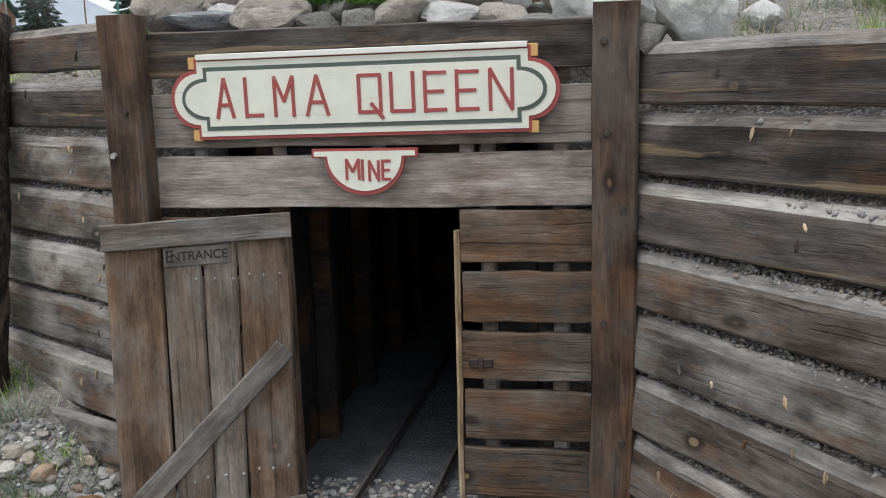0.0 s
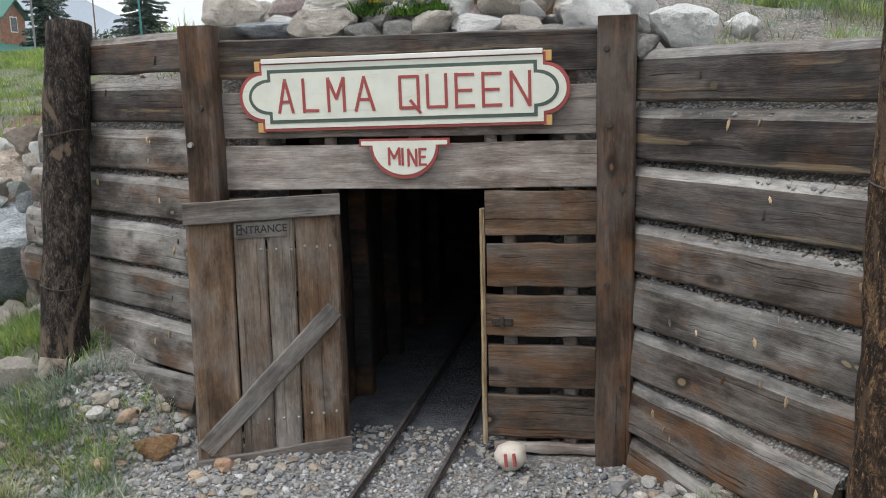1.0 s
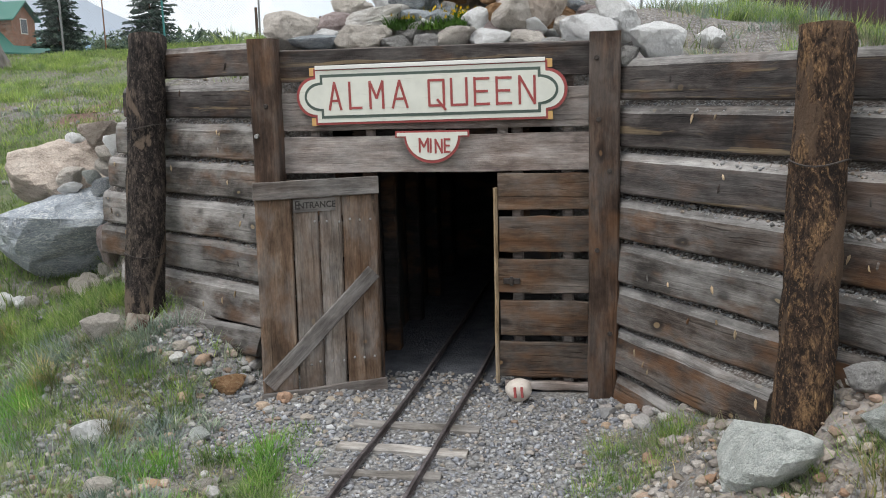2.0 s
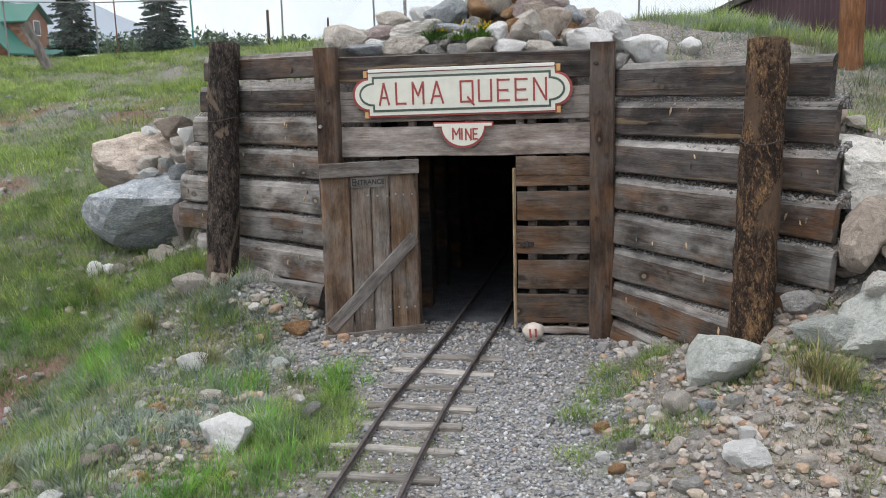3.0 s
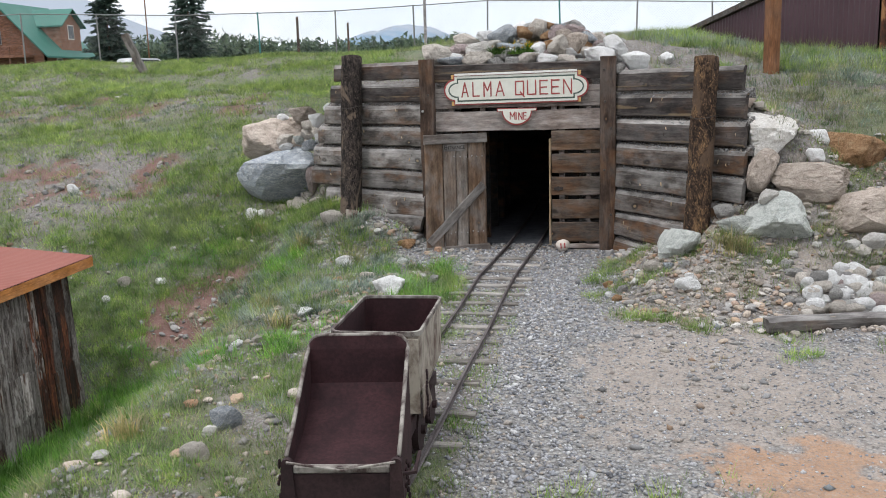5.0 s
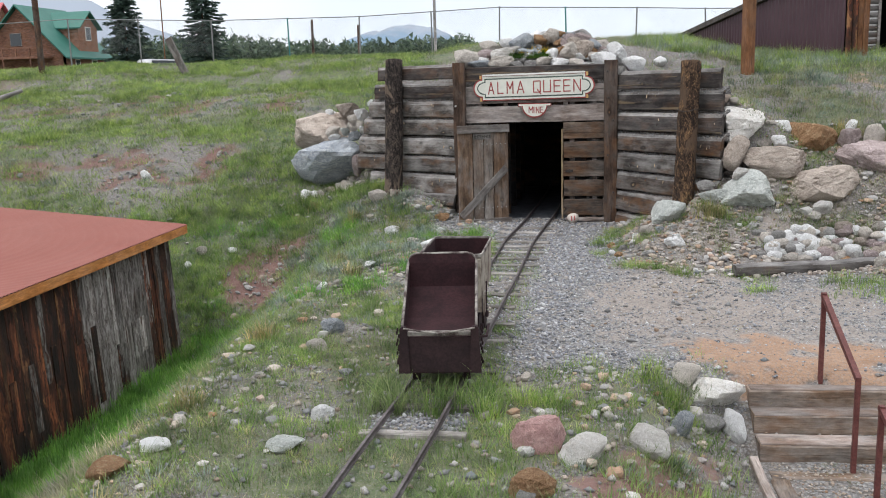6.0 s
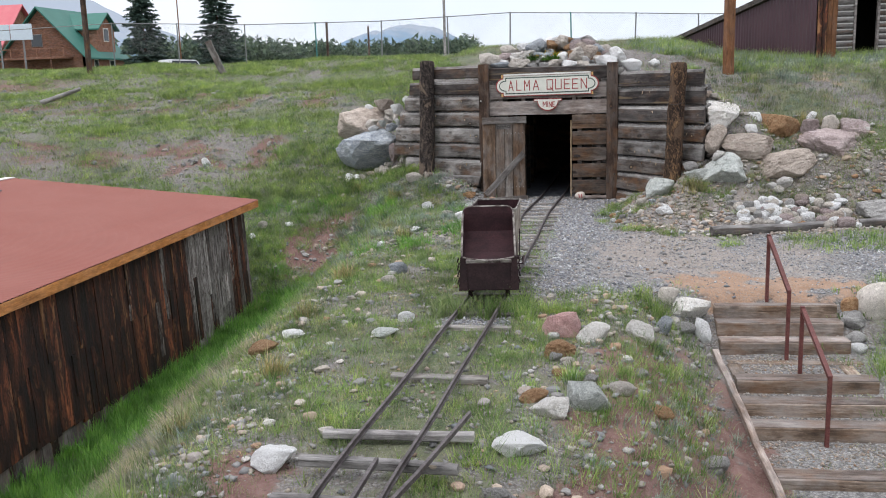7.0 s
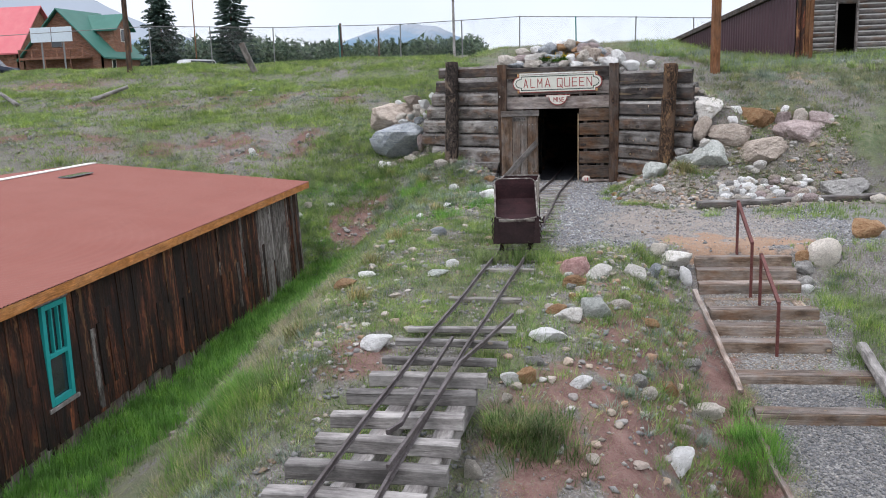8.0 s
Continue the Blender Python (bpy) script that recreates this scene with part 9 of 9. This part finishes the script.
SLOPE = [(-5.45, 4.62), (-4.95, 4.56), (-4.86, 3.59), (-5.2, 4.2), (-2.84, 1.04), (-3.07, 3.22), (-2.65, 2.24), (-2.44, 3.50), (-2.33, 1.63), (-2.95, 0.59), (-3.48, -0.43), (-3.50, -0.09), (-6.76, 2.51), (-7.36, 3.20), (-4.09, -0.74), (-7.22, 5.12), (-8.11, 5.39), (-6.77, 5.52), (-2.7, 1.3), (-5.6, 3.2)]
fx = np.array([p[0] for p in SLOPE for _ in range(10)]) + rng.normal(0, 0.16, 10 * len(SLOPE))
fy = np.array([p[1] for p in SLOPE for _ in range(10)]) + rng.normal(0, 0.16, 10 * len(SLOPE))
blades("grass_tuft", fx, fy, 34, 0.14, 0.34, 0.06, 0.0045, 1.0, LUSH, "fresh bright green grass tufts on the gravel slope", 57, 1)
# sage and herbs
x, y = scatter(1500, 0.8, 10, 3.8, 20, lambda x, y: clear(x, y) * (0.25 + 0.5 * (lumps(x, y, 0.8, 4.0) > 0)) * ((y > 5.6) | (x > 2.6)))
x2, y2 = scatter(4200, -26, -3.4, -10, 22, lambda x, y: clear(x, y) * (0.03 + 0.36 * (lumps(x, y, 1.2, 14.0) > 0.2)))
x3, y3 = scatter(160, -0.9, 1.2, -11, -5, lambda x, y: clear(x, y) * 0.3)
SAGES = [(-4.02, 4.75), (-3.95, 4.82), (-4.1, 4.7), (3.5, -4.1), (3.62, -4.0), (0.3, -9.0), (0.1, -9.9), (0.95, -8.9)]
x = np.concatenate([x, x2, x3, [s[0] for s in SAGES for _ in range(4)]])
y = np.concatenate([y, y2, y3, [s[1] for s in SAGES for _ in range(4)]])
blades("sage", x, y, 46, 0.05, 0.15, 0.075, 0.0042, 1.1, SAGE, "low grey-green sage clumps", 13, category="shrub")
x, y = scatter(260, -2.05, -1.1, 5.75, 6.3, lambda x, y: (np.hypot((x + 1.42) * 1.0, (y - 5.95) * 1.6) < 0.40) * 1.0)
blades("wild_flowers", x, y, 12, 0.05, 0.12, 0.04, 0.008, 1.3, HERB, "green herbs with yellow flowers between the stones", 14, category="flowers", z=3.27 + 0.3 * (y - 5.75))
blades("wild_flowers", x[::2], y[::2], 1, 0.03, 0.05, 0.03, 0.012, 0.6, YELLOW, "small yellow flower heads between the stones", 15, 1, category="flowers", z=3.37 + 0.3 * (y[::2] - 5.75))
